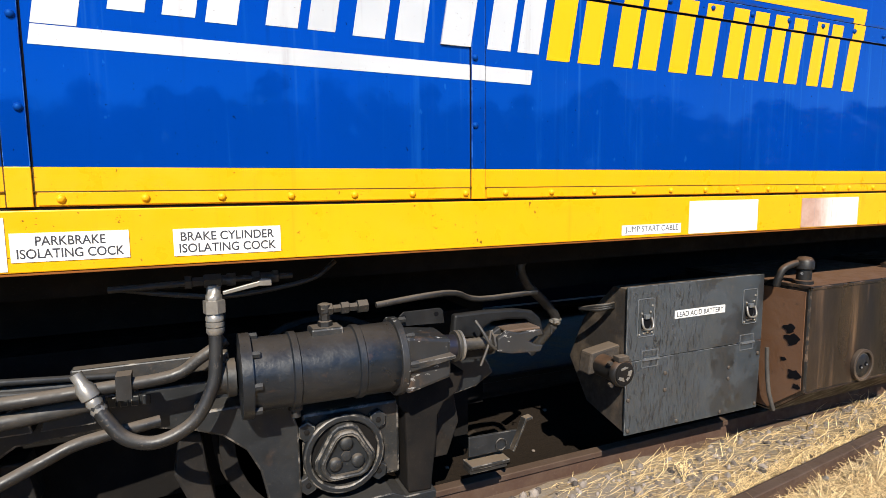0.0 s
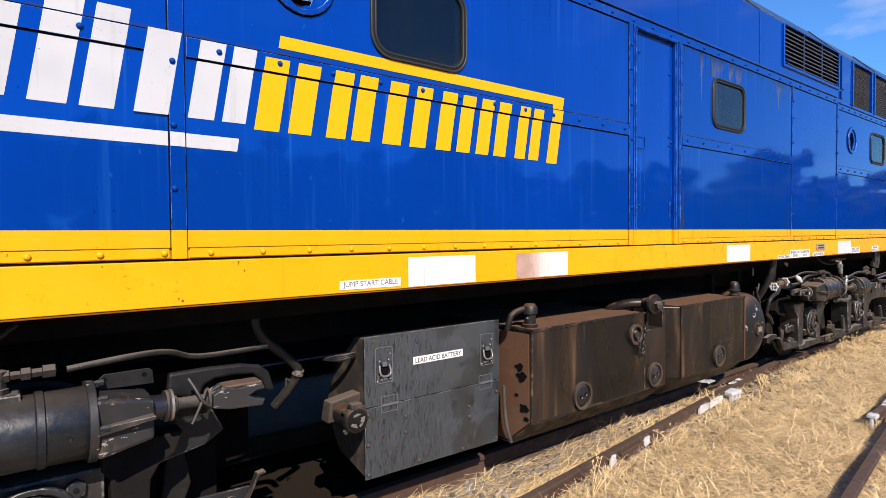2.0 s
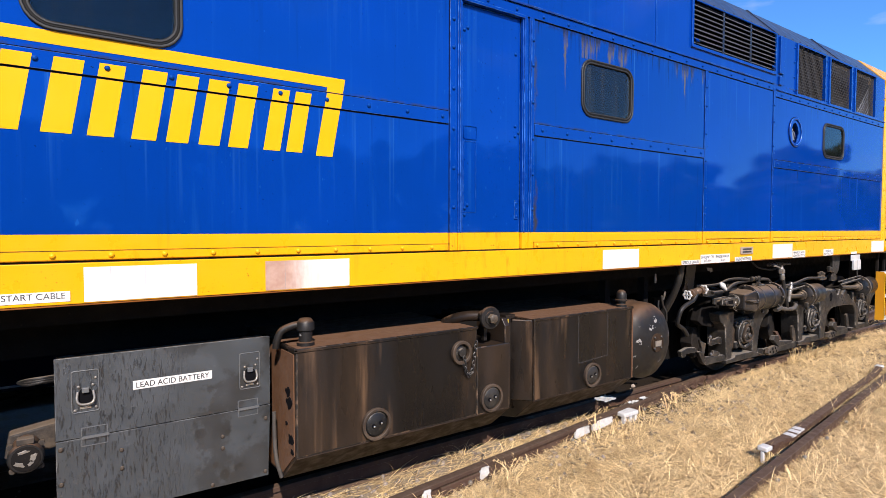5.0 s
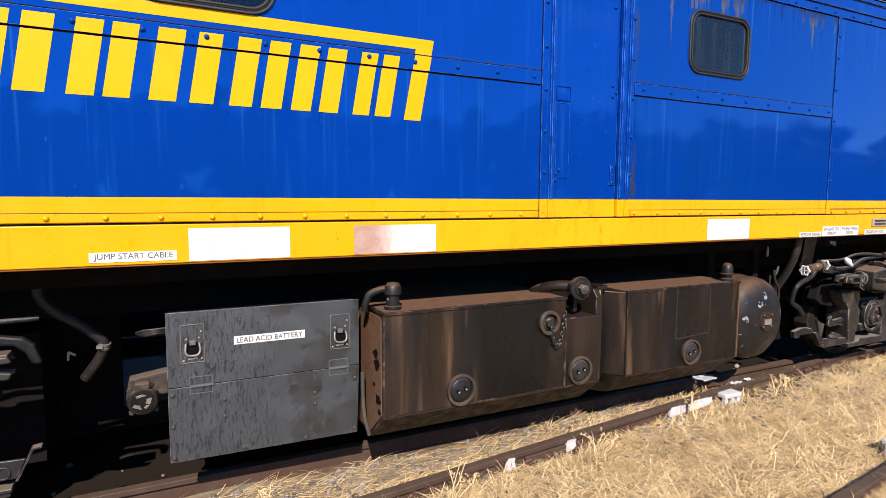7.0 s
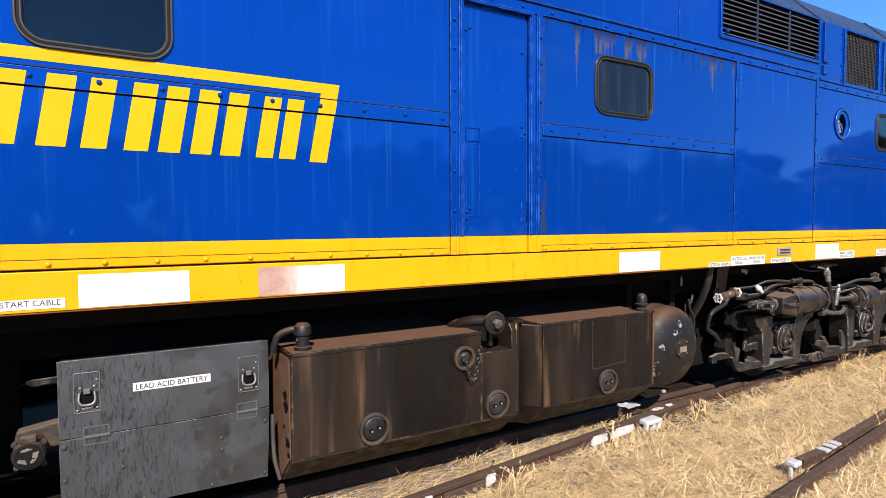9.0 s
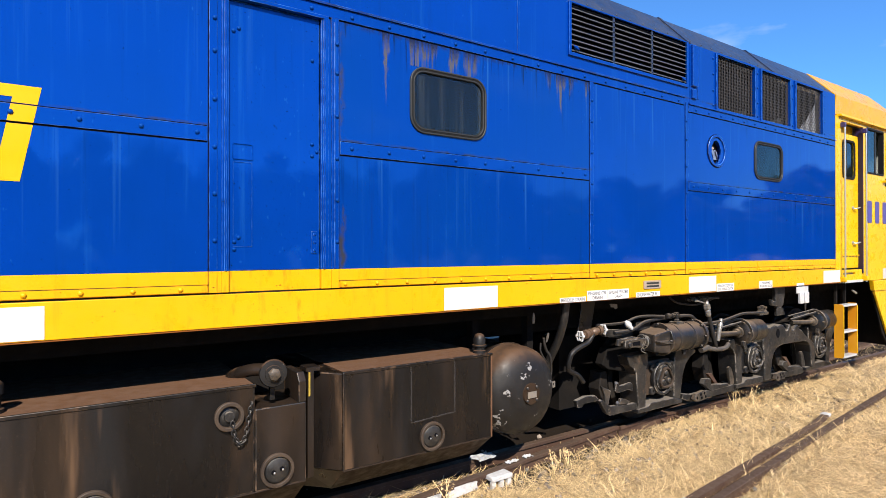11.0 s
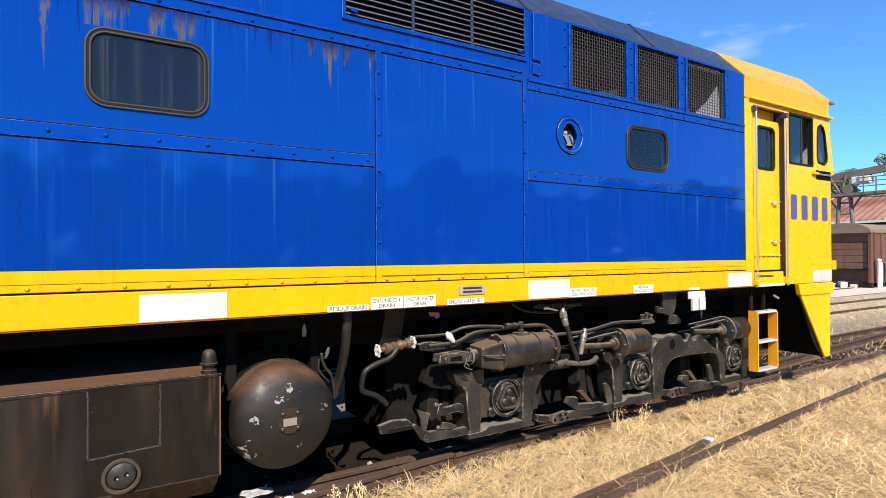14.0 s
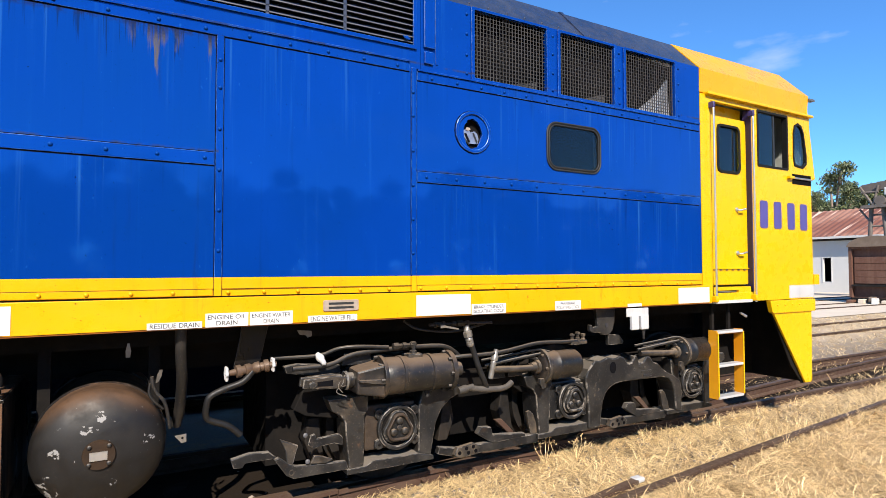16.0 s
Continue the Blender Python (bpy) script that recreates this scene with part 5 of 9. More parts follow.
part("cab_partition", bm, M_CABIN, loco, smooth=False)
bm = bmesh.new()
box(bm, 13.05, 13.76, -0.02, 0.30, 1.415, 1.45)
st = part("foot_step", bm, M_WHITE, loco, "white-edged step below the cab door", 0.004, False)
bm = bmesh.new()
box(bm, 13.53, 13.76, 0.0, 0.03, 1.45, 1.60)
box(bm, 13.05, 13.11, 0.0, 0.03, 1.45, 1.60)
box(bm, 13.11, 13.53, 0.0, 0.03, 1.56, 1.60)
part("step_surround", bm, M_YEL_CAB, loco, smooth=False)
for x in (13.045, 13.775):
    bm = bmesh.new()
    tube(bm, [(x, 0.0, 3.66), (x, -0.045, 3.64), (x, -0.055, 3.56), (x, -0.055, 2.5), (x, -0.055, 1.50), (x, -0.05, 1.46)], 0.012, 8)
    hr = part("handrail", bm, M_STEEL, loco, "polished upright cab handrail")
    for z in (3.64, 1.47):
        bm = bmesh.new()
        box(bm, x - 0.018, x + 0.018, -0.07, 0.0, z - 0.035, z + 0.035)
        part("bracket", bm, M_SEAL if z > 2 else M_YEL_CAB, hr, "", 0.008)
# cab side window: sliding pane, half open
bm = bmesh.new()
band(bm, rrect(13.93, 14.58, 3.03, 3.72, 0.02, 2), rrect(13.957, 14.553, 3.057, 3.693, 0.012, 2), -0.012, 0.056)
cw = part("cab_window", bm, M_RUBBER, loco, "sliding cab side window partly open", 0.003, False)
bm = bmesh.new()
box(bm, 13.955, 14.30, 0.012, 0.017, 3.06, 3.69)
pn = part("pane", bm, M_GLASS, cw, smooth=False)
pn.visible_shadow = False
bm = bmesh.new()
box(bm, 14.28, 14.31, 0.005, 0.025, 3.065, 3.685)
part("pane_edge", bm, M_ALU, cw, smooth=False)
qo = [(14.71, 3.10), (14.90, 3.08), (14.985, 3.14), (14.99, 3.25), (14.93, 3.55), (14.88, 3.63), (14.80, 3.66), (14.72, 3.62), (14.69, 3.52), (14.685, 3.20)]
qc = (14.83, 3.36)
qi = [(qc[0] + (x - qc[0]) * 0.86, qc[1] + (z - qc[1]) * 0.90) for x, z in qo]
bm = bmesh.new()
band(bm, qo, qi, -0.014, 0.02)
qw = part("quarter_window", bm, M_RUBBER, loco, "small rounded cab quarter window")
bm = bmesh.new()
prism(bm, qi, 0.002, 0.007)
pn = part("pane", bm, M_GLASS, qw, smooth=False)
pn.visible_shadow = False
bm = bmesh.new()
rect = []
for x, z in qo:
    dx, dz = x - qc[0], z - qc[1]
    s = min(0.165 / abs(dx) if dx else 9, 0.30 / abs(dz) if dz else 9)
    rect.append((qc[0] + dx * s * 1.03, qc[1] + dz * s * 1.03))
band(bm, rect, qo, -0.0045, 0.02)
part("corner_fillet", bm, M_YEL_CAB, qw, "yellow sheet round the pane", smooth=False)
bm = bmesh.new()
box(bm, 14.66, 15.085, -0.0065, 0.01, 2.87, 3.0)
ar = part("mirror_recess", bm, M_INSIDE, loco, "black slot below the quarter window", smooth=False)
bm = bmesh.new()
cyl(bm, (14.66, -0.016, 2.945), (15.08, -0.016, 2.945), 0.013, 10)
part("slot_bar", bm, M_STEEL, ar, "bright bar")
bm = bmesh.new()
box(bm, 14.54, 14.64, -0.05, 0.0, 2.93, 2.96)
part("window_bracket", bm, M_YEL_CAB, loco, smooth=False)
# running number as plain bars
for x, w in ((13.96, 0.16), (14.245, 0.16), (14.535, 0.16), (14.815, 0.16)):
    slab("number_bar", rrect(x, x + w, 2.29, 2.625, 0.03, 3), M_VIOLET, "violet painted bar", -0.008, -0.004)
bm = bmesh.new()
box(bm, 14.54, 15.085, -0.0065, -0.003, 1.44, 1.60)
part("reflector_patch", bm, M_WHITE, loco, "white reflective patch", smooth=False)
# pilot below the cab
bm = bmesh.new()
prism(bm, [(14.10, 1.42), (15.08, 1.42), (15.08, 1.285), (15.06, 1.265), (14.17, 1.265), (14.14, 1.285)], -0.03, 0.03)
pil = part("pilot_flange", bm, M_YEL_CAB, loco, "riveted yellow flange over the pilot", 0.006, False)
rivet([(x, -0.03, 1.365) for x in np.linspace(14.24, 15.02, 6)], M_YEL_CAB, pil, 0.013, 0.010)
bm = bmesh.new()
prism(bm, [(14.19, 1.27), (15.02, 1.27), (15.0, 0.40), (14.97, 0.37), (14.85, 0.37)], -0.01, 0.02)
part("pilot_side", bm, M_YEL_CAB, loco, "tapered yellow pilot side plate", 0.004, False)
bm = bmesh.new()
box(bm, 14.98, 15.02, 0.02, 2.8, 0.40, 1.42)
part("pilot_front", bm, M_YEL_CAB, loco, smooth=False)
bm = bmesh.new()
prism(bm, [(14.13, 1.42), (14.97, 1.42), (14.97, 0.36), (14.84, 0.36), (14.60, 0.60)], 0.03, 0.05)
prism(bm, [(13.9, 1.42), (14.97, 1.42), (14.97, 0.40), (13.9, 0.40)], 0.75, 0.78)
box(bm, 14.95, 14.975, 0.05, 2.7, 0.36, 1.42)
part("pilot_backing", bm, M_BLACK, loco, "black inner side of the pilot", smooth=False)
bm = bmesh.new()
box(bm, 15.10, 15.22, -0.01, 0.12, 1.60, 1.73)
part("lamp_bracket", bm, M_YEL_CAB, loco, smooth=False)
bm = bmesh.new()
lathe(bm, (13.70, 0.10, 1.285), (13.80, 0.08, 1.235), [(0, 0.012), (0.05, 0.016), (0.10, 0.016), (0.105, 0.0)], 8)
part("coupling_pin", bm, M_STEEL, loco, "bright pin under the cab")
# steps under the cab door
bm = bmesh.new()
box(bm, 13.146, 13.594, 0.112, 0.120, 1.05, 1.075)
stp = part("step_ladder", bm, M_ORANGE, loco, "orange-yellow cab steps with worn white treads", 0.003, False)
for x0, x1 in ((13.132, 13.145), (13.595, 13.608)):
    bm = bmesh.new()
    prism(bm, [(0.004, 0.37), (0.02, 0.345), (0.122, 0.345), (0.122, 1.11), (0.02, 1.11), (0.004, 1.085)], x0, x1, "x")
    part("stile", bm, M_ORANGE, stp, "worn orange-yellow side plate", 0.002, False)
    bm = bmesh.new()
    mid = (x0 + x1) / 2
    box(bm, mid - 0.009, mid + 0.009, -0.002, 0.005, 0.375, 1.08)
    part("stile_edge", bm, M_YEL_CAB, stp, "bright yellow edge strip", 0.003, False)
for z in (0.345, 0.70, 1.075):
    bm = bmesh.new()
    box(bm, 13.146, 13.594, 0.0, 0.111, z, z + 0.028)
    part("tread", bm, M_WHITE, stp, "worn white tread", 0.006, False)
for x in (13.2, 13.5):
    bm = bmesh.new()
    box(bm, x, x + 0.04, 0.121, 0.15, 1.0, 1.42)
    part("hanger", bm, M_BLACK, stp, smooth=False)

# fastening bolts along the turnout rail
spike = thing("rail_fastenings", "pale rail fastening bolts along the turnout", "bolt", kind="stuff")
spots = []
for x in np.arange(3.0, 22.0, 0.63):
    spots.append((x, turnout_b(x) - 0.050, -0.085))
    if x < 8.0:
        spots.append((x, turnout_b(x) + 1.455, -0.085))
bolts(spots, M_FITTING, spike, 0.016, 0.02, (0, -0.7, 0.7))
# bolted joints on the turnout rails
for x, off in ((4.9, 1.505), (9.35, 0.0), (13.6, 0.0), (3.2, 0.0)):
    y = turnout_b(x) + off
    k = (turnout_b(x + 0.3) - turnout_b(x - 0.3)) / 0.6
    fp = thing("fishplate", "rusty bolted fishplate on a rail joint", "fishplate", "fishplates")
    bm = bmesh.new()
    prism(bm, [(x - 0.28, y - 0.28 * k - 0.040), (x + 0.28, y + 0.28 * k - 0.040), (x + 0.28, y + 0.28 * k - 0.012), (x - 0.28, y - 0.28 * k - 0.012)], -0.12, -0.048, "z")
    part("plate", bm, M_RAIL, fp, "", 0.004, False)
    for dx in (-0.2, -0.07, 0.07, 0.2):
        bm = bmesh.new()
        bolt(bm, x + dx, y + dx * k - 0.040, -0.085, 0.018, 0.025)
        part("bolt", bm, M_RAIL, fp)

# ---- battery box ----
BY0 = 0.27
bm = bmesh.new()
prism(bm, [(BY0 + 0.012, 1.115), (0.40, 1.115), (0.66, 0.88), (0.80, 0.60), (0.62, 0.36), (BY0 + 0.012, 0.28)], 2.40, 3.47, "x")
batt = part("battery_box", bm, M_BATT, loco, "dark grey battery box with latched front plate", 0.006, False)
bm = bmesh.new()
box(bm, 2.39, 3.485, BY0, BY0 + 0.01, 0.705, 1.125)
part("front_plate", bm, M_PLATE, batt, "rain-streaked grey upper plate", 0.002, False)
bm = bmesh.new()
prism(bm, [(2.39, 0.275), (3.47, 0.262), (3.485, 0.70), (2.39, 0.70)], BY0, BY0 + 0.01)
part("front_plate", bm, M_PLATE, batt, "rain-streaked grey lower plate", 0.002, False)
bm = bmesh.new()
box(bm, 2.74, 3.145, BY0 - 0.004, BY0, 0.915, 0.962)
lb = part("label", bm, M_LABEL, batt, "white label with black capitals", smooth=False)
lettering("LEAD ACID BATTERY", 2.755, 3.13, 0.923, 0.954, BY0 - 0.005, M_INK, lb)
for x, z0, z1 in ((2.46, 0.835, 1.055), (3.30, 0.82, 1.04)):
    bm = bmesh.new()
    band(bm, rrect(x, x + 0.125, z0, z1, 0.012, 2), rrect(x + 0.005, x + 0.120, z0 + 0.005, z1 - 0.005, 0.009, 2), BY0 - 0.006, BY0)
    lt = part("latch", bm, M_EDGE, batt, "over-centre metal latch in a recessed plate", 0.002, False)
    bm = bmesh.new()
    prism(bm, rrect(x + 0.005, x + 0.120, z0 + 0.005, z1 - 0.005, 0.009, 2), BY0 - 0.002, BY0)
    part("latch_plate", bm, M_PLATE, lt, smooth=False)
    cx = x + 0.062
    bm = bmesh.new()
    prism(bm, [(cx + 0.036 * math.cos(a), z0 + 0.075 + 0.036 * math.sin(a) * (1.5 if math.sin(a) > 0 else 1.0)) for a in np.linspace(0, 2 * math.pi, 17)[:-1]], BY0 - 0.0035, BY0)
    part("latch_hole", bm, M_INSIDE, lt, "dark hole under the catch", smooth=False)
    bm = bmesh.new()
    tube(bm, [(cx - 0.034, BY0 - 0.010, z0 + 0.112), (cx - 0.038, BY0 - 0.022, z0 + 0.072), (cx - 0.022, BY0 - 0.028, z0 + 0.050), (cx + 0.022, BY0 - 0.028, z0 + 0.050), (cx + 0.038, BY0 - 0.022, z0 + 0.072), (cx + 0.034, BY0 - 0.010, z0 + 0.112)], 0.0065, 8)
    part("latch_loop", bm, M_FITTING, lt, "bright bent loop")
    bm = bmesh.new()
    box(bm, cx - 0.016, cx + 0.016, BY0 - 0.020, BY0, z0 + 0.104, z0 + 0.130)
    part("catch", bm, M_EDGE, lt, "", 0.003, False)
    bolts([(cx + dx, BY0 - 0.002, z0 + dz) for dx, dz in ((-0.046, 0.016), (0.046, 0.022), (-0.030, 0.136), (0.034, 0.140), (0.046, 0.175))], M_FITTING, lt, 0.0075, 0.007)
    bm = bmesh.new()
    box(bm, cx - 0.024, cx + 0.024, BY0 - 0.006, BY0, z0 + 0.020, z0 + 0.030)
    part("lip", bm, M_STEEL, lt, smooth=False)
for x in (2.50, 3.29):
    bm = bmesh.new()
    band(bm, rrect(x, x + 0.12, 0.655, 0.755, 0.003, 1), rrect(x + 0.004, x + 0.116, 0.659, 0.751, 0.002, 1), BY0 - 0.003, BY0)
    box(bm, x + 0.004, x + 0.125, BY0 - 0.012, BY0, 0.697, 0.709)
    part("hinge", bm, M_EDGE, batt, smooth=False)
bolts([(x, BY0, z) for x, z in ((2.41, 0.66), (2.41, 0.48), (2.41, 0.30), (2.78, 0.295), (3.14, 0.285), (3.45, 0.29), (3.455, 0.62), (2.68, 0.6), (2.68, 0.5), (3.2, 0.56), (3.2, 0.49))], M_BATT, batt, 0.012, 0.010)
# jump-start socket
bm = bmesh.new()
prism(bm, [(2.18, 0.64), (2.40, 0.66), (2.40, 0.79), (2.20, 0.76)], 0.33, 0.43)
sk = part("jumper_socket", bm, M_BATT, loco, "grimy jump-start socket with round cap", 0.012, False)
bm = bmesh.new()
lathe(bm, (2.27, 0.36, 0.69), (2.27, 0.0, 0.69), [(0.0, 0.062), (0.17, 0.062), (0.175, 0.074), (0.20, 0.074), (0.21, 0.066), (0.212, 0.0)], 18)
cap = part("cap", bm, M_RES, sk, "paint-chipped round cap")
bm = bmesh.new()
lathe(bm, (2.27, 0.150, 0.69), (2.27, 0.0, 0.69), [(0, 0.058), (0.006, 0.058), (0.008, 0.050), (0.0085, 0.0)], 18)
part("cap_face", bm, M_BLACK, cap, "black recessed face")
for cx, cz, r0, r1, tilt in ((2.245, 0.668, 0.024, 0.011, -0.5), (2.300, 0.694, 0.020, 0.014, 1.1), (2.262, 0.724, 0.026, 0.008, 0.15), (2.288, 0.665, 0.014, 0.008, 0.6)):
    bm = bmesh.new()
    prism(bm, [(cx + r * (math.cos(a) * math.cos(tilt) * r0 - math.sin(a) * math.sin(tilt) * r1), cz + r * (math.cos(a) * math.sin(tilt) * r0 + math.sin(a) * math.cos(tilt) * r1)) for a, r in zip(np.linspace(0, 5.7, 10), (1, 0.7, 1.2, 0.8, 1.1, 0.75, 1.15, 0.9, 0.7, 1.1))], 0.1385, 0.1425)
    part("worn_lug", bm, M_FITTING, cap, "worn bright metal lug", 0.001, False)
for a in (0.7, 2.4, 4.0, 5.5):
    bm = bmesh.new()
    lathe(bm, (2.27 + 0.082 * math.cos(a), 0.20, 0.69 + 0.082 * math.sin(a)), (2.27 + 0.082 * math.cos(a), 0, 0.69 + 0.082 * math.sin(a)), [(0, 0.014), (0.02, 0.014), (0.022, 0.0)], 6)
    part("cap_ear", bm, M_BATT, cap)
bm = bmesh.new()
box(bm, 2.235, 2.305, 0.15, 0.20, 0.755, 0.785)
part("cap_hinge", bm, M_BATT, sk, "", 0.005)
for k in range(3):
    bm = bmesh.new()
    tube(bm, [(2.41, 0.40, 0.99 + 0.012 * k), (2.34, 0.36, 1.0 + 0.01 * k), (2.28, 0.40, 0.985 + 0.012 * k), (2.24, 0.5, 0.98)], 0.009, 6)
    part("cable_tail", bm, M_HOSE, loco, "stiff black cable tail")

# ---- fuel tank ----
TP = [(0.02, 1.065), (0.02, 0.42), (0.24, 0.235), (1.3, 0.235), (1.3, 1.065)]
bm = bmesh.new()
prism(bm, TP, 3.555, 4.925, "x")
tank = part("fuel_tank", bm, M_TANK, loco, "brown-black fuel tank streaked with spilt oil", 0.012, False)
bm = bmesh.new()
prism(bm, [(0.02, 0.92), (0.02, 0.42), (0.24, 0.235), (1.3, 0.235), (1.3, 0.92)], 4.925, 5.245, "x")
part("tank_shoulder", bm, M_TANK, tank, "", 0.008, False)
bm = bmesh.new()
box(bm, 4.925, 5.245, 0.42, 0.44, 0.92, 1.06)
part("well_back", bm, M_BLACK, tank, smooth=False)
bm = bmesh.new()
prism(bm, [(0.02, 0.92), (0.02, 1.05), (0.06, 1.105), (0.30, 1.105), (0.30, 0.92)], 5.195, 5.245, "x")
part("well_post", bm, M_TANK, tank, "", 0.006, False)
bm = bmesh.new()
prism(bm, [(0.045, 1.04), (0.045, 0.43), (0.25, 0.26), (0.6, 0.26), (0.6, 1.04)], 3.549, 3.556, "x")
part("tank_end_plate", bm, M_TANKEND, tank, "rust-brown tank end plate", smooth=False)
for y, z, r in ((0.13, 0.80, 1.0), (0.11, 0.735, 1.25), (0.09, 0.52, 1.1), (0.07, 0.45, 0.6), (0.16, 0.60, 0.45)):
    bm = bmesh.new()
    prism(bm, [(y + 0.036 * r * math.cos(a) * (1 + 0.3 * math.sin(3 * a + 9 * z)), z + 0.027 * r * math.sin(a) * (1 + 0.25 * math.cos(4 * a + 7 * z))) for a in np.linspace(0, 6.1, 18)], 3.545, 3.549, "x")
    part("oil_patch", bm, M_INSIDE, tank, "black oil patch", smooth=False)
bm = bmesh.new()
prism(bm, [(0.018, 0.424), (0.016, 0.418), (0.236, 0.231), (0.242, 0.233), (0.236, 0.2385), (0.0225, 0.421)], 3.556, 5.244, "x")
part("tank_slope", bm, M_SLOPE, tank, "rust-brown slanting underside", smooth=False)
# lip round the top edges
bm = bmesh.new()
box(bm, 3.545, 4.93, 0.012, 0.03, 1.055, 1.075)
box(bm, 3.545, 3.565, 0.012, 1.2, 1.060, 1.078)
part("top_lip", bm, M_TANK, tank, "", 0.003, False)
bm = bmesh.new()
box(bm, 3.565, 4.92, 0.035, 1.2, 1.066, 1.070)
part("tank_top", bm, M_TANKEND, tank, "dusty brown tank top", smooth=False)
# second tank with slanted inner corner
bm = bmesh.new()
P2 = [(5.27, 0.30), (5.50, 0.02), (6.75, 0.02), (6.75, 1.3), (5.27, 1.3)]
prism(bm, P2, 0.42, 1.065, "z")
a0 = [(5.27, 0.30, 0.42), (5.50, 0.02, 0.42), (6.75, 0.02, 0.42), (6.75, 1.3, 0.42), (5.27, 1.3, 0.42)]
b0 = [(5.27, 0.48, 0.235), (5.50, 0.24, 0.235), (6.75, 0.24, 0.235), (6.75, 1.3, 0.235), (5.27, 1.3, 0.235)]
va, vb = [bm.verts.new(p) for p in a0], [bm.verts.new(p) for p in b0]
for k in range(5):
    bm.faces.new((va[k], va[(k + 1) % 5], vb[(k + 1) % 5], vb[k]))
bm.faces.new(vb)
bm2 = bmesh.new()
prism(bm2, [(0.018, 0.424), (0.016, 0.418), (0.236, 0.231), (0.242, 0.233), (0.236, 0.2385), (0.0225, 0.421)], 5.50, 6.745, "x")
tank2 = part("fuel_tank", bm, M_TANK, loco, "brown-black rear fuel tank with welded patch", 0.008, False)
part("tank_slope", bm2, M_SLOPE, tank2, "rust-brown slanting underside", smooth=False)
bm = bmesh.new()
box(bm, 5.49, 6.76, 0.012, 0.03, 1.055, 1.075)
box(bm, 5.492, 5.508, 0.010, 0.03, 0.42, 1.07)
part("top_lip", bm, M_TANK, tank2, "", 0.003, False)
bm = bmesh.new()
box(bm, 6.744, 6.754, 0.010, 0.03, 0.42, 1.055)
part("end_flange_edge", bm, M_TANKEND, tank2, "rusty vertical edge", 0.003, False)
bm = bmesh.new()
box(bm, 5.51, 6.74, 0.035, 1.2, 1.066, 1.070)
part("tank_top", bm, M_TANKEND, tank2, "dusty brown tank top", smooth=False)
bm = bmesh.new()
random.seed(3)
for a, b in (((6.02, 1.045), (6.02, 0.65)), ((6.02, 0.65), (6.40, 0.67)), ((6.40, 0.67), (6.40, 1.045))):
    n = 62
    for k in range(n):
        x, z = a[0] + (b[0] - a[0]) * k / n, a[1] + (b[1] - a[1]) * k / n
        bolt(bm, x + random.uniform(-.003, .003), 0.02, z + random.uniform(-.003, .003), 0.0055, 0.004)
part("weld_bead", bm, M_WELD, tank2, "rough weld bead of a patch")
bm = bmesh.new()
box(bm, 5.285, 5.325, 0.10, 0.16, 0.40, 1.09)
box(bm, 5.275, 5.37, 0.10, 0.22, 1.09, 1.115)
sg = part("sight_glass", bm, M_TANK, tank2, "narrow fuel gauge strip", smooth=False)
bm = bmesh.new()
box(bm, 5.288, 5.299, 0.092, 0.10, 0.93, 1.085)
part("gauge_mark", bm, M_GAUGE, sg, smooth=False)
for x, z, par in ((4.085, 0.53, tank), (5.055, 0.53, tank), (6.19, 0.53, tank2)):
    bm = bmesh.new()
    band(bm, circle(x, z, 0.104), circle(x, z, 0.084), -0.008, 0.02)
    cp = part("inspection_cap", bm, M_CAPRING, par, "round inspection cap", 0.003)
    bm = bmesh.new()
    lathe(bm, (x, 0.02, z), (x, -1, z), [(0, 0.079), (0.012, 0.079), (0.02, 0.07), (0.022, 0.0)], 24)
    part("cover_disc", bm, M_BOGIE, cp)
    for dx in (-0.026, 0.026):
        bm = bmesh.new()
        bolt(bm, x + dx, -0.002, z + dx * 0.25, 0.0145, 0.003, 10)
        part("cap_recess", bm, M_INSIDE, cp, "dark round recess")
        bm = bmesh.new()
        bolt(bm, x + dx + 0.005, -0.005, z + dx * 0.25 - 0.004, 0.0065, 0.004, 8)
        part("cap_pin", bm, M_STEEL, cp, "bright pin in the recess")
# filler with chain
bm = bmesh.new()
band(bm, circle(4.77, 0.905, 0.085), circle(4.77, 0.905, 0.062), -0.012, 0.02)
fl = part("filler_neck", bm, M_CAPRING, tank, "round filler neck with hanging chain", 0.004)
bm = bmesh.new()
lathe(bm, (4.77, 0.021, 0.905), (4.77, -1, 0.905), [(0, 0.061), (0.004, 0.055), (0.01, 0.03), (0.03, 0.028), (0.032, 0.0)], 16)
part("filler_plug", bm, M_BOGIE, fl)
chain = [(4.785, 0.875), (4.79, 0.82), (4.80, 0.77), (4.825, 0.735), (4.85, 0.75), (4.865, 0.80), (4.875, 0.86), (4.885, 0.92), (4.895, 0.97)]
for k in range(len(chain) * 2 - 2):
    i, f = divmod(k, 2)
    (xa, za), (xb_, zb) = chain[i], chain[i + 1]
    x, z = xa + (xb_ - xa) * (f * 0.5 + 0.25), za + (zb - za) * (f * 0.5 + 0.25)
    bm = bmesh.new()
    ang = math.atan2(zb - za, xb_ - xa)
    pts = []
    for j in range(9):
        a = 2 * math.pi * j / 8
        u, v = 0.021 * math.cos(a), 0.012 * math.sin(a)
        yy = -0.010 + (v if k % 2 else 0)
        v = 0 if k % 2 else v
        pts.append((x + u * math.cos(ang) - v * math.sin(ang), yy, z + u * math.sin(ang) + v * math.cos(ang)))
    tube(bm, pts, 0.0046, 6, 1)
    part("chain_link", bm, M_BOGIE, fl)
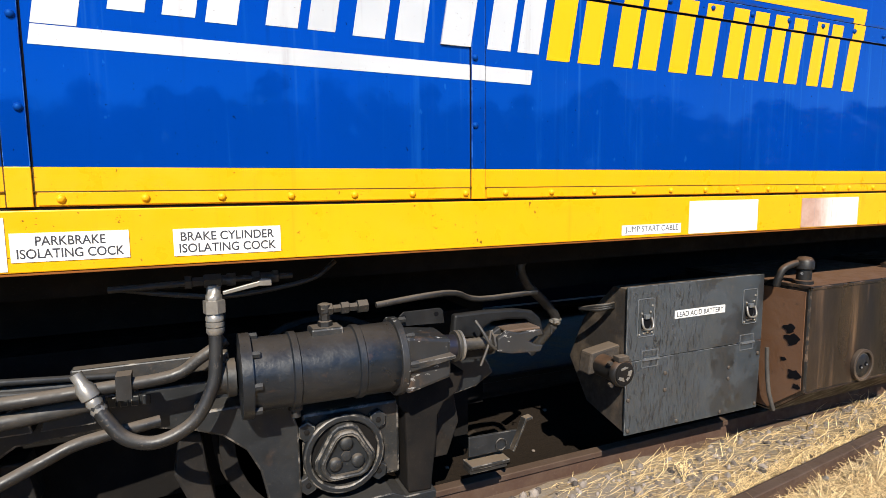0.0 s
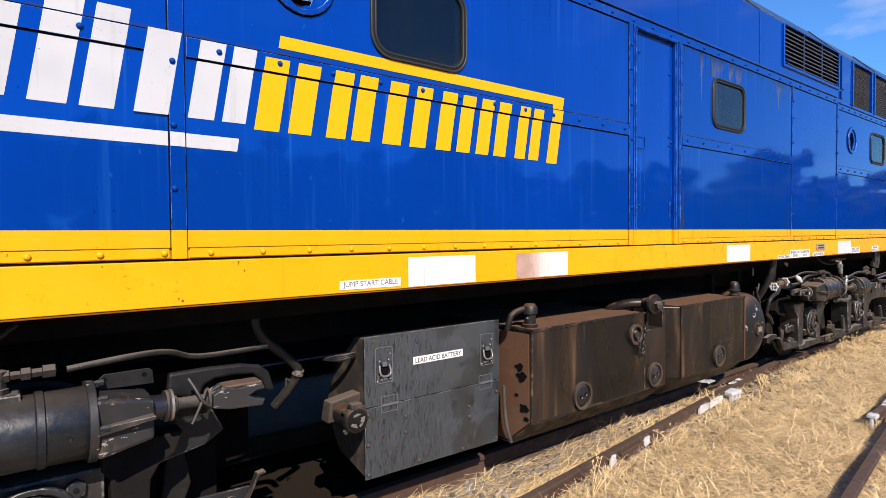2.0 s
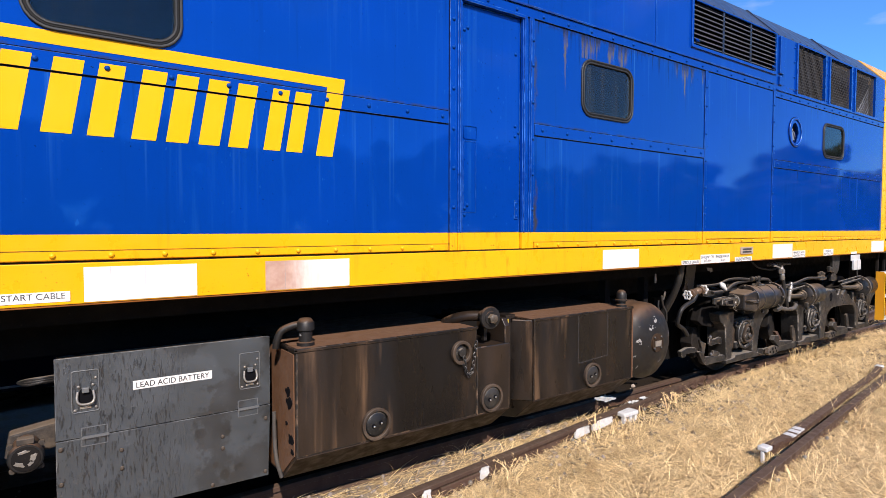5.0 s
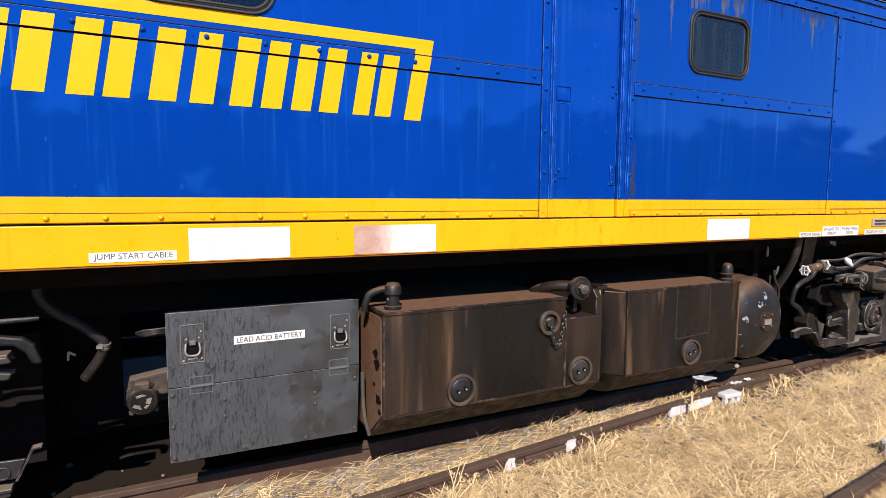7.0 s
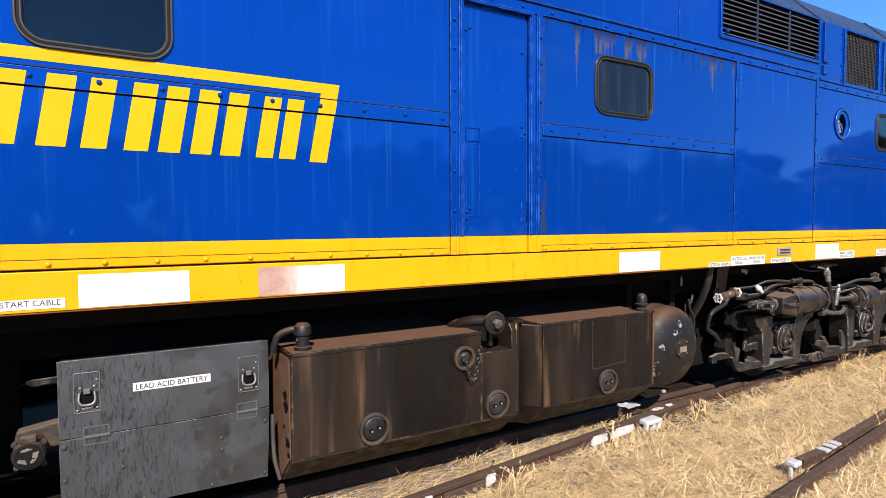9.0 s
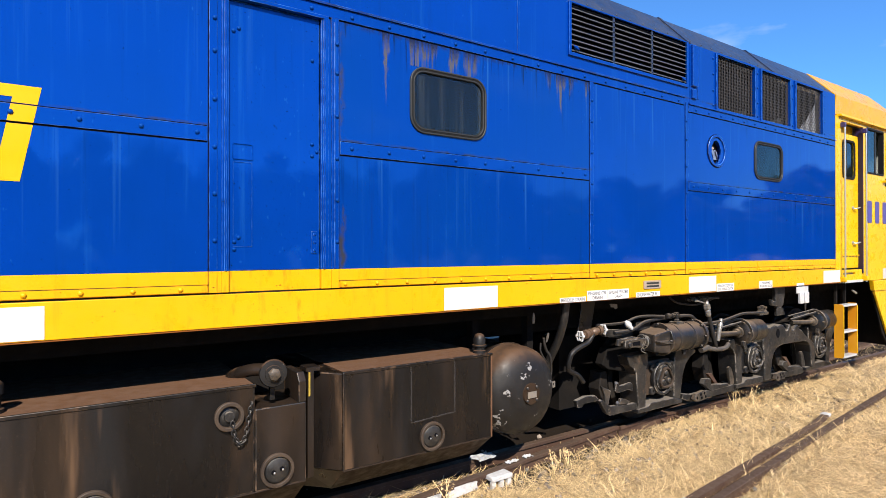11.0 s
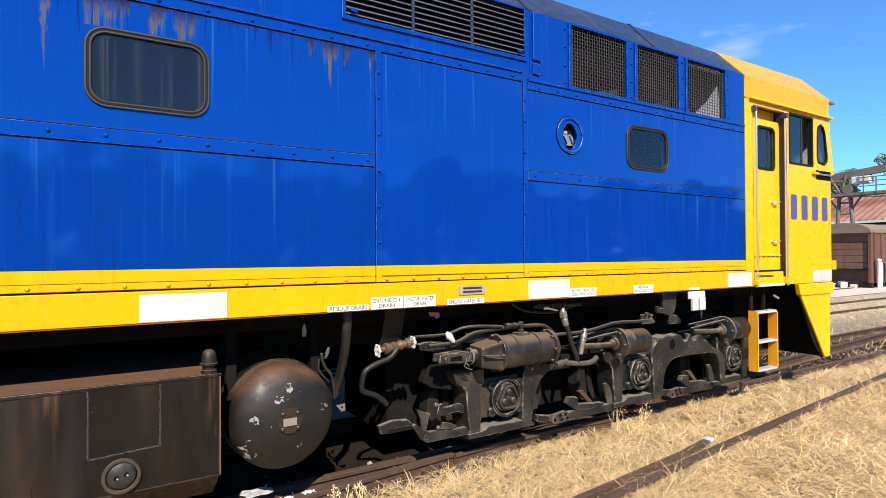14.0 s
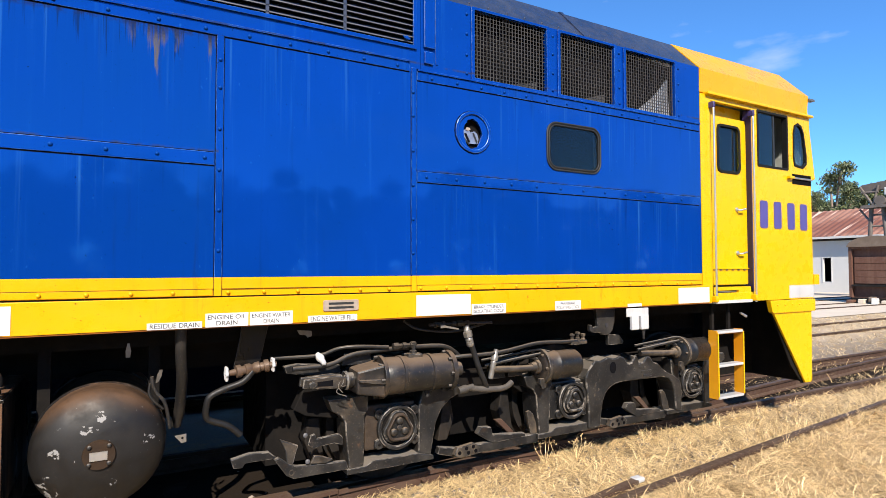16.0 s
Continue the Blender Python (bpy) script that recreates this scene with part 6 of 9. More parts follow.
# breather cap on the first tank
bm = bmesh.new()
lathe(bm, (5.04, 0.10, 1.13), (5.02, -0.05, 1.13), [(0, 0.045), (0.05, 0.055), (0.085, 0.055), (0.087, 0.082), (0.105, 0.086), (0.118, 0.080), (0.120, 0.052), (0.126, 0.050), (0.128, 0.0)], 24)
br = part("breather_cap", bm, M_RES, tank, "black flanged breather cap")
bm = bmesh.new()
tube(bm, [(4.86, 0.34, 1.06), (4.90, 0.27, 1.10), (4.96, 0.19, 1.125), (5.03, 0.12, 1.13)], 0.04, 10)
part("pipe", bm, M_TANK, br)
bm = bmesh.new()
lathe(bm, (5.024, -0.025, 1.13), (5.005, -0.17, 1.13), [(0, 0.036), (0.035, 0.036), (0.04, 0.028)], 6)
part("hex_boss", bm, M_BOGIE_DUSTY, br)
bm = bmesh.new()
box(bm, 5.03, 5.06, 0.07, 0.10, 0.95, 1.08)
part("stay", bm, M_RES, br)
# elbow pipe from battery box to tank
bm = bmesh.new()
tube(bm, [(3.50, 0.20, 1.06), (3.505, 0.19, 1.11), (3.53, 0.18, 1.165), (3.60, 0.16, 1.195), (3.66, 0.15, 1.195)], 0.022, 8)
ep = part("vent_pipe", bm, M_RES, loco, "black vent pipe with elbow on the tank")
bm = bmesh.new()
lathe(bm, (3.665, 0.14, 1.06), (3.665, 0.14, 2), [(0, 0.055), (0.03, 0.055), (0.035, 0.042), (0.10, 0.042), (0.105, 0.055), (0.15, 0.055), (0.175, 0.035), (0.18, 0.0)], 14)
part("elbow", bm, M_RES, ep)
bm = bmesh.new()
lathe(bm, (6.695, 0.10, 1.06), (6.695, 0.10, 2), [(0, 0.05), (0.03, 0.05), (0.034, 0.040), (0.06, 0.040), (0.063, 0.056), (0.075, 0.056), (0.078, 0.048), (0.12, 0.048), (0.15, 0.036), (0.163, 0.018), (0.165, 0.0)], 16)
part("tank_vent", bm, M_RES, tank2, "black domed tank vent")
bm = bmesh.new()
tube(bm, [(3.497, 0.235, 0.66), (3.495, 0.225, 0.52), (3.500, 0.21, 0.38), (3.525, 0.19, 0.26)], 0.013, 6)
part("drain_hose", bm, M_FLAKED, loco, "thin grey drain hose")

# ---- air reservoir ----
bm = bmesh.new()
RX, RZ, RR = 7.225, 0.675, 0.380
lathe(bm, (RX, 1.35, RZ), (RX, 0, RZ), [(0, RR), (1.09, RR), (1.13, RR * 0.985), (1.17, RR * 0.93), (1.205, RR * 0.82), (1.235, RR * 0.66), (1.255, RR * 0.48), (1.268, RR * 0.28), (1.272, 0.0)], 40)
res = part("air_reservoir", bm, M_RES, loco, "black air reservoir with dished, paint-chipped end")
bm = bmesh.new()
lathe(bm, (RX, 0.13, RZ), (RX, 0, RZ), [(0, 0.105), (0.035, 0.105), (0.05, 0.09), (0.065, 0.088), (0.066, 0)], 24)
hub = part("end_flange", bm, M_SLOPE, res, "bolted round flange")
bolts([(RX + 0.075 * math.cos(a * 1.57 + 0.78), 0.065, RZ + 0.075 * math.sin(a * 1.57 + 0.78)) for a in range(4)], M_BOGIE, hub, 0.014, 0.012)
bm = bmesh.new()
box(bm, RX - 0.05, RX + 0.045, 0.056, 0.063, RZ - 0.03, RZ + 0.022)
part("data_plate", bm, M_STEEL, hub, "small pale metal data plate", smooth=False)
for y in (0.40, 0.95):
    bm = bmesh.new()
    band(bm, circle(RX, RZ, RR + 0.012, 32), circle(RX, RZ, RR - 0.002, 32), y, y + 0.05)
    part("strap", bm, M_TANK, res, "rusty mounting strap")
for x0, x1 in ((6.87, 6.94), (7.50, 7.57)):
    bm = bmesh.new()
    box(bm, x0, x1, 0.42, 0.50, RZ + 0.15, 1.32)
    part("hanger", bm, M_BLACK, res, smooth=False)

# loose bracket tab and hanging tag beside the reservoir
bm = bmesh.new()
prism(bm, [(7.66, 0.67), (7.735, 0.675), (7.735, 0.62), (7.705, 0.615)], 0.30, 0.306)
bt = part("bracket_tab", bm, M_FITTING, res, "small pale bracket tab", smooth=False)
bm = bmesh.new()
cyl(bm, (7.71, 0.297, 0.65), (7.71, 0.3, 0.65), 0.008, 8)
part("tab_hole", bm, M_INSIDE, bt)
bm = bmesh.new()
prism(bm, [(7.36, 1.24), (7.385, 1.24), (7.39, 1.28), (7.38, 1.33), (7.368, 1.33), (7.358, 1.28)], 0.20, 0.206)
part("hanging_tag", bm, M_FITTING, loco, "pale hanging tag", smooth=False)
# pipes between reservoir and bogie
bm = bmesh.new()
tube(bm, [(7.675, 0.40, 0.72), (7.695, 0.34, 0.86), (7.695, 0.225, 1.06), (7.68, 0.14, 1.25), (7.675, 0.11, 1.42)], 0.036, 12)
part("drain_pipe", bm, M_HOSE, loco, "thick dull grey drain pipe")
bm = bmesh.new()
tube(bm, [(7.512, 0.22, 1.10), (7.522, 0.22, 1.04), (7.545, 0.22, 0.985), (7.588, 0.22, 0.93), (7.612, 0.23, 0.84), (7.628, 0.25, 0.74)], 0.012, 6)
tube(bm, [(7.505, 0.25, 1.05), (7.500, 0.25, 0.985), (7.53, 0.25, 0.93), (7.585, 0.26, 0.87)], 0.009, 6)
ap = part("air_pipe", bm, M_HOSE, loco, "thin bent air pipes hugging the reservoir")
bm = bmesh.new()
prism(bm, [(7.535, 1.055), (7.553, 1.062), (7.572, 1.10), (7.578, 1.14), (7.560, 1.142), (7.545, 1.11)], 0.215, 0.222)
part("drain_lever", bm, M_FLAKED, ap, "short pale lever", 0.002, False)
bm = bmesh.new()
prism(bm, [(8.10, 1.42), (8.29, 1.42), (8.22, 1.10), (8.04, 1.10)], 0.30, 0.32)
part("splash_plate", bm, M_TANK, loco, "brown-black hanging splash plate", 0.003, False)
bm = bmesh.new()
prism(bm, [(8.50, 1.345), (8.61, 1.335), (8.615, 1.295), (8.58, 1.285), (8.565, 1.305), (8.52, 1.31)], 0.30, 0.306)
part("hanging_tag", bm, M_FITTING, loco, "pale bent hanging tag", smooth=False)
for x, dx in ((7.98, -1), (8.30, 1)):
    bm = bmesh.new()
    lathe(bm, (8.16, 0.24, 1.095), (x, 0.22, 1.095 + 0.02 * dx), [(0.0, 0.030), (0.02, 0.042), (0.05, 0.042), (0.055, 0.032), (0.08, 0.032), (0.083, 0.046), (0.115, 0.046), (0.12, 0.024), (0.17, 0.02)], 8)
    vl = part("drain_valve", bm, M_BRONZE, loco, "bronze drain valve with pale handwheel")
    bm = bmesh.new()
    c = Vector((x + 0.0 * dx, 0.22, 1.095 + 0.02 * dx))
    tube(bm, [c + Vector((0.0, 0.04 * (1 + 0.16 * math.cos(6 * a)) * math.cos(a), 0.04 * (1 + 0.16 * math.cos(6 * a)) * math.sin(a))) for a in np.linspace(0, 2 * math.pi, 25)], 0.011, 6, 1)
    cyl(bm, c - Vector((0.006, 0.04, 0)), c - Vector((0.006, -0.04, 0)), 0.006, 6)
    cyl(bm, c - Vector((0.006, 0, 0.04)), c - Vector((0.006, 0, -0.04)), 0.006, 6)
    part("handwheel", bm, M_CHIP, vl, "chipped white handwheel")
bm = bmesh.new()
tube(bm, [(8.16, 0.22, 1.08), (8.09, 0.22, 1.01), (7.966, 0.22, 0.971), (7.88, 0.22, 0.932), (7.856, 0.23, 0.882), (7.853, 0.25, 0.79), (7.89, 0.26, 0.75), (8.00, 0.27, 0.70), (8.09, 0.28, 0.62)], 0.023, 8)
part("drain_pipe", bm, M_HOSE_BLACK, loco, "dull grey drain pipe bending down")
bm = bmesh.new()
lathe(bm, (8.64, 0.20, 1.15), (8.68, 0.16, 1.08), [(-0.03, 0.014), (0.0, 0.03), (0.02, 0.034), (0.04, 0.024), (0.07, 0.02), (0.085, 0.0)], 8)
part("fill_cap", bm, M_WHITE, loco, "white filling cap")
bm = bmesh.new()
box(bm, 11.67, 11.98, -0.035, -0.018, 1.33, 1.415)
scv = part("switch_cover", bm, M_WHITE, loco, "white hanging cover plate with two tabs", 0.006)
for x0, x1 in ((11.72, 11.825), (11.855, 11.96)):
    bm = bmesh.new()
    box(bm, x0, x1, -0.055, -0.02, 1.20, 1.345)
    part("tab", bm, M_WHITE, scv, "", 0.008)
bm = bmesh.new()
prism(bm, [(11.885, 1.21), (11.935, 1.21), (11.92, 1.10), (11.905, 1.10)], -0.03, -0.02)
part("tail", bm, M_BOGIE, scv, smooth=False)
bm = bmesh.new()
prism(bm, [(11.39, 1.43), (11.65, 1.43), (11.64, 1.28), (11.61, 1.19), (11.56, 1.15), (11.48, 1.155), (11.44, 1.18), (11.36, 1.18), (11.31, 1.20), (11.305, 1.26), (11.335, 1.26), (11.35, 1.23), (11.41, 1.24)], 0.10, 0.14)
lbk = part("lifting_bracket", bm, M_BOGIE, loco, "cast grey lifting bracket", 0.006, False)
bm = bmesh.new()
cyl(bm, (11.53, 0.096, 1.25), (11.53, 0.11, 1.25), 0.022, 12)
part("bolt_hole", bm, M_INK, lbk)
bm = bmesh.new()
prism(bm, [(11.65, 1.14), (11.81, 1.13), (11.87, 1.06), (11.86, 1.03), (11.65, 1.03)], 0.20, 0.24)
part("stop_block", bm, M_BOGIE, loco, "grey stop block", 0.008, False)


# ---- bogies ----
def bogie(front):
    """Three-axle bogie. Drawn for the leading one; the trailing one is its mirror image."""
    def X(x):
        return x if front else 10.12 - x

    def P(*pts):
        return [(X(p[0]), *p[1:]) for p in pts]

    def mbox(bm, x0, x1, *r):
        a, b = sorted((X(x0), X(x1)))
        box(bm, a, b, *r)
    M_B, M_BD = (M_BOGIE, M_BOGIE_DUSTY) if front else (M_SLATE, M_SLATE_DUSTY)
    axles = (9.33, 11.23, 13.04)
    bm = bmesh.new()
    yf, yb = 0.33, 0.45
    top = [(8.40, 0.86), (8.75, 0.90), (10.0, 0.86), (12.3, 0.92), (13.5, 0.86)]
    # spine with arches between the axle openings
    out = [(8.50, 0.72), (8.58, 0.88), (13.55, 0.88), (13.62, 0.62), (13.45, 0.62), (13.25, 0.74)]
    out += [(12.83, 0.74), (12.62, 0.60)]
    out += [(12.50, 0.66), (12.40, 0.72), (12.05, 0.76), (11.75, 0.72), (11.62, 0.58)]
    out += [(11.50, 0.66), (11.42, 0.74), (11.04, 0.74), (10.88, 0.60)]
    out += [(10.70, 0.62), (10.55, 0.72), (10.2, 0.74), (9.9, 0.66), (9.72, 0.58), (9.52, 0.72), (9.13, 0.72), (8.98, 0.60), (8.80, 0.62), (8.60, 0.66)]
    prism(bm, P(*out), yf + 0.07, yb + 0.05)
    # the leading spine is near-black: shade under the cylinders put into its colour
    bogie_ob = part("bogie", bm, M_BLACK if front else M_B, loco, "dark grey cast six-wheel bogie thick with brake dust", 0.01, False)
    for ax in axles:
        # pedestal legs and tie bar
        leg_l = [(-0.60, 0.80), (-0.56, 0.70), (-0.49, 0.66), (-0.455, 0.60), (-0.445, 0.45), (-0.425, 0.30), (-0.42, 0.235), (-0.30, 0.245), (-0.29, 0.64), (-0.26, 0.68), (-0.26, 0.80)]
        leg_r = [(0.24, 0.80), (0.195, 0.66), (0.19, 0.25), (0.31, 0.235), (0.335, 0.38), (0.36, 0.50), (0.41, 0.60), (0.50, 0.68), (0.60, 0.72), (0.60, 0.80)]
        if ax > 13:
            leg_l = [(-0.36, 0.80), (-0.33, 0.50), (-0.31, 0.22), (-0.22, 0.22), (-0.22, 0.80)]
        for leg in (leg_l,) if 11 < ax < 12 else (leg_l, leg_r):
            bm = bmesh.new()
            prism(bm, P(*[(ax + u, v) for u, v in leg]), yf - 0.06, yb + 0.05)
            # one trailing leg is near-black, with the shade on it put into the colour
            part("pedestal_leg", bm, (M_BD if front else M_BLACK) if ax < 10 and leg is leg_l else M_B, bogie_ob, "", 0.010, False)
        bm = bmesh.new()
        prism(bm, P((ax - 0.44, 0.195), (ax + 0.33, 0.195), (ax + 0.33, 0.228), (ax + 0.19, 0.265), (ax - 0.22, 0.272), (ax - 0.29, 0.238), (ax - 0.44, 0.238)), yf - 0.07, yb + 0.02)
        part("tie_bar", bm, M_B, bogie_ob, "", 0.005, False)
        # axle box with round cover and triangular plate
        bm = bmesh.new()
        mbox(bm, ax - 0.275, ax + 0.175, yf - 0.02, yb + 0.1, 0.34, 0.70)
        abx = part("axle_box", bm, (M_CAPRING if front else M_BD) if ax < 10 else M_B, bogie_ob, "", 0.015, False)
        bm = bmesh.new()
        x = X(ax)
        band(bm, circle(x, 0.508, 0.182, 28), circle(x, 0.508, 0.150, 28), yf - 0.075, yf - 0.03)
        part("cover_ring", bm, M_B, abx, "", 0.008)
        bm = bmesh.new()
        lathe(bm, (x, yf - 0.04, 0.508), (x, 0, 0.508), [(0, 0.155), (0.012, 0.155), (0.014, 0.0)], 24)
        part("recess_disc", bm, M_BLACK, abx)

        def triangle(rad):
            pts = []
            for k in range(3):
                a = math.pi / 2 + k * 2 * math.pi / 3
                for da in (-0.48, -0.24, 0.0, 0.24, 0.48):
                    pts.append((x + rad * math.cos(a + da) * (1 - 0.06 * (abs(da) > 0.4)), 0.508 + rad * math.sin(a + da) * (1 - 0.06 * (abs(da) > 0.4))))
            return pts
        bm = bmesh.new()
        prism(bm, triangle(0.142), yf - 0.085, yf - 0.045)
        part("cover_body", bm, M_B, abx, "", 0.010, False)
        bm = bmesh.new()
        band(bm, triangle(0.122), triangle(0.098), yf - 0.115, yf - 0.08)
        part("triangle_cover", bm, (M_CAPRING if front else M_BD) if ax < 10 else M_B, abx, "raised triangular cover", 0.009, False)
        for a in (math.pi / 2, math.pi * 7 / 6, math.pi * 11 / 6):
            bm = bmesh.new()
            lathe(bm, (x + 0.058 * math.cos(a), yf - 0.082, 0.508 + 0.058 * math.sin(a)), (x + 0.058 * math.cos(a), 0, 0.508 + 0.058 * math.sin(a)), [(0, 0.030), (0.018, 0.030), (0.026, 0.022), (0.027, 0)], 14)
            part("boss", bm, M_BD if ax < 10 else M_B, abx)
        bm = bmesh.new()
        lathe(bm, (x, yf - 0.082, 0.508), (x, 0, 0.508), [(0, 0.024), (0.014, 0.024), (0.016, 0.016), (0.017, 0)], 6)
        part("centre_plug", bm, M_BD, abx)
        for a in (0.72, 2.42, 3.86, 5.56):
            ex, ez = x + 0.215 * math.cos(a), 0.508 + 0.185 * math.sin(a)
            bm = bmesh.new()
            prism(bm, [(ex + 0.042 * math.cos(q + 0.4), ez + 0.046 * math.sin(q + 0.4)) for q in np.linspace(0, 2 * math.pi, 7)[:-1]], yf - 0.052, yf - 0.015)
            part("ear", bm, M_B, abx, "", 0.006, False)
            bolts([(ex, yf - 0.052, ez)], M_BLACK, abx, 0.013, 0.006)
        # wheels
        for y, s in ((RN, 1), (RF, -1)):
            bm = bmesh.new()
            lathe(bm, (x, y - 0.07 * s, 0.508), (x, y + s, 0.508), [(-0.0, 0.44), (0.0, 0.508), (0.11, 0.512), (0.115, 0.535), (0.14, 0.535), (0.14, 0.44), (0.10, 0.42), (0.09, 0.20), (0.12, 0.16), (0.12, 0.1)], 40)
            lathe(bm, (x, y - 0.07 * s, 0.508), (x, y + s, 0.508), [(-0.0, 0.44), (0.03, 0.42), (0.04, 0.2), (-0.02, 0.15), (-0.02, 0.0)], 40)
            part("wheel", bm, M_WHEEL, bogie_ob, "rust-dusted steel wheel")
        bm = bmesh.new()
        cyl(bm, (x, 0.5, 0.508), (x, 2.3, 0.508), 0.09, 14)
        part("axle", bm, M_WHEEL, bogie_ob)
    # brake shoes, hangers and pull rods between the axles
    for ax, s in ((9.33, 1), (9.33, -1), (11.23, 1), (11.23, -1), (13.04, -1), (13.04, 1)):
        bm = bmesh.new()
        cx = ax + s * 0.60
        prism(bm, P((cx - s * 0.02, 0.60), (cx + s * 0.07, 0.60), (cx + s * 0.10, 0.42), (cx + s * 0.03, 0.24), (cx - s * 0.07, 0.24), (cx - s * 0.04, 0.42)), 0.55, 0.70)
        part("brake_shoe", bm, M_WHEEL, bogie_ob, "worn rusty brake shoe", 0.01, False)
    for x0, x1 in ((9.72, 10.85), (11.62, 12.65)):
        bm = bmesh.new()
        prism(bm, P((x0, 0.215), (x0 + 0.18, 0.16), (x1 - 0.05, 0.155), (x1, 0.20), (x1 - 0.06, 0.235), (x0 + 0.2, 0.235), (x0 + 0.02, 0.27)), yf - 0.03, yf + 0.03)
        part("brake_pull_bar", bm, M_B, bogie_ob, "", 0.006, False)
    for x0 in (9.85, 11.68):
        bm = bmesh.new()
        prism(bm, P((x0, 0.20), (x0 + 0.06, 0.17), (x0 + 0.24, 0.18), (x0 + 0.26, 0.24), (x0 + 0.20, 0.28), (x0 + 0.03, 0.26)), yf - 0.10, yf - 0.05)
        sl = part("slack_link", bm, M_BD, bogie_ob, "perforated adjusting link", 0.005, False)
        for dx, dz in ((0.05, 0.215), (0.12, 0.245), (0.14, 0.205), (0.19, 0.25), (0.215, 0.21)):
            bm = bmesh.new()
            cyl(bm, (X(x0 + dx), yf - 0.102, dz), (X(x0 + dx), yf - 0.098, dz), 0.017, 10)
            part("link_hole", bm, M_INSIDE, sl)
    # brake beams, shoes' ends and shelves seen between the legs
    for dx in (0.0, 1.86):
        bm = bmesh.new()
        prism(bm, P((10.12 + dx, 0.33), (10.16 + dx, 0.385), (10.27 + dx, 0.375), (10.29 + dx, 0.30), (10.66 + dx, 0.265), (10.66 + dx, 0.235), (10.29 + dx, 0.225)), yf - 0.04, yf + 0.02)
        part("beam_foot", bm, M_B, bogie_ob, "", 0.006, False)
        bm = bmesh.new()
        prism(bm, P((10.69 + dx, 0.45), (10.73 + dx, 0.46), (10.77 + dx, 0.42), (10.815 + dx, 0.31), (10.83 + dx, 0.235), (10.74 + dx, 0.24), (10.715 + dx, 0.32)), yf - 0.02, yf + 0.01)
        part("shoe_end", bm, M_BD, bogie_ob, "worn pale brake shoe end", 0.004, False)
        bm = bmesh.new()
        prism(bm, P((10.38 + dx, 0.40), (10.46 + dx, 0.40), (10.60 + dx, 0.26), (10.54 + dx, 0.255)), yf + 0.06, yf + 0.10)
        part("brake_lever", bm, M_RAIL, bogie_ob, "rust-tan brake lever", 0.006, False)
    if front:
        bm = bmesh.new()
        prism(bm, P((8.33, 0.40), (8.42, 0.27), (8.48, 0.235), (8.91, 0.235), (8.89, 0.30), (8.50, 0.325), (8.44, 0.35), (8.37, 0.41)), yf - 0.05, yf)
        gf = part("guard_foot", bm, M_B, bogie_ob, "", 0.006, False)
        bm = bmesh.new()
        band(bm, circle(X(8.46), 0.285, 0.022, 12), circle(X(8.46), 0.285, 0.015, 12), yf - 0.054, yf - 0.048)
        part("eye", bm, M_BD, gf)
        bm = bmesh.new()
        prism(bm, P((8.375, 0.54), (8.40, 0.525), (8.515, 0.475), (8.50, 0.43), (8.475, 0.34), (8.43, 0.34), (8.42, 0.44)), yf - 0.03, yf)
        part("guard_strut", bm, M_BD, bogie_ob, "", 0.006, False)
        bm = bmesh.new()
        prism(bm, P((8.59, 0.46), (8.61, 0.53), (8.645, 0.54), (8.66, 0.50), (8.84, 0.515), (8.875, 0.48), (8.87, 0.42), (8.80, 0.445), (8.63, 0.43)), yf - 0.02, yf + 0.01)
        part("spring_clip", bm, M_B, bogie_ob, "", 0.006, False)
        bm = bmesh.new()
        prism(bm, P((8.03, 0.44), (8.16, 0.465), (8.30, 0.455), (8.36, 0.40), (8.30, 0.40), (8.13, 0.40), (8.11, 0.37), (8.05, 0.375)), yf - 0.02, yf + 0.03)
        part("guard_bar", bm, M_B, bogie_ob, "", 0.005, False)
        bm = bmesh.new()
        prism(bm, P((8.60, 0.33), (8.63, 0.385), (8.70, 0.37), (8.78, 0.335), (8.72, 0.315)), yf - 0.06, yf - 0.03)
        part("wedge", bm, M_BD, bogie_ob, "", 0.004, False)
        for x, z in ((8.56, 0.55), (8.58, 0.35)):
            bolts([(x, yf - 0.05, z)], M_SCRAP, bogie_ob, 0.019, 0.014)
    # main brake cylinder with bell and rod
    y, z = 0.17, 0.955
    bm = bmesh.new()
    xa = X(9.12)
    d = X(10.12) - xa
    lathe(bm, (xa, y, z), (xa + d, y, z), [(0.0, 0.135), (0.02, 0.15), (0.16, 0.148), (0.165, 0.155), (0.19, 0.155), (0.195, 0.147), (0.42, 0.146), (0.425, 0.155), (0.45, 0.155), (0.455, 0.146), (0.60, 0.146), (0.60, 0.168), (0.64, 0.168), (0.64, 0.12), (0.655, 0.0)], 28)
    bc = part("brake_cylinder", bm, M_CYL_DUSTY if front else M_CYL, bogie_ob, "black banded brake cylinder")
    bm = bmesh.new()
    lathe(bm, (xa, y, z), (xa - d, y, z), [(-0.02, 0.170), (0.012, 0.170), (0.014, 0.150), (0.016, 0.0)], 28)
    part("end_ring", bm, M_CYL_DUSTY if front else M_SLATE_CHIP, bc, "chipped flange ring", 0.004)
    bm = bmesh.new()
    va = [bm.verts.new((X(9.115), y + p, z + q)) for p, q in ((-0.140, -0.135), (-0.140, 0.115), (0.12, 0.125), (0.12, -0.135))]
    vb = [bm.verts.new((X(8.895), y + p, z + q)) for p, q in ((-0.105, -0.100), (-0.105, 0.075), (0.09, 0.085), (0.09, -0.100))]
    bm.faces.new(va)
    bm.faces.new(vb[::-1])
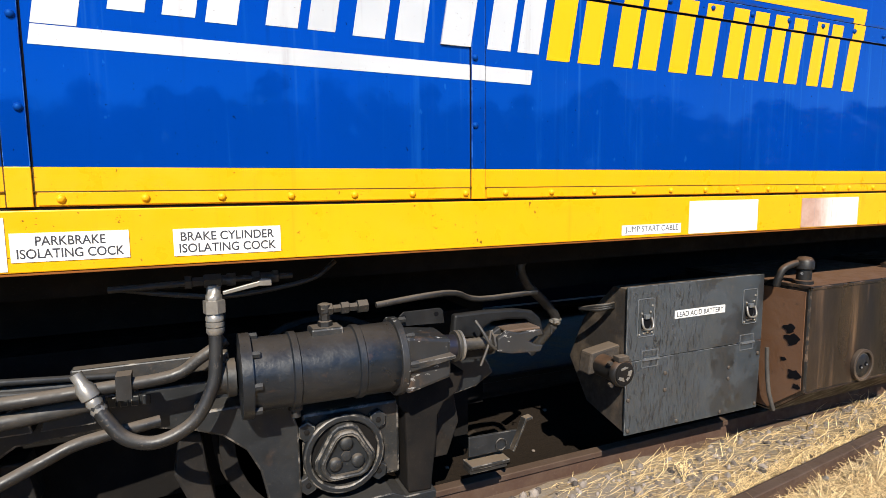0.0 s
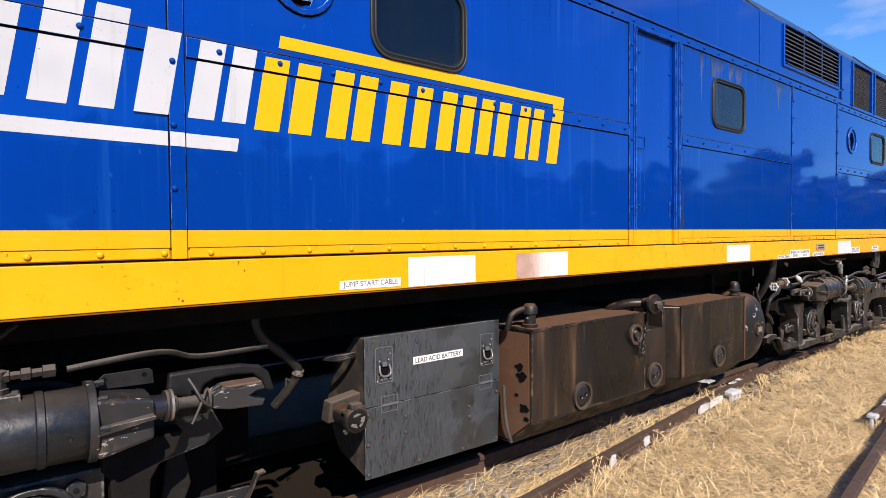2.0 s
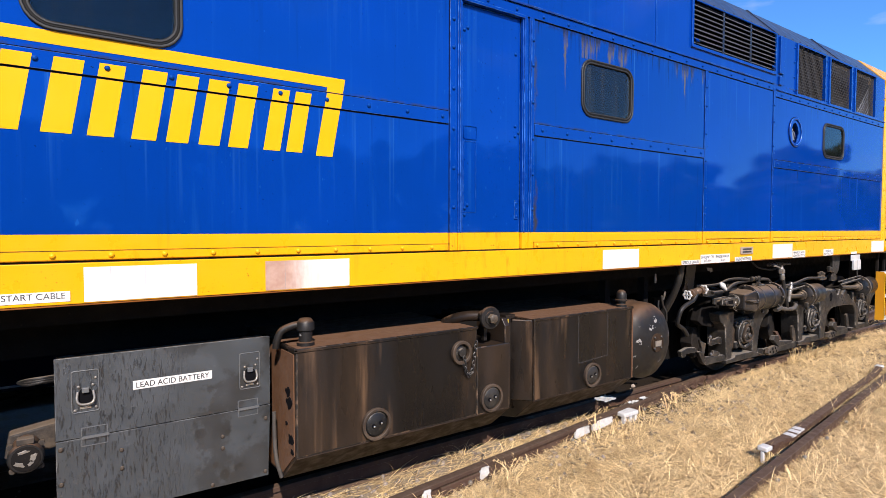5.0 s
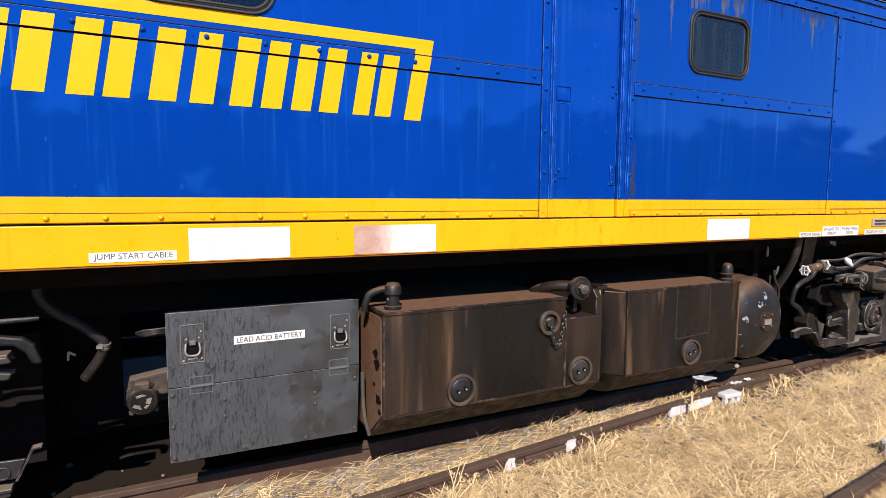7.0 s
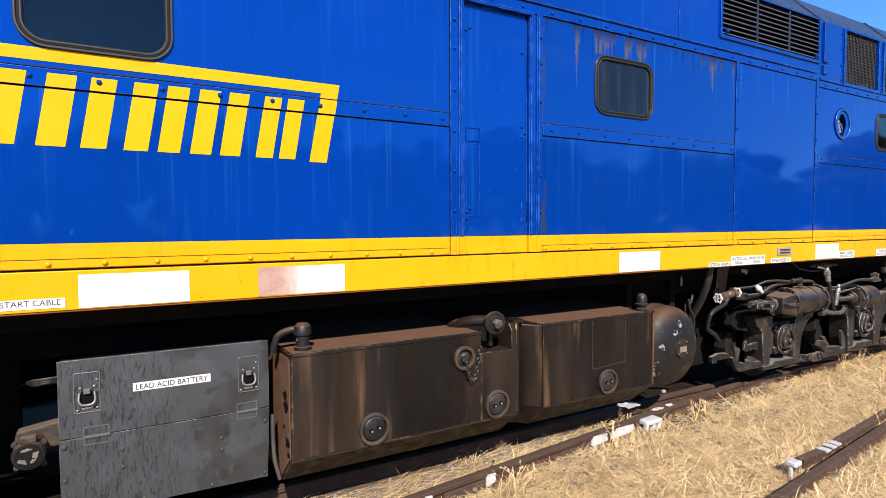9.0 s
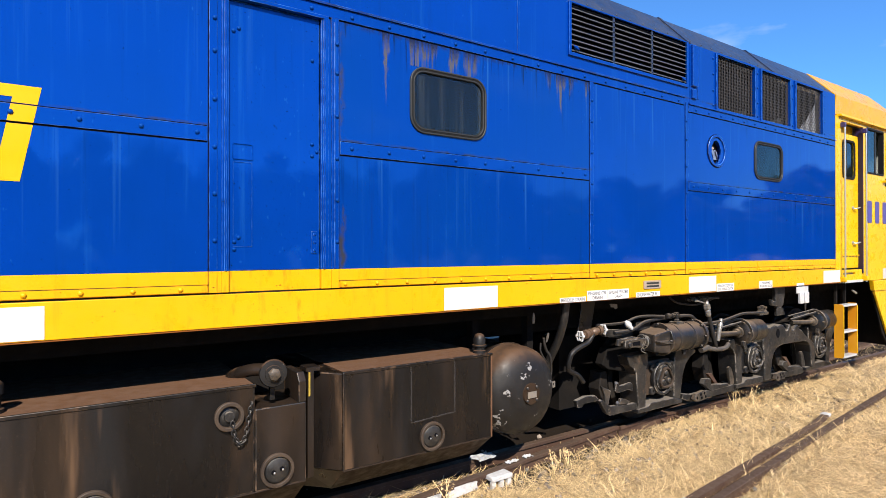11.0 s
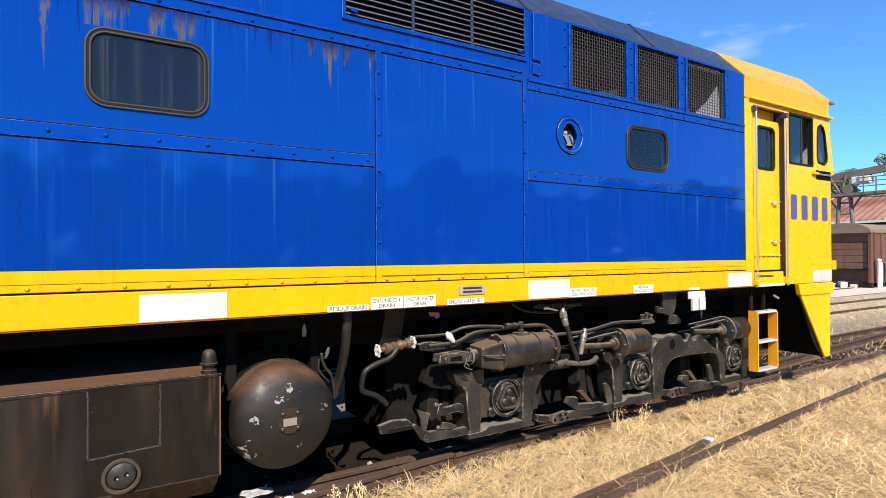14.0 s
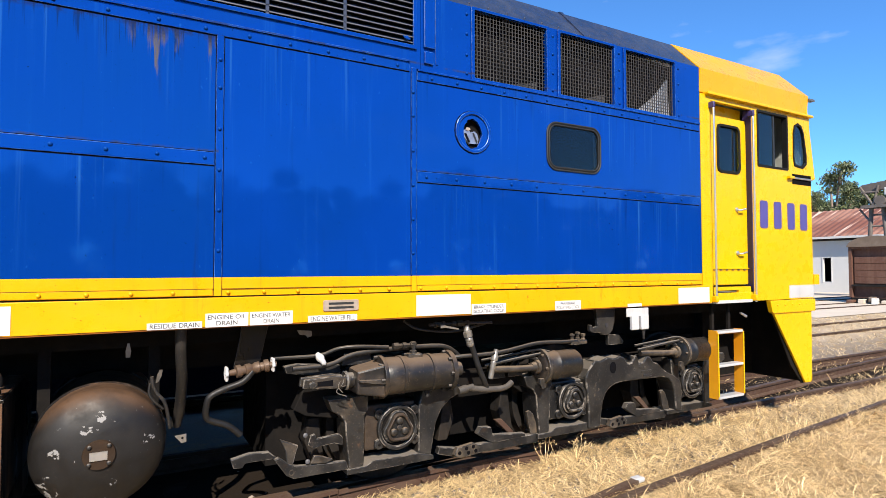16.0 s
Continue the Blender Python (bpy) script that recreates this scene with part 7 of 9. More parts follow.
    for q in range(4):
        bm.faces.new((va[q], vb[q], vb[(q + 1) % 4], va[(q + 1) % 4]))
    part("bell_housing", bm, M_CYL_DUSTY if front else M_SLATE_CHIP, bc, "chipped square cast bell housing", 0.016, False)
    for dx in (0.575, -0.045):
        bolts([(xa + d * dx, y + 0.155 * math.cos(k * math.pi / 4), z + 0.155 * math.sin(k * math.pi / 4)) for k in range(8)], M_B, bc, 0.014, 0.035, (1 if d > 0 else -1, 0, 0))
    # stiffening fins and square end block of the cast housing
    for dz in (-0.005,):
        bm = bmesh.new()
        prism(bm, P((9.11, z + dz - 0.026), (9.11, z + dz + 0.010), (8.90, z + dz + 0.020), (8.90, z + dz + 0.006)), y - 0.160, y - 0.08)
        part("fin", bm, M_BD, bc, "", 0.003, False)
    bm = bmesh.new()
    lathe(bm, (xa + d * 0.655, y, z), (xa + d, y, z), [(0, 0.075), (0.03, 0.075), (0.035, 0.06), (0.09, 0.06), (0.095, 0.04)], 10)
    part("end_boss", bm, M_BD, bc, "dusty end boss")
    if front:
        bm = bmesh.new()
        lathe(bm, (xa - d * 0.20, y, z), (xa - d, y, z), [(0, 0.058), (0.07, 0.058), (0.075, 0.068), (0.095, 0.068), (0.10, 0.035), (0.30, 0.032)], 14)
        part("piston_rod", bm, M_B, bc, "worn piston rod")
        bm = bmesh.new()
        lathe(bm, (xa - d * 0.272, y, z), (xa - d, y, z), [(0, 0.06), (0.003, 0.074), (0.018, 0.074), (0.02, 0.06)], 16)
        part("grease_collar", bm, M_FITTING, bc, "pale greasy collar")
        bm = bmesh.new()
        for dy in (-0.045, 0.045):
            prism(bm, P((8.86, z - 0.028), (8.86, z + 0.03), (8.74, z + 0.055), (8.50, z + 0.045), (8.49, z - 0.02), (8.74, z - 0.045)), y + dy - 0.016, y + dy + 0.016)
        cyl(bm, (X(8.56), y - 0.08, z), (X(8.56), y + 0.08, z), 0.028, 10)
        part("clevis", bm, M_BD if front else M_B, bc, "forked rod end", 0.008, False)
        bm = bmesh.new()
        prism(bm, P((8.72, z - 0.02), (8.72, z + 0.025), (8.60, z + 0.02), (8.60, z - 0.012)), y - 0.0635, y - 0.06)
        part("clevis_slot", bm, M_INSIDE, bc, "dark slot", smooth=False)
        bm = bmesh.new()
        tube(bm, [(X(8.78), y - 0.05, z + 0.06), (X(8.80), y - 0.06, z), (X(8.75), y - 0.05, z - 0.07), (X(8.83), y - 0.05, z - 0.11)], 0.004, 5)
        tube(bm, [(X(8.82), y - 0.05, z + 0.05), (X(8.76), y - 0.06, z - 0.02), (X(8.80), y - 0.05, z - 0.08)], 0.004, 5)
        part("split_pin", bm, M_FITTING, bc, "wire split pin")
        bm = bmesh.new()
        prism(bm, P((9.08, z + 0.10), (9.08, z + 0.18), (8.86, z + 0.19), (8.84, z + 0.10)), y + 0.08, y + 0.10)
        prism(bm, P((8.84, z + 0.0), (8.84, z + 0.10), (8.50, z + 0.135), (8.40, z + 0.12), (8.42, z + 0.07), (8.6, z + 0.04)), y + 0.12, y + 0.18)
        part("guard_plate", bm, M_B, bc, "", 0.004, False)
    else:
        # slack adjuster, screw, fork and the arm that loops round it
        bm = bmesh.new()
        lathe(bm, (1.205, y, z + 0.01), (2, y, z - 0.02), [(0, 0.060), (0.02, 0.055), (0.085, 0.053)], 18)
        part("adjuster_barrel", bm, M_OILED, bc, "oily bare steel adjuster barrel")
        for x0, mat_, nm, lb_ in ((1.283, M_BD, "collar", "dusty collar"), (1.303, M_FITTING, "collar", "bright greasy collar")):
            bm = bmesh.new()
            lathe(bm, (x0, y, z + 0.006), (x0 + 1, y, z - 0.02), [(0, 0.05), (0.002, 0.071), (0.013, 0.071), (0.016, 0.05)], 20)
            part(nm, bm, mat_, bc, lb_)
        bm = bmesh.new()
        lathe(bm, (1.31, y, z + 0.006), (2.31, y, z - 0.02), [(0, 0.044), (0.025, 0.040), (0.03, 0.029)] + [(0.035 + 0.012 * k, 0.029 - 0.003 * (k % 2)) for k in range(12)], 12)
        part("adjuster_screw", bm, M_BD, bc, "rusty adjuster screw")
        bm = bmesh.new()
        lathe(bm, (1.468, y, z), (2.468, y, z - 0.02), [(0, 0.0), (0, 0.058), (0.010, 0.058), (0.012, 0.036), (0.06, 0.036)], 8)
        part("lock_plate", bm, M_BD, bc, "bent dusty lock plate")
        bm = bmesh.new()
        for dy in (-0.04, 0.04):
            prism(bm, [(1.485, z - 0.035), (1.485, z + 0.03), (1.54, z + 0.06), (1.60, z + 0.045), (1.72, z + 0.052), (1.735, z + 0.02), (1.69, z + 0.016), (1.655, z - 0.003), (1.69, z - 0.022), (1.735, z - 0.03), (1.72, z - 0.062), (1.56, z - 0.052)], y + dy - 0.016, y + dy + 0.016)
        fk = part("clevis", bm, M_SLATE_CHIP, bc, "forked rod end with worn edges", 0.007, False)
        bm = bmesh.new()
        prism(bm, [(1.54, 0), (1.72, 0.0), (1.72, 0.012), (1.60, 0.014), (1.54, 0.012)], y - 0.05, y + 0.05)
        bm.transform(Matrix.Translation((0, 0, z + 0.048)))
        part("fork_top", bm, M_BRONZE, fk, "dust-covered top", 0.004, False)
        bm = bmesh.new()
        tube(bm, [(1.385, y - 0.02, 1.073), (1.41, y - 0.055, 1.02), (1.435, y - 0.07, 0.97), (1.475, y - 0.05, 0.935)], 0.0075, 8)
        tube(bm, [(1.384, y - 0.075, 0.876), (1.41, y - 0.07, 0.925), (1.436, y - 0.06, 0.975), (1.46, y - 0.03, 1.01)], 0.0065, 8)
        part("split_pin", bm, M_BD, bc, "long bent split pins")
        bm = bmesh.new()
        prism(bm, [(1.30, 0.925), (1.46, 0.915), (1.50, 0.885), (1.44, 0.865), (1.35, 0.872)], y + 0.05, y + 0.058)
        part("guard_plate", bm, M_SLATE_DARK, bc, "", 0.003, False)
        bm = bmesh.new()
        prism(bm, [(1.03, 1.072), (1.036, 1.12), (1.055, 1.136), (1.232, 1.138), (1.246, 1.126), (1.252, 1.066)], y + 0.03, y + 0.038)
        mp = part("mounting_plate", bm, M_SLATE_DARK, bc, "flat plate with two bolt holes", 0.002, False)
        for hx_ in (1.055, 1.212):
            bm = bmesh.new()
            cyl(bm, (hx_, y + 0.028, 1.112), (hx_, y + 0.031, 1.112), 0.011, 12)
            part("bolt_hole", bm, M_INSIDE, mp)
        bm = bmesh.new()
        prism(bm, [(1.315, 0.985), (1.325, 1.085), (1.50, 1.088), (1.66, 1.082), (1.76, 1.062), (1.805, 1.022), (1.835, 0.925), (1.79, 0.925), (1.765, 0.985), (1.72, 1.024), (1.62, 1.034), (1.53, 1.030), (1.48, 1.005), (1.46, 0.955)], y + 0.075, y + 0.12)
        part("loop_arm", bm, M_SLATE_DARK, bogie_ob, "cast arm looping round the fork", 0.012, False)
        bm = bmesh.new()
        prism(bm, [(1.925, 0.905), (1.927, 0.95), (1.937, 0.952), (1.965, 0.935), (1.962, 0.925), (1.938, 0.938), (1.935, 0.905)], 0.33, 0.334)
        part("bent_tab", bm, M_BD, bogie_ob, "small bent tab", smooth=False)
        bm = bmesh.new()
        box(bm, 1.70, 2.10, 1.42, 1.50, 0.12, 1.0)
        part("end_frame", bm, M_BLACK, bogie_ob, smooth=False)
    # union and pipe above the cylinder
    bm = bmesh.new()
    mbox(bm, 9.355, 9.485, y - 0.05, y + 0.05, z + 0.125, z + 0.165)
    part("union_base", bm, M_BD, bc, "dusty mounting pad", 0.008, False)
    bm = bmesh.new()
    lathe(bm, (X(9.42), y, z + 0.16), (X(9.42), y, 2), [(0, 0.030), (0.025, 0.030), (0.028, 0.022), (0.06, 0.022), (0.062, 0.028), (0.095, 0.028), (0.100, 0.016)], 6)
    lathe(bm, (X(9.44), y, z + 0.232), (X(8.36), y, z + 0.236), [(0, 0.026), (0.05, 0.026), (0.054, 0.018), (0.085, 0.018), (0.088, 0.027), (0.118, 0.027), (0.122, 0.019), (0.155, 0.019), (0.158, 0.029), (0.20, 0.029), (0.205, 0.016)], 6)
    part("pipe_union", bm, M_HOSE, bc, "elbow pipe union")
    bm = bmesh.new()
    tube(bm, [(X(9.20), y, z + 0.23), (X(8.95), y + 0.01, z + 0.25), (X(8.80), y + 0.05, z + 0.24), (X(8.65), y + 0.10, z + 0.19), (X(8.30), y + 0.14, z + 0.19)], 0.014, 6)
    if front:
        tube(bm, [(X(8.44), 0.20, 1.07), (X(8.72), 0.20, 1.08), (X(8.92), 0.20, 1.145), (X(9.29), 0.20, 1.165), (X(9.68), 0.20, 1.16), (X(9.82), 0.21, 1.11), (X(9.90), 0.22, 1.04)], 0.018, 8)
    part("air_pipe", bm, M_HOSE, bogie_ob, "long bent air pipe")
    bm = bmesh.new()
    lathe(bm, (X(9.55), y, z - 0.14), (X(9.55), y, z - 1), [(0, 0.03), (0.03, 0.03), (0.035, 0.018), (0.06, 0.02)], 8)
    part("drain_plug", bm, M_HOSE, bc)
    # hose from the sole bar to the bogie pipe: hangs straight on the leading bogie, in a loop on the trailing one
    hx, lean = (9.905, 0.032) if front else (9.84, 0.0)
    if front:
        run = [(9.948, 0.13, 1.185), (9.982, 0.13, 1.095), (10.037, 0.13, 0.945), (10.096, 0.135, 0.83), (10.138, 0.15, 0.745)]
        upper, lower = (10.212, 0.14, 1.04), (10.165, 0.14, 0.86)
    else:
        run = [(9.84, 0.13, 1.17), (9.845, 0.12, 1.05), (9.86, 0.11, 0.95), (9.93, 0.10, 0.83), (10.05, 0.10, 0.775), (10.15, 0.11, 0.80), (10.21, 0.13, 0.87), (10.245, 0.15, 0.93)]
        upper, lower = (10.275, 0.16, 0.99), (10.22, 0.14, 0.88)
    bm = bmesh.new()
    tube(bm, P(*run), 0.025, 12, 6)
    hs = part("brake_hose", bm, M_HOSE_BLACK if front else M_HOSE, loco, "straight black rubber brake hose with metal fittings" if front else "looped rubber brake hose with metal fittings")
    bm = bmesh.new()
    lathe(bm, (X(hx), 0.13, 1.33), (X(hx + lean), 0.13, 1.20), [(0, 0.026), (0.035, 0.026), (0.038, 0.030), (0.055, 0.030), (0.058, 0.040), (0.105, 0.040), (0.110, 0.028)], 6)
    part("hex_nut", bm, M_FITTING, hs, "dull hexagon hose nut")
    bm = bmesh.new()
    lathe(bm, (X(hx + lean * 0.85), 0.13, 1.222), (X(hx + lean * 2.2), 0.13, 1.06), [(0, 0.026), (0.012, 0.033), (0.026, 0.033), (0.030, 0.027), (0.034, 0.033), (0.048, 0.033), (0.052, 0.027), (0.056, 0.033), (0.070, 0.033), (0.080, 0.026)], 16)
    part("hose_fitting", bm, M_FITTING, hs, "dull ribbed metal hose fitting")
    bm = bmesh.new()
    lathe(bm, P(upper)[0], P(lower)[0], [(-0.06, 0.022), (-0.02, 0.022), (0.0, 0.033), (0.04, 0.033), (0.045, 0.024), (0.06, 0.030), (0.075, 0.024), (0.09, 0.030), (0.105, 0.025)] + ([(0.16, 0.025), (0.20, 0.022)] if front else []), 8)
    part("hose_fitting", bm, M_FITTING, hs, "dull ribbed metal hose fitting")
    bm = bmesh.new()
    tube(bm, [(X(9.55), 0.14, 1.345), (X(hx), 0.13, 1.345), (X(10.18), 0.14, 1.335)], 0.0115, 8)
    lathe(bm, (X(9.76), 0.135, 1.345), (X(9.95), 0.135, 1.345), [(0, 0.026), (0.03, 0.026), (0.035, 0.020), (0.05, 0.020), (0.052, 0.027), (0.11, 0.027), (0.112, 0.018), (0.15, 0.018), (0.152, 0.026), (0.175, 0.026)], 6)
    lathe(bm, (X(9.60), 0.14, 1.345), (X(9.72), 0.14, 1.345), [(0, 0.016), (0.004, 0.026), (0.025, 0.026), (0.03, 0.020), (0.07, 0.020), (0.074, 0.027), (0.10, 0.027)], 6)
    part("isolating_cock", bm, M_HOSE, hs, "brass tee and isolating cock")
    bm = bmesh.new()
    prism(bm, P((9.635, 1.318), (9.635, 1.346), (9.670, 1.348), (9.685, 1.338), (9.81, 1.310), (9.808, 1.296), (9.68, 1.320)), 0.085, 0.099)
    part("cock_handle", bm, M_FITTING, hs, "bright lever", 0.003, False)
    bm = bmesh.new()
    tube(bm, [(X(9.36), 0.22, 1.38), (X(9.45), 0.20, 1.32), (X(9.6), 0.19, 1.29), (X(9.8), 0.18, 1.275), (X(10.0), 0.18, 1.30), (X(10.15), 0.18, 1.33)], 0.010, 6)
    part("thin_pipe", bm, M_HOSE, loco, "thin bent copper pipe")
    # lower pipe run carried on the frame
    bm = bmesh.new()
    if front:
        tube(bm, [(9.78, 0.20, 1.05), (9.90, 0.16, 1.06), (10.083, 0.14, 1.062), (10.25, 0.14, 1.068), (10.395, 0.14, 1.084), (10.64, 0.14, 1.118), (10.80, 0.14, 1.122), (10.99, 0.14, 1.113), (11.18, 0.15, 1.112)], 0.017, 10)
        part("air_pipe", bm, M_HOSE, bogie_ob, "thin iron air pipe over the cylinders")
        bm = bmesh.new()
        lathe(bm, (9.86, 0.15, 0.773), (9.98, 0.15, 0.79), [(-0.02, 0.0), (-0.02, 0.03), (0.03, 0.036), (0.06, 0.036), (0.065, 0.028), (0.13, 0.028)], 10)
        tube(bm, [(9.95, 0.15, 0.785), (10.08, 0.14, 0.762), (10.234, 0.14, 0.749), (10.33, 0.14, 0.757), (10.40, 0.15, 0.79)], 0.026, 10)
        part("air_pipe", bm, M_FLAKED, bogie_ob, "pale worn air pipe with union")
        # valve block with three pipe ends over the second cylinder
        bm = bmesh.new()
        mbox(bm, 11.10, 11.30, 0.13, 0.21, 1.075, 1.115)
        vb_ = part("valve_block", bm, M_BD, bogie_ob, "dusty valve block with pipe ends", 0.008, False)
        for dx, dz in ((0.02, 0.055), (0.09, 0.07), (0.16, 0.05)):
            bm = bmesh.new()
            lathe(bm, (11.12 + dx, 0.17, 1.10), (11.14 + dx, 0.17, 2), [(0, 0.024), (dz * 0.5, 0.024), (dz * 0.5 + 0.004, 0.017), (dz, 0.017), (dz + 0.004, 0.026), (dz + 0.022, 0.026), (dz + 0.026, 0.0)], 6)
            part("union_nut", bm, M_BD, vb_, "dusty union nut")
    else:
        tube(bm, [(X(9.80), 0.20, 1.10), (X(9.90), 0.19, 1.04), (X(10.0), 0.19, 0.985), (X(10.25), 0.18, 0.975), (X(10.45), 0.19, 0.965), (X(10.75), 0.22, 0.95)], 0.024, 10)
        mbox(bm, 10.13, 10.18, 0.15, 0.22, 0.93, 1.02)
        tube(bm, [(X(10.05), 0.24, 0.80), (X(10.3), 0.20, 0.78), (X(10.42), 0.18, 0.74), (X(10.62), 0.16, 0.66), (X(10.70), 0.17, 0.65)], 0.023, 8)
        part("air_pipe", bm, M_HOSE, bogie_ob, "bent iron air pipe")
    # second and third brake cylinders
    for xs, xe, zc in ((10.78, 11.22, 0.89), (12.74, 13.23, 0.885)):
        bm = bmesh.new()
        s = 1 if X(xe) > X(xs) else -1
        lathe(bm, (X(xs), 0.22, zc), (X(xs) + s, 0.22, zc), [(-0.03, 0.0), (-0.03, 0.11), (0.0, 0.150), (0.03, 0.150), (0.035, 0.135), (0.15, 0.135), (0.155, 0.14), (0.17, 0.14), (0.175, 0.135), (xe - xs - 0.03, 0.135), (xe - xs, 0.118), (xe - xs + 0.01, 0.0)], 28)
        b2 = part("brake_cylinder", bm, M_CYL_DUSTY if front and xs < 11 else M_CYL, bogie_ob, "short dusty brake cylinder")
        bolts([(X(xs) - s * 0.012, 0.22 + 0.128 * math.cos(k * math.pi / 3), zc + 0.128 * math.sin(k * math.pi / 3)) for k in range(6)], M_BD, b2, 0.014, 0.022, (-s, 0, 0))
        bm = bmesh.new()
        band(bm, circle(0, 0, 0.165, 28), circle(0, 0, 0.128, 28), 0, 0.035)
        bm.transform(Matrix.Translation((X(xs) - s * 0.01, 0.22, zc)) @ Matrix.Rotation(-s * math.pi / 2, 4, "Z"))
        part("flange_ring", bm, M_BD, b2, "chipped dusty flange ring", 0.004)
        bm = bmesh.new()
        lathe(bm, (X(xs) - s * 0.025, 0.22, zc), (X(xs) - s, 0.22, zc), [(0, 0.07), (0.03, 0.065), (0.035, 0.045), (0.08, 0.04), (0.085, 0.0)], 12)
        part("head_boss", bm, M_BD, b2)
        bm = bmesh.new()
        prism(bm, P((xs - 0.06, zc - 0.10), (xs + 0.02, zc - 0.10), (xs + 0.01, zc - 0.19), (xs - 0.03, zc - 0.20), (xs - 0.06, zc - 0.15)), 0.14, 0.18)
        part("foot_lug", bm, M_BD, b2, "", 0.006, False)
        bm = bmesh.new()
        for pts, rr in ((((-0.02, 0.22, 0.95), (-0.15, 0.24, 0.99), (-0.50, 0.28, 0.965)), 0.018), (((-0.02, 0.20, 0.89), (-0.2, 0.22, 0.885), (-0.55, 0.27, 0.90)), 0.030), (((0.1, 0.20, 1.02), (-0.05, 0.20, 1.05), (-0.25, 0.22, 1.03), (-0.62, 0.28, 0.985)), 0.012), (((0.0, 0.2, 1.01), (-0.2, 0.21, 0.99), (-0.6, 0.26, 0.94)), 0.014)):
            bm = bmesh.new()
            tube(bm, [(X(xs + p[0]), p[1], p[2]) for p in pts], rr, 8)
            part("rod", bm, M_BD if rr > 0.02 else M_B, b2, "dusty rod")
    for x in (10.35, 10.55):
        bm = bmesh.new()
        prism(bm, P((x - 0.08, 0.80), (x - 0.05, 0.92), (x + 0.02, 0.88), (x + 0.05, 0.95), (x + 0.10, 0.80)), yf - 0.02, yf + 0.06)
        part("frame_lug", bm, M_B, bogie_ob, "", 0.006, False)
    bm = bmesh.new()
    inner = [(11.57, 0.21), (11.585, 0.34), (11.61, 0.46), (11.65, 0.54), (11.71, 0.59), (11.79, 0.62), (11.90, 0.63), (12.20, 0.628), (12.51, 0.62), (12.59, 0.60), (12.65, 0.55), (12.69, 0.45), (12.72, 0.23)]
    outer = [(12.81, 0.22), (12.815, 0.48), (12.79, 0.56), (12.70, 0.62), (12.58, 0.67), (12.50, 0.72), (12.43, 0.78), (12.36, 0.80), (12.31, 0.86), (12.26, 0.87), (12.20, 0.81), (12.14, 0.80), (12.11, 0.88), (12.07, 0.89), (12.03, 0.82), (11.97, 0.81), (11.92, 0.88), (11.86, 0.90), (11.78, 0.88), (11.68, 0.90), (11.58, 0.87), (11.50, 0.88), (11.42, 0.80), (11.37, 0.72), (11.40, 0.55), (11.41, 0.40), (11.41, 0.21)]
    prism(bm, P(*(inner + outer)), 0.235, yb)
    arch = part("frame_arch", bm, M_B, bogie_ob, "arched casting with raised marks", 0.014, False)
    bm = bmesh.new()
    prism(bm, [(X(11.75) + 0.045 * math.cos(a), 0.79 + 0.06 * math.sin(a)) for a in np.linspace(0, 2 * math.pi, 17)[:-1]], 0.232, 0.25)
    part("frame_hole", bm, M_INSIDE, arch, "dark oval hole")
    for x0, z0, w in ((12.05, 0.735, 0.03), (12.13, 0.75, 0.05), (12.20, 0.745, 0.03), (12.16, 0.70, 0.16), (12.20, 0.655, 0.12)):
        bm = bmesh.new()
        mbox(bm, x0, x0 + w, 0.230, 0.236, z0, z0 + 0.022)
        part("raised_bar", bm, M_B, arch, "", 0.003, False)
    for x0, z0 in ((11.52, 0.72), (11.55, 0.66), (11.49, 0.62), (11.53, 0.57), (11.48, 0.52)):
        bm = bmesh.new()
        prism(bm, P((x0, z0), (x0 + 0.022, z0 + 0.008), (x0 + 0.018, z0 + 0.03), (x0 + 0.004, z0 + 0.024)), 0.2325, 0.236)
        part("paint_chip", bm, M_BD, arch, "small chip of pale paint", smooth=False)
    if not front:
        # raised cast marks on the frame, too worn to read
        for x0, z0, w, h in ((-0.16, 0.93, 0.035, 0.03), (-0.11, 0.925, 0.03, 0.03), (-0.06, 0.92, 0.03, 0.03), (0.0, 0.915, 0.05, 0.032), (-0.15, 0.885, 0.04, 0.028), (-0.095, 0.88, 0.04, 0.028), (-0.04, 0.877, 0.03, 0.028), (-0.12, 0.825, 0.03, 0.042), (-0.08, 0.822, 0.03, 0.042), (-0.04, 0.82, 0.03, 0.042), (0.0, 0.818, 0.03, 0.042)):
            bm = bmesh.new()
            box(bm, x0, x0 + w, 0.392, 0.404, z0, z0 + h)
            part("raised_bar", bm, M_B, bogie_ob, "", 0.004, False)
        # upright rod and a folded plate over the pipes
        bm = bmesh.new()
        lathe(bm, (0.30, 0.42, 0.80), (0.30, 0.42, 2), [(0, 0.017), (0.27, 0.017), (0.275, 0.028), (0.40, 0.034), (0.405, 0.0)], 10)
        part("lift_rod", bm, M_B, bogie_ob, "thin upright rod with a thick head")
        bm = bmesh.new()
        box(bm, -0.22, 0.33, 0.30, 0.36, 0.955, 1.02)
        part("pipe_channel", bm, M_BD, bogie_ob, "dusty steel channel behind the pipes", 0.006, False)
        for x in (0.43, 0.50):
            bm = bmesh.new()
            lathe(bm, (x, 0.14, 0.97 - (x - 0.43) * 1.2), (x, -1, 0.97 - (x - 0.43) * 1.2), [(0, 0.035), (0.03, 0.035), (0.034, 0.022), (0.05, 0.022), (0.052, 0)], 8)
            part("union_nut", bm, M_BD, bogie_ob, "dusty union nut")
    # black block added in place of unseen motors, closing the view between the wheels
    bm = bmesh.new()
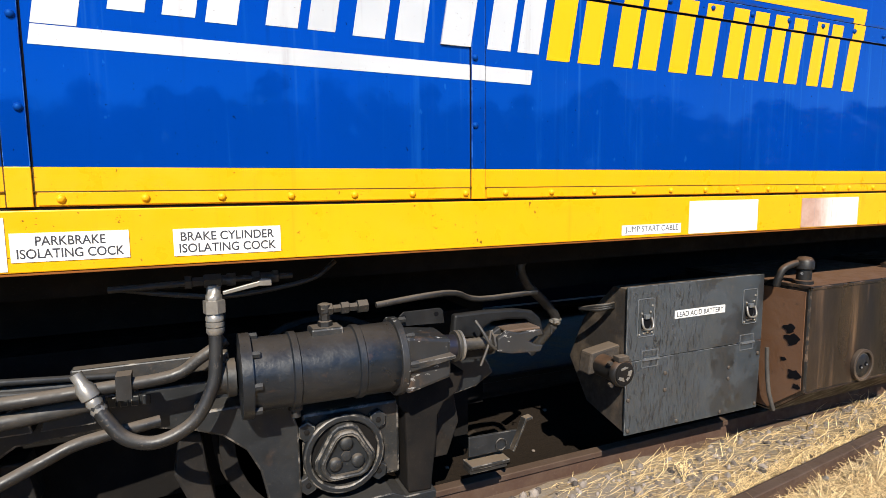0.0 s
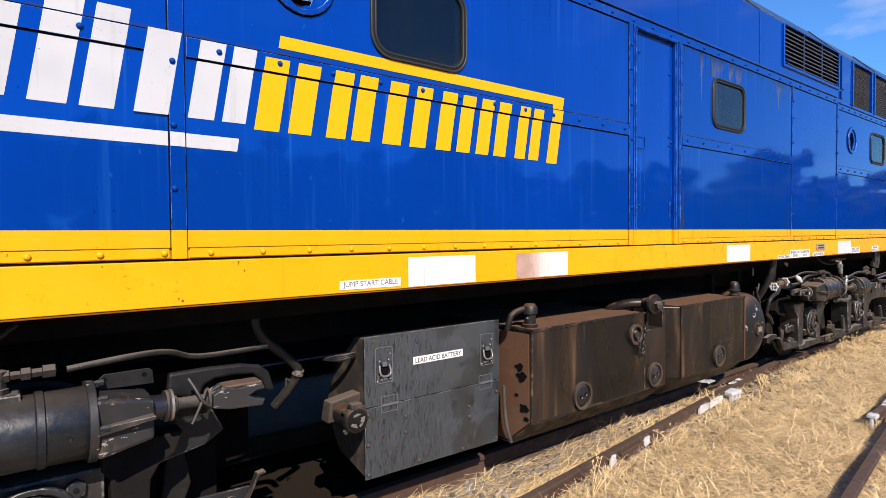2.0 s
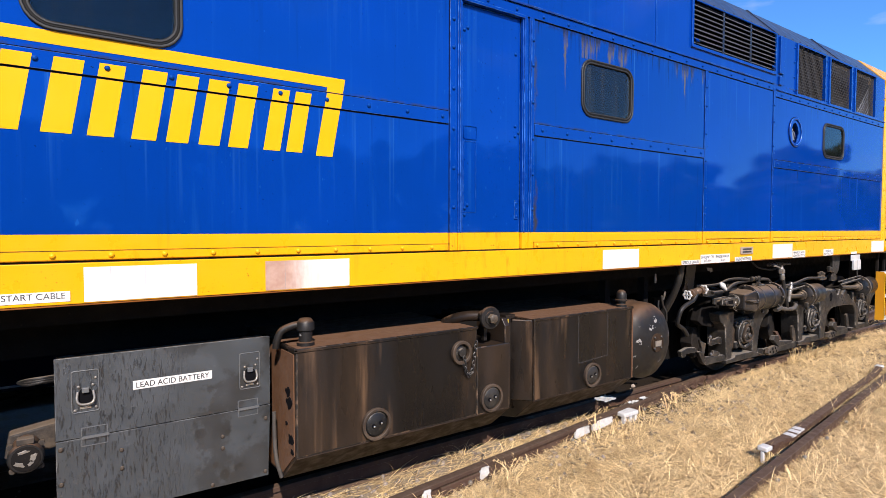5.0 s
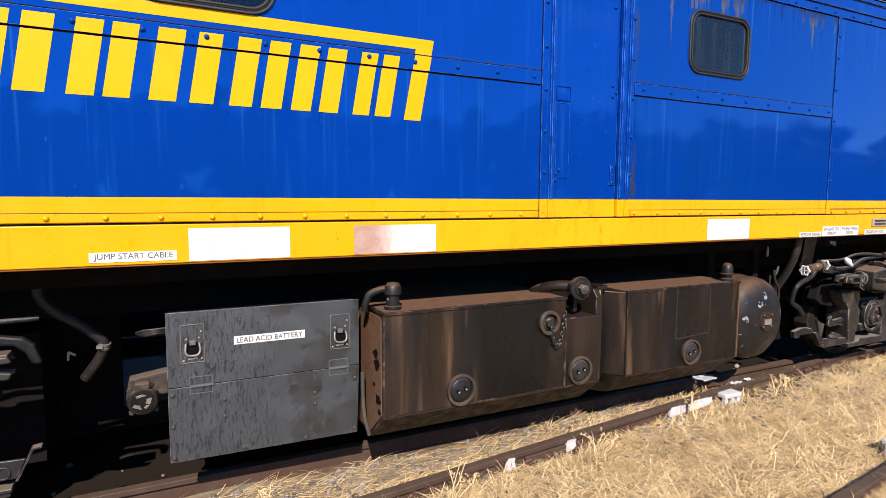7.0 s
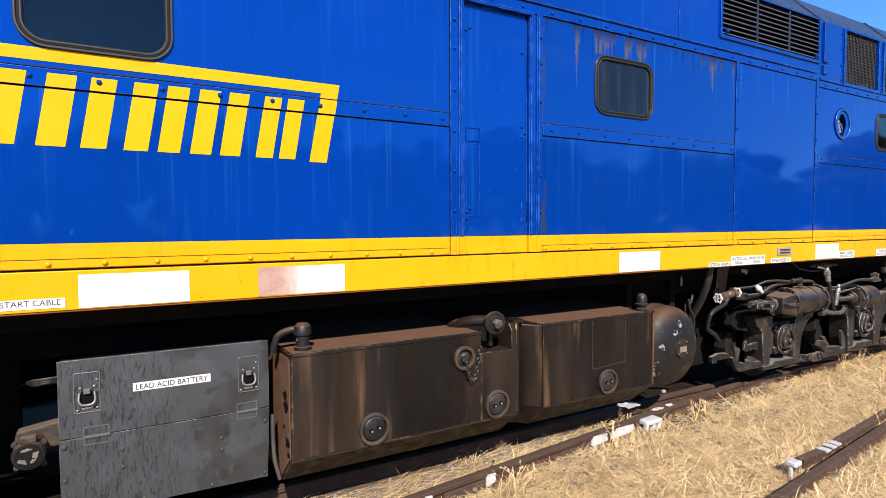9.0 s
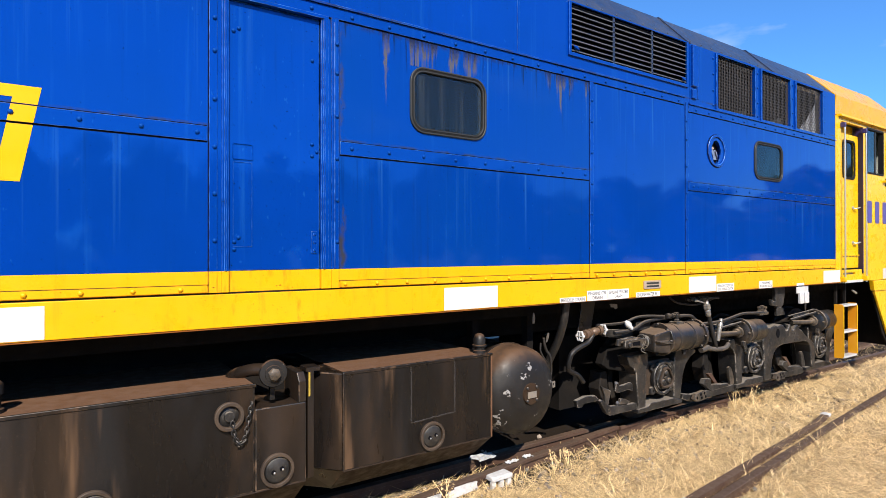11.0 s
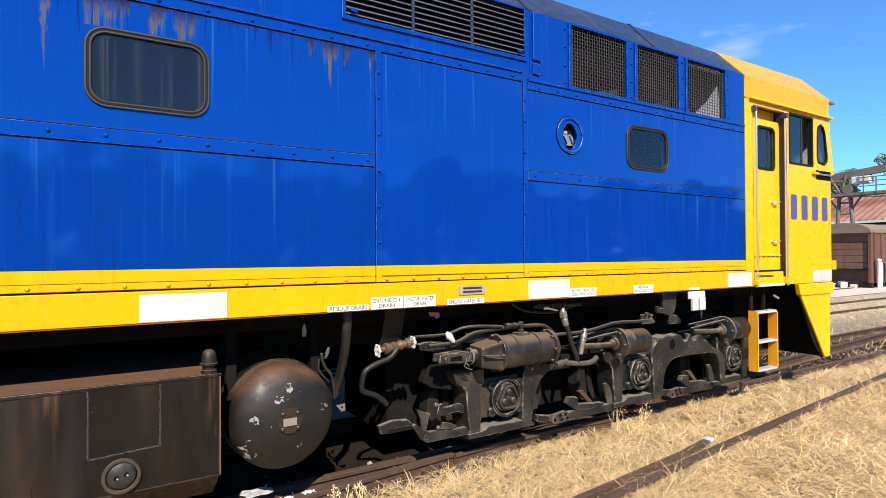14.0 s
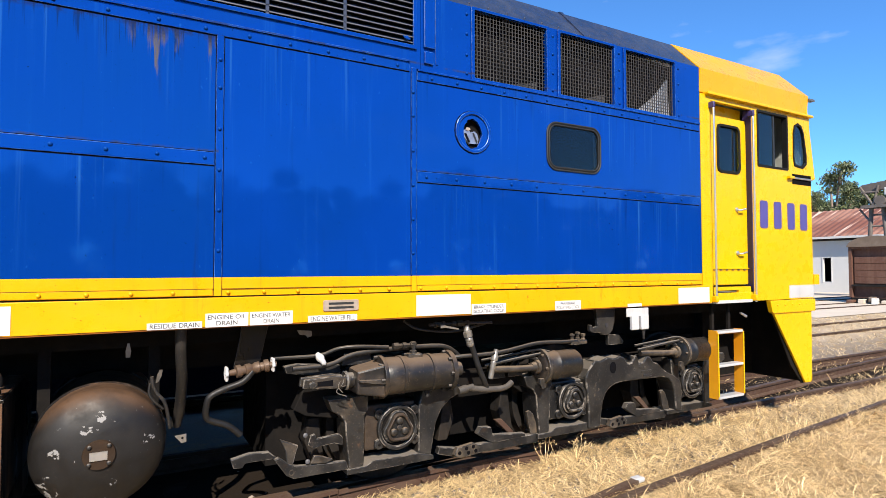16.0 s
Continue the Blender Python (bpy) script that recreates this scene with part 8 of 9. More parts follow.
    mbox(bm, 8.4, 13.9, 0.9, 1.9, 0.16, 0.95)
    part("motor_filler", bm, M_BLACK, bogie_ob, smooth=False)
    return bogie_ob


bogie(True)
bogie(False)
# sand/air hose in front of the battery box
bm = bmesh.new()
tube(bm, [(2.15, 0.48, 1.345), (1.95, 0.45, 1.34), (1.82, 0.43, 1.30), (1.80, 0.43, 1.24), (1.86, 0.45, 1.15), (1.97, 0.48, 1.06), (2.06, 0.50, 0.97), (2.08, 0.51, 0.92), (2.04, 0.55, 0.83), (1.97, 0.60, 0.725)], 0.027, 10)
hz = part("sand_hose", bm, M_HOSE, loco, "thick grey sand hose with clamp")
bm = bmesh.new()
lathe(bm, (2.083, 0.502, 0.945), (2.07, 0.515, 0.89), [(0, 0.028), (0.001, 0.033), (0.012, 0.033), (0.013, 0.030), (0.022, 0.030), (0.023, 0.034), (0.034, 0.034), (0.036, 0.028)], 14)
box(bm, 2.045, 2.075, 0.462, 0.478, 0.920, 0.936)
part("clamp", bm, M_FITTING, hz, "double wire clamp")
bm = bmesh.new()
prism(bm, [(1.44, 0.425), (1.726, 0.416), (1.678, 0.318), (1.44, 0.32)], 0.33, 0.345)
lg = part("life_guard", bm, M_SLATE, loco, "bent grey guard bracket", 0.004, False)
bm = bmesh.new()
prism(bm, [(1.728, 0.412), (1.755, 0.478), (1.80, 0.484), (1.80, 0.472), (1.764, 0.464), (1.692, 0.312), (1.680, 0.316)], 0.30, 0.345)
part("strap", bm, M_BOGIE_DUSTY, lg, "worn pale strap", 0.003, False)
bm = bmesh.new()
box(bm, 1.44, 1.664, 0.30, 0.40, 0.262, 0.282)
box(bm, 1.44, 1.655, 0.315, 0.40, 0.235, 0.262)
part("foot", bm, M_BOGIE_DUSTY, lg, "", 0.004, False)
bm = bmesh.new()
band(bm, circle(1.625, 0.355, 0.034, 18), circle(1.625, 0.355, 0.028, 18), 0.322, 0.33)
part("eye", bm, M_BOGIE, lg)

# ---- neighbour on the next track ----
nb = thing("parked_locomotive", "dark blue locomotive parked on the next track", "locomotive")
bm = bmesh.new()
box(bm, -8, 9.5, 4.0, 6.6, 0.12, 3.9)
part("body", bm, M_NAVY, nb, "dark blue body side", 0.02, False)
bm = bmesh.new()
box(bm, -8, 9.5, 3.985, 4.0, 0.165, 0.185)
part("white_line", bm, M_WHITE, nb, smooth=False)
for x in (-6, -4, 5.5, 7.5):
    bm = bmesh.new()
    lathe(bm, (x, 4.5, 0.508), (x, 6.1, 0.508), [(0, 0.508), (0.13, 0.508), (0.13, 0.08), (1.4, 0.08), (1.4, 0.508), (1.55, 0.508)], 24)
    part("wheelset", bm, M_WHEEL, nb)

# ---- yard beyond ----
M_TIMBER = grimy("wagon_brown", (0.095, 0.042, 0.027), (0.17, 0.095, 0.065), (0.04, 0.022, 0.017), 0.8, 0, 0.5, 0.4, 0.5, True)
M_WROOF = grimy("wagon_roof", (0.13, 0.095, 0.07), (0.22, 0.17, 0.13), (0.10, 0.06, 0.04), 0.8, 0, 0.5, 0.4, 0.4)
mr = Mat("rusty_iron_roof")
c = mr.mix(mr.ramp(mr.noise(0.35, 5, 0.6), 0.4, 0.65), (0.15, 0.055, 0.034), (0.26, 0.13, 0.09))
c = mr.mix(mr.ramp(mr.noise(0.5, 4, 0.6, mr.scaled(0.12, 2.0, 0.12)), 0.56, 0.62), c, (0.50, 0.38, 0.31))
mr.color(c).set(Roughness=0.75)
M_IRON = mr.m
M_SHED = plain("shed_white_wall", (0.48, 0.48, 0.47), 0.85, 0, 0.12, 0.6, 0.1)

apron = grid_sheet("apron", 30, 55, 7.6, 60, 12, 12, lambda x, y: -0.05 + 0.01 * noise.noise((x * .3, y * .3, 0)), M_CONC)
tagged(apron, "pale dusty concrete apron before the shed", "pavement", kind="structure")


def covered_wagon(x0, y0, Z1):
    """Old covered goods wagon body standing on low bearers, with an arched roof and a recessed end."""
    w = thing("covered_wagon", "old brown covered goods wagon body with arched roof", "wagon", "wagons")
    W, L, Z0 = 2.5, 11.5, 0.22
    bm = bmesh.new()
    box(bm, 0.22, L, -W / 2, W / 2, Z0, Z1)
    part("body", bm, M_TIMBER, w, smooth=False)
    arch = [(-W / 2 - 0.05, Z1 - 0.02)] + [(-(W / 2 + 0.05) * math.cos(a), Z1 + 0.55 * math.sin(a)) for a in np.linspace(0.15, math.pi - 0.15, 12)] + [(W / 2 + 0.05, Z1 - 0.02)]
    bm = bmesh.new()
    prism(bm, arch, -0.1, L + 0.1, "x")
    part("roof", bm, M_WROOF, w)
    for y in (-W / 2 + 0.06, W / 2 - 0.06):
        bm = bmesh.new()
        box(bm, 0.0, 0.22, y - 0.07, y + 0.07, Z0, Z1)
        part("corner_post", bm, M_TIMBER, w, smooth=False)
    bm = bmesh.new()
    box(bm, 0.0, 0.22, -W / 2 + 0.13, W / 2 - 0.13, Z1 - 0.14, Z1 - 0.01)
    part("end_beam", bm, M_TIMBER, w, smooth=False)
    n = int((Z1 - 0.25 - Z0 - 0.75) / 0.36)
    for k in range(n):
        bm = bmesh.new()
        z = Z0 + 0.75 + k * 0.36
        box(bm, 0.13, 0.22, -W / 2 + 0.20, W / 2 - 0.20, z, z + 0.34)
        part("end_plank", bm, M_TIMBER, w, "", 0.012, False)
    bm = bmesh.new()
    box(bm, -0.05, 0.24, -W / 2 + 0.14, W / 2 - 0.14, Z0 + 0.60, Z0 + 0.70)
    part("buffer_beam", bm, M_WHEEL, w, smooth=False)
    for k in range(13):
        x = 0.3 + k * 0.88
        bm = bmesh.new()
        box(bm, x, x + 0.09, -W / 2 - 0.06, -W / 2, Z0, Z1)
        part("side_stanchion", bm, M_TIMBER, w, smooth=False)
    for x in (0.5, 4.8):
        for k in range(9):
            bm = bmesh.new()
            box(bm, x, x + 0.62, -W / 2 - 0.03, -W / 2, Z0 + 0.15 + k * 0.08, Z0 + 0.20 + k * 0.08)
            part("vent_slat", bm, M_TIMBER, w, smooth=False)
    for x in (0.1, 2.8, 5.6, 8.4, 11.2):
        bm = bmesh.new()
        box(bm, x, x + 0.25, -W / 2, W / 2, -0.12, Z0)
        part("bearer", bm, M_WHEEL, w, smooth=False)
    bm = bmesh.new()
    prism(bm, [(2.05, 2.0), (2.55, 2.05), (2.5, 2.75), (2.1, 2.7)], -W / 2 - 0.012, -W / 2 - 0.002)
    part("poster_patch", bm, M_LABEL, w, "peeling white patch", smooth=False)
    w.matrix_basis = pose(x0, y0, 0)
    return w


covered_wagon(41.6, 10.65, 2.95)
covered_wagon(54.4, 10.65, 3.75)
wg2 = covered_wagon(67.2, 10.65, 3.75)
copy_thing(wg2, pose(80.0, 10.65, 0))

# rubble and a standpipe at the wagon's end
for k, (x, y, w, h, mt) in enumerate(((40.9, 10.9, 0.5, 0.22, M_CONC), (40.7, 10.2, 0.35, 0.30, M_LABEL), (41.0, 11.5, 0.6, 0.16, M_TIMBER), (40.8, 9.8, 0.4, 0.2, M_CONC), (41.1, 10.5, 0.45, 0.35, M_WROOF))):
    bm = bmesh.new()
    prism(bm, [(x, y), (x + w, y + 0.08), (x + w * 0.9, y + 0.35), (x - 0.05, y + 0.28)], -0.06, h - 0.05, "z")
    tagged(part("rubble_block", bm, mt, None, "", 0.03, False), "broken block of rubble beside the wagon", "rubble", "rubble")
stp2 = thing("standpipe", "pale upright standpipe with hose beside the wagon", "standpipe")
for dx, hh, rr in ((0.0, 1.45, 0.10), (0.28, 1.25, 0.06)):
    bm = bmesh.new()
    lathe(bm, (41.9 + dx, 9.15, -0.06), (41.9 + dx, 9.15, 2), [(0, rr * 1.3), (0.08, rr), (hh, rr), (hh + 0.03, rr * 1.25), (hh + 0.12, rr * 1.1), (hh + 0.15, 0.0)], 12)
    part("pipe", bm, M_LABEL, stp2)
bm = bmesh.new()
tube(bm, [(42.18, 9.15, 1.2), (42.45, 9.12, 1.25), (42.55, 9.12, 0.7), (42.4, 9.12, 0.0)], 0.03, 8)
part("hose", bm, M_HOSE, stp2)

# long shed with rusty iron roof
shed = thing("shed", "long white shed with rusty corrugated iron roof", "shed")
bm = bmesh.new()
for y0, y1 in ((12.3, 18.85), (19.42, 45.0)):
    box(bm, 54.0, 54.25, y0, y1, -0.2, 4.25)
box(bm, 54.0, 54.25, 18.85, 19.42, -0.2, 0.77)
box(bm, 54.0, 54.25, 18.85, 19.42, 2.58, 4.25)
box(bm, 54.25, 66, 12.3, 12.55, -0.2, 4.25)
part("wall", bm, M_SHED, shed, "stained white rendered wall", smooth=False)
bm = bmesh.new()
box(bm, 55.5, 55.6, 17, 22, 0, 4)
part("dark_interior", bm, M_INSIDE, shed, smooth=False)
vs, fs = [], []
ny = 620
for side in (0, 1):
    base = len(vs)
    for k in range(ny):
        y = 12.0 + 33.6 * k / (ny - 1)
        h = 0.025 * math.sin(y / 0.12 * 2 * math.pi * 0.25)
        xa, za, xb2, zb2 = (53.4, 4.15, 60.0, 6.7) if side == 0 else (60.0, 6.7, 66.6, 4.15)
        vs += [(xa, y, za + h), (xb2, y, zb2 + h)]
    fs += [(base + 2 * k, base + 2 * k + 2, base + 2 * k + 3, base + 2 * k + 1) for k in range(ny - 1)]
rf = raw("roof", vs, fs, M_IRON, shed)
rf["label"] = "rusty corrugated iron roof"
bm = bmesh.new()
box(bm, 53.35, 53.5, 12.0, 45.6, 4.0, 4.16)
part("gutter", bm, M_SHED, shed, smooth=False)
bm = bmesh.new()
box(bm, 53.9, 54.0, 12.3, 45.0, 3.86, 4.25)
part("eave_board", bm, M_WHEEL, shed, "dark eave board", smooth=False)
bm = bmesh.new()
box(bm, 53.97, 54.0, 18.78, 18.85, 0.70, 2.65)
box(bm, 53.97, 54.0, 19.42, 19.49, 0.70, 2.65)
part("opening_frame", bm, M_SHED, shed, smooth=False)

# steel gantry over the yard
gan = thing("loading_gantry", "grey steel loading gantry with walkway and handrail", "gantry")
GX = 48.0
M_GAN = grimy("gantry_steel", (0.10, 0.085, 0.075), (0.20, 0.17, 0.15), (0.14, 0.07, 0.04), 0.7, 0, 0.5, 0.4, 0.5)
bm = bmesh.new()
prism(bm, [(14.0, 6.50), (14.0, 7.00), (10.6, 7.36), (3.0, 7.42), (3.0, 6.98), (10.6, 6.94)], GX - 0.18, GX + 0.18, "x")
part("top_beam", bm, M_GAN, gan, "rusty brown boom", smooth=False)
bm = bmesh.new()
box(bm, GX - 0.5, GX + 0.5, 3.0, 13.9, 5.52, 5.70)
part("walkway", bm, M_GAN, gan, smooth=False)
for z in (6.05, 6.35, 6.60):
    bm = bmesh.new()
    cyl(bm, (GX - 0.5, 3.0, z), (GX - 0.5, 12.2, z), 0.03, 6)
    part("handrail", bm, M_GAN, gan)
for y in np.arange(3.8, 12.3, 0.68):
    bm = bmesh.new()
    box(bm, GX - 0.53, GX - 0.47, y - 0.03, y + 0.03, 5.6, 7.0 if round(y * 10) % 3 == 0 else 6.6)
    part("post", bm, M_GAN, gan, smooth=False)
bm = bmesh.new()
tube(bm, [(GX - 0.3, 13.2, 5.5), (GX - 0.3, 8.5, 5.25), (GX - 0.3, 3.0, 5.5)], 0.035, 6)
part("tie_rod", bm, M_GAN, gan)
for y in (13.2, 3.2):
    for dy in (-0.32, 0.32):
        bm = bmesh.new()
        tube(bm, [(GX, y + dy * 2.2, -0.15), (GX, y + dy, 5.5)], 0.12, 8, 1)
        part("leg", bm, M_GAN, gan)
    for z in (1.5, 3.2, 4.4, 5.1):
        bm = bmesh.new()
        cyl(bm, (GX, y - 0.65 + z * 0.05, z), (GX, y + 0.65 - z * 0.05, z), 0.06, 6)
        part("brace", bm, M_GAN, gan)
    for dy in (-1, 1):
        bm = bmesh.new()
        cyl(bm, (GX, y + dy * 0.35, 4.6), (GX, y + dy * 0.95, 5.5), 0.06, 6)
        part("knee_brace", bm, M_GAN, gan)
bm = bmesh.new()
box(bm, GX - 0.35, GX + 0.35, 11.7, 12.7, 6.25, 6.72)
part("winch_house", bm, M_SHED, gan, "pale sheet-metal winch house", 0.05, False)
bm = bmesh.new()
cyl(bm, (GX - 0.4, 12.9, 5.95), (GX + 0.4, 12.9, 5.95), 0.30, 14)
part("winch_drum", bm, M_GAN, gan)
for y0, z0, y1, z1 in ((14.0, 6.9, 13.2, 5.5), (13.9, 6.5, 13.0, 6.5), (13.0, 6.9, 13.3, 5.6)):
    bm = bmesh.new()
    tube(bm, [(GX - 0.3, y0, z0), (GX - 0.3, y1, z1)], 0.07, 6, 1)
    part("strut", bm, M_GAN, gan)

# ---- trees ----
mlf = Mat("gum_leaves")
isl = mlf.n.new("ShaderNodeNewGeometry").outputs["Random Per Island"]
mlf.color(mlf.mix(isl, (0.032, 0.048, 0.017), (0.120, 0.140, 0.055))).set(Roughness=0.55)
M_LEAF = mlf.m
M_BARK = grimy("gum_bark", (0.16, 0.12, 0.09), (0.35, 0.29, 0.23), (0.09, 0.06, 0.04), 0.9, 0, 0.5, 0.4)


def gum_tree(seed, height, spread, n_leaf):
    rng = np.random.default_rng(seed)
    t = thing("gum_tree", "grey-green gum tree with open, ragged crown", "tree", "trees")
    bm = bmesh.new()
    tips = []
    lathe(bm, (0, 0, -0.2), (0, 0, 1), [(0, height * 0.028), (height * 0.2, height * 0.022), (height * 0.42, height * 0.017)], 10)
    for k in range(9):
        a = k * 2.4 + rng.uniform(-0.4, 0.4)
        z0 = height * rng.uniform(0.25, 0.42)
        r = spread * rng.uniform(0.45, 1.0)
        top = Vector((r * math.cos(a), r * math.sin(a), height * rng.uniform(0.5, 0.95)))
        mid = Vector((0.4 * top.x, 0.4 * top.y, z0 + 0.55 * (top.z - z0)))
        tube(bm, [(0, 0, z0), mid, top], height * 0.009, 6, 3)
        tips += [(top, 1.0), (mid.lerp(top, 0.6) + Vector(rng.uniform(-0.5, 0.5, 3)), 0.8)]
        for q in range(3):
            off = Vector(rng.uniform(-1, 1, 3)) * spread * 0.28
            tube(bm, [mid.lerp(top, 0.5), top + off], height * 0.004, 5, 1)
            tips.append((top + off, 0.7))
    part("trunk", bm, M_BARK, t, "pale peeling trunk and limbs")
    pick = rng.integers(0, len(tips), n_leaf)
    cen = np.array([tips[i][0] for i in pick])
    siz = np.array([tips[i][1] for i in pick])
    p = rng.normal(size=(n_leaf, 3))
    p /= np.linalg.norm(p, axis=1)[:, None]
    p *= (rng.random(n_leaf) ** 0.45)[:, None] * (siz * spread * 0.27)[:, None] * np.array([1, 1, 0.75])
    c = cen + p
    u = rng.normal(size=(n_leaf, 3)) + np.array([0, 0, -0.8])
    u /= np.linalg.norm(u, axis=1)[:, None]
    v = np.cross(u, rng.normal(size=(n_leaf, 3)))
    v /= np.linalg.norm(v, axis=1)[:, None]
    ln, wd = 0.035 * height * 0.45, 0.012 * height * 0.45
    V = np.concatenate([c - u * ln, c + v * wd, c + u * ln, c - v * wd], 1).reshape(-1, 3)
    F = np.arange(n_leaf * 4).reshape(-1, 4)
    raw("crown", V.tolist(), F.tolist(), M_LEAF, t)
    return t


g1 = gum_tree(5, 14.0, 5.5, 9000)
g1.matrix_basis = pose(84, 33.2, 0.4)
g2 = gum_tree(8, 15.5, 6.5, 9000)
g2.matrix_basis = pose(82, 13.5, 0)
copy_thing(g2, pose(95, 20, 0, 0, 0, 70))
copy_thing(g1, pose(86, 29.8, -1.6, 0, 0, 200))
copy_thing(g2, pose(90, 34.5, -4.5, 0, 0, 20))
copy_thing(g1, pose(88, 27.0, -5.0, 0, 0, 75))
copy_thing(g1, pose(88, 38, -2.6, 0, 0, 140))
# behind the camera: seen as dark shapes in the gloss of the blue side
g3 = gum_tree(11, 16.0, 6.0, 15000)
g3.matrix_basis = pose(-30, -41, -5.5)
g4 = gum_tree(23, 25.0, 6.0, 15000)
g4.matrix_basis = pose(106, -43, -7.5)
for k in range(53):
    x = -25 + 4.2 * k + random.uniform(-1.2, 1.2)
    copy_thing(g3, pose(x, -38 - random.uniform(0, 7), -4.8 - random.uniform(0, 2.6) + 0.012 * x, 0, 0, 51 * k))
for k, (x, z) in enumerate(((79, -11.5), (115, -9.0), (126, -4.5), (150, -8.5), (172, -6.0))):
    copy_thing(g4, pose(x, -42 - random.uniform(0, 4), z, 0, 0, 67 * k + 20))
# a dense row closes the yard ahead
for k, (x, y, z) in enumerate(((97, 13.0, -5.0), (101, 18.5, -6.0), (104, 7.0, -6.0))):
    copy_thing(g4, pose(x, y, z, 0, 0, 83 * k))
for k in range(7):
    copy_thing(g3, pose(93 + 2 * (k % 3), 6.5 + 2.3 * k, -3.5 - (k % 2), 0, 0, 97 * k))

# ---- dry grass, weeds and stones ----
def clear_of_rails(x, y):
    b = np.where(x < 10, -0.83 + 0.112 * (x - 10), -0.83 + 0.112 * (np.minimum(x, 36) - 10) - 0.112 / 52 * (np.minimum(x, 36) - 10) ** 2)
    d = np.minimum(np.abs(y - RN), np.minimum(np.abs(y - b), np.abs(y - b - 1.505)))
    return d


def straw(n, x0, x1, y0, y1, seed, lmin, lmax, wide, flat):
    """Bent straws, most of them lying; each is a strip of three pieces."""
    rng = np.random.default_rng(seed)
    x, y = rng.uniform(x0, x1, n), rng.uniform(y0, y1, n)
    dens = 0.5 + 0.5 * np.sin(x * 1.7 + 1.3 * np.sin(y * 2.1)) * np.sin(y * 2.9 + 1.1 * np.sin(x * 1.3))
    b = np.where(x < 10, -0.83 + 0.112 * (x - 10), -0.83 + 0.112 * (np.minimum(x, 36) - 10) - 0.112 / 52 * (np.minimum(x, 36) - 10) ** 2)
    between = (y > b + 1.505) & (x < 9)
    keep = (clear_of_rails(x, y) > 0.05) & (rng.random(n) < np.where(between, np.where(y < b + 1.75, 0.45, 0.12), np.where(y > 0.7, 0.30, 0.55 + 0.45 * dens))) & ((y < 0.60) | (x > 15.5))
    keep &= ~((x > 7.0) & (x < 9.4) & (y > b + 1.22) & (rng.random(n) < 0.8))
    keep &= ~((x > 7.1) & (x < 11.3) & (y > b) & (y < b + 0.20))
    # thins out towards the far edges of the yard
    if min(x0, y0) < -2.5:
        keep &= np.random.default_rng(seed + 500).random(len(x)) < np.clip((x - x0) / 1.6 if x0 < -2.5 else 1.0, 0, 1) * np.clip((y - y0) / 2.0 if y0 < -7 else 1.0, 0, 1)
    x, y = x[keep], y[keep]
    n = len(x)
    z = np.array([ground_z(a, c) for a, c in zip(x, y)])
    L = rng.uniform(lmin, lmax, n)
    # the mat lies in swaths: neighbours point much the same way
    field = 2.2 * np.sin(x * 1.1 + 0.7 * np.sin(y * 1.9)) + 1.8 * np.sin(y * 1.6 + 1.1 * np.sin(x * 0.8)) + 1.3 * np.sin(x * 6.3 + y * 5.1) + 1.1 * np.sin(x * 9.7 - y * 8.3)
    a = np.where(rng.random(n) < 0.5, field + rng.normal(0, 0.7, n), rng.uniform(0, 2 * np.pi, n))
    a = np.where(between[keep], 0.11 + np.pi * (rng.random(n) < 0.5) + rng.normal(0, 0.35, n), a)
    e0 = np.radians(rng.uniform(5, 60, n) * np.where(between[keep], 0.12, flat) + 4)
    bend = rng.uniform(-0.9, 0.2, n)
    turn = rng.uniform(-0.7, 0.7, n)
    pts = [np.stack([x, y, z], 1)]
    for k in range(3):
        e, aa = e0 + bend * k * 0.5, a + turn * k * 0.5
        step = np.stack([np.cos(aa) * np.cos(e), np.sin(aa) * np.cos(e), np.sin(e)], 1) * (L / 3)[:, None]
        q = pts[-1] + step
        q[:, 2] = np.maximum(q[:, 2], z + 0.006)
        pts.append(q)
    side = np.stack([-np.sin(a), np.cos(a), np.zeros(n)], 1) * (wide * rng.uniform(0.6, 1.3, n))[:, None]
    V = np.stack([pts[0] - side, pts[0] + side, pts[1] - side, pts[1] + side, pts[2] - side * 0.8, pts[2] + side * 0.8, pts[3]], 1).reshape(-1, 3)
    base = (np.arange(n) * 7)[:, None]
    quads = np.concatenate([base + np.array([0, 1, 3, 2]), base + np.array([2, 3, 5, 4])], 0)
    tris = base + np.array([4, 5, 6])
    return V, quads.tolist() + tris.tolist()


for nm, args in (("dry_grass", (45000, -3.0, 2.2, -4.2, 0.4, 14, 0.08, 0.34, 0.0022, 0.42)), ("dry_grass", (60000, -3.0, 19, -7.5, -4.2, 15, 0.10, 0.36, 0.004, 0.42)), ("dry_grass", (180000, 2.2, 10.5, -4.2, 0.6, 11, 0.12, 0.40, 0.0019, 0.24)), ("dry_grass", (70000, 2.2, 10.5, -4.2, 0.6, 16, 0.06, 0.22, 0.0018, 0.42)), ("dry_grass", (140000, 10.5, 19, -4.5, 0.6, 12, 0.12, 0.40, 0.0028, 0.28)), ("dry_grass", (70000, 15.5, 34, -4.0, 7.4, 13, 0.10, 0.32, 0.004, 0.5)), ("dry_grass", (50000, -14, 34, -15, -5.8, 18, 0.16, 0.42, 0.007, 0.42)), ("dry_grass", (20000, -14, -1.8, -7, 0.4, 19, 0.14, 0.40, 0.006, 0.42))):
    V, F = straw(*args)
    tagged(raw(nm, V.tolist(), F, M_STRAW), "matted dry straw-coloured grass", "grass", kind="stuff")


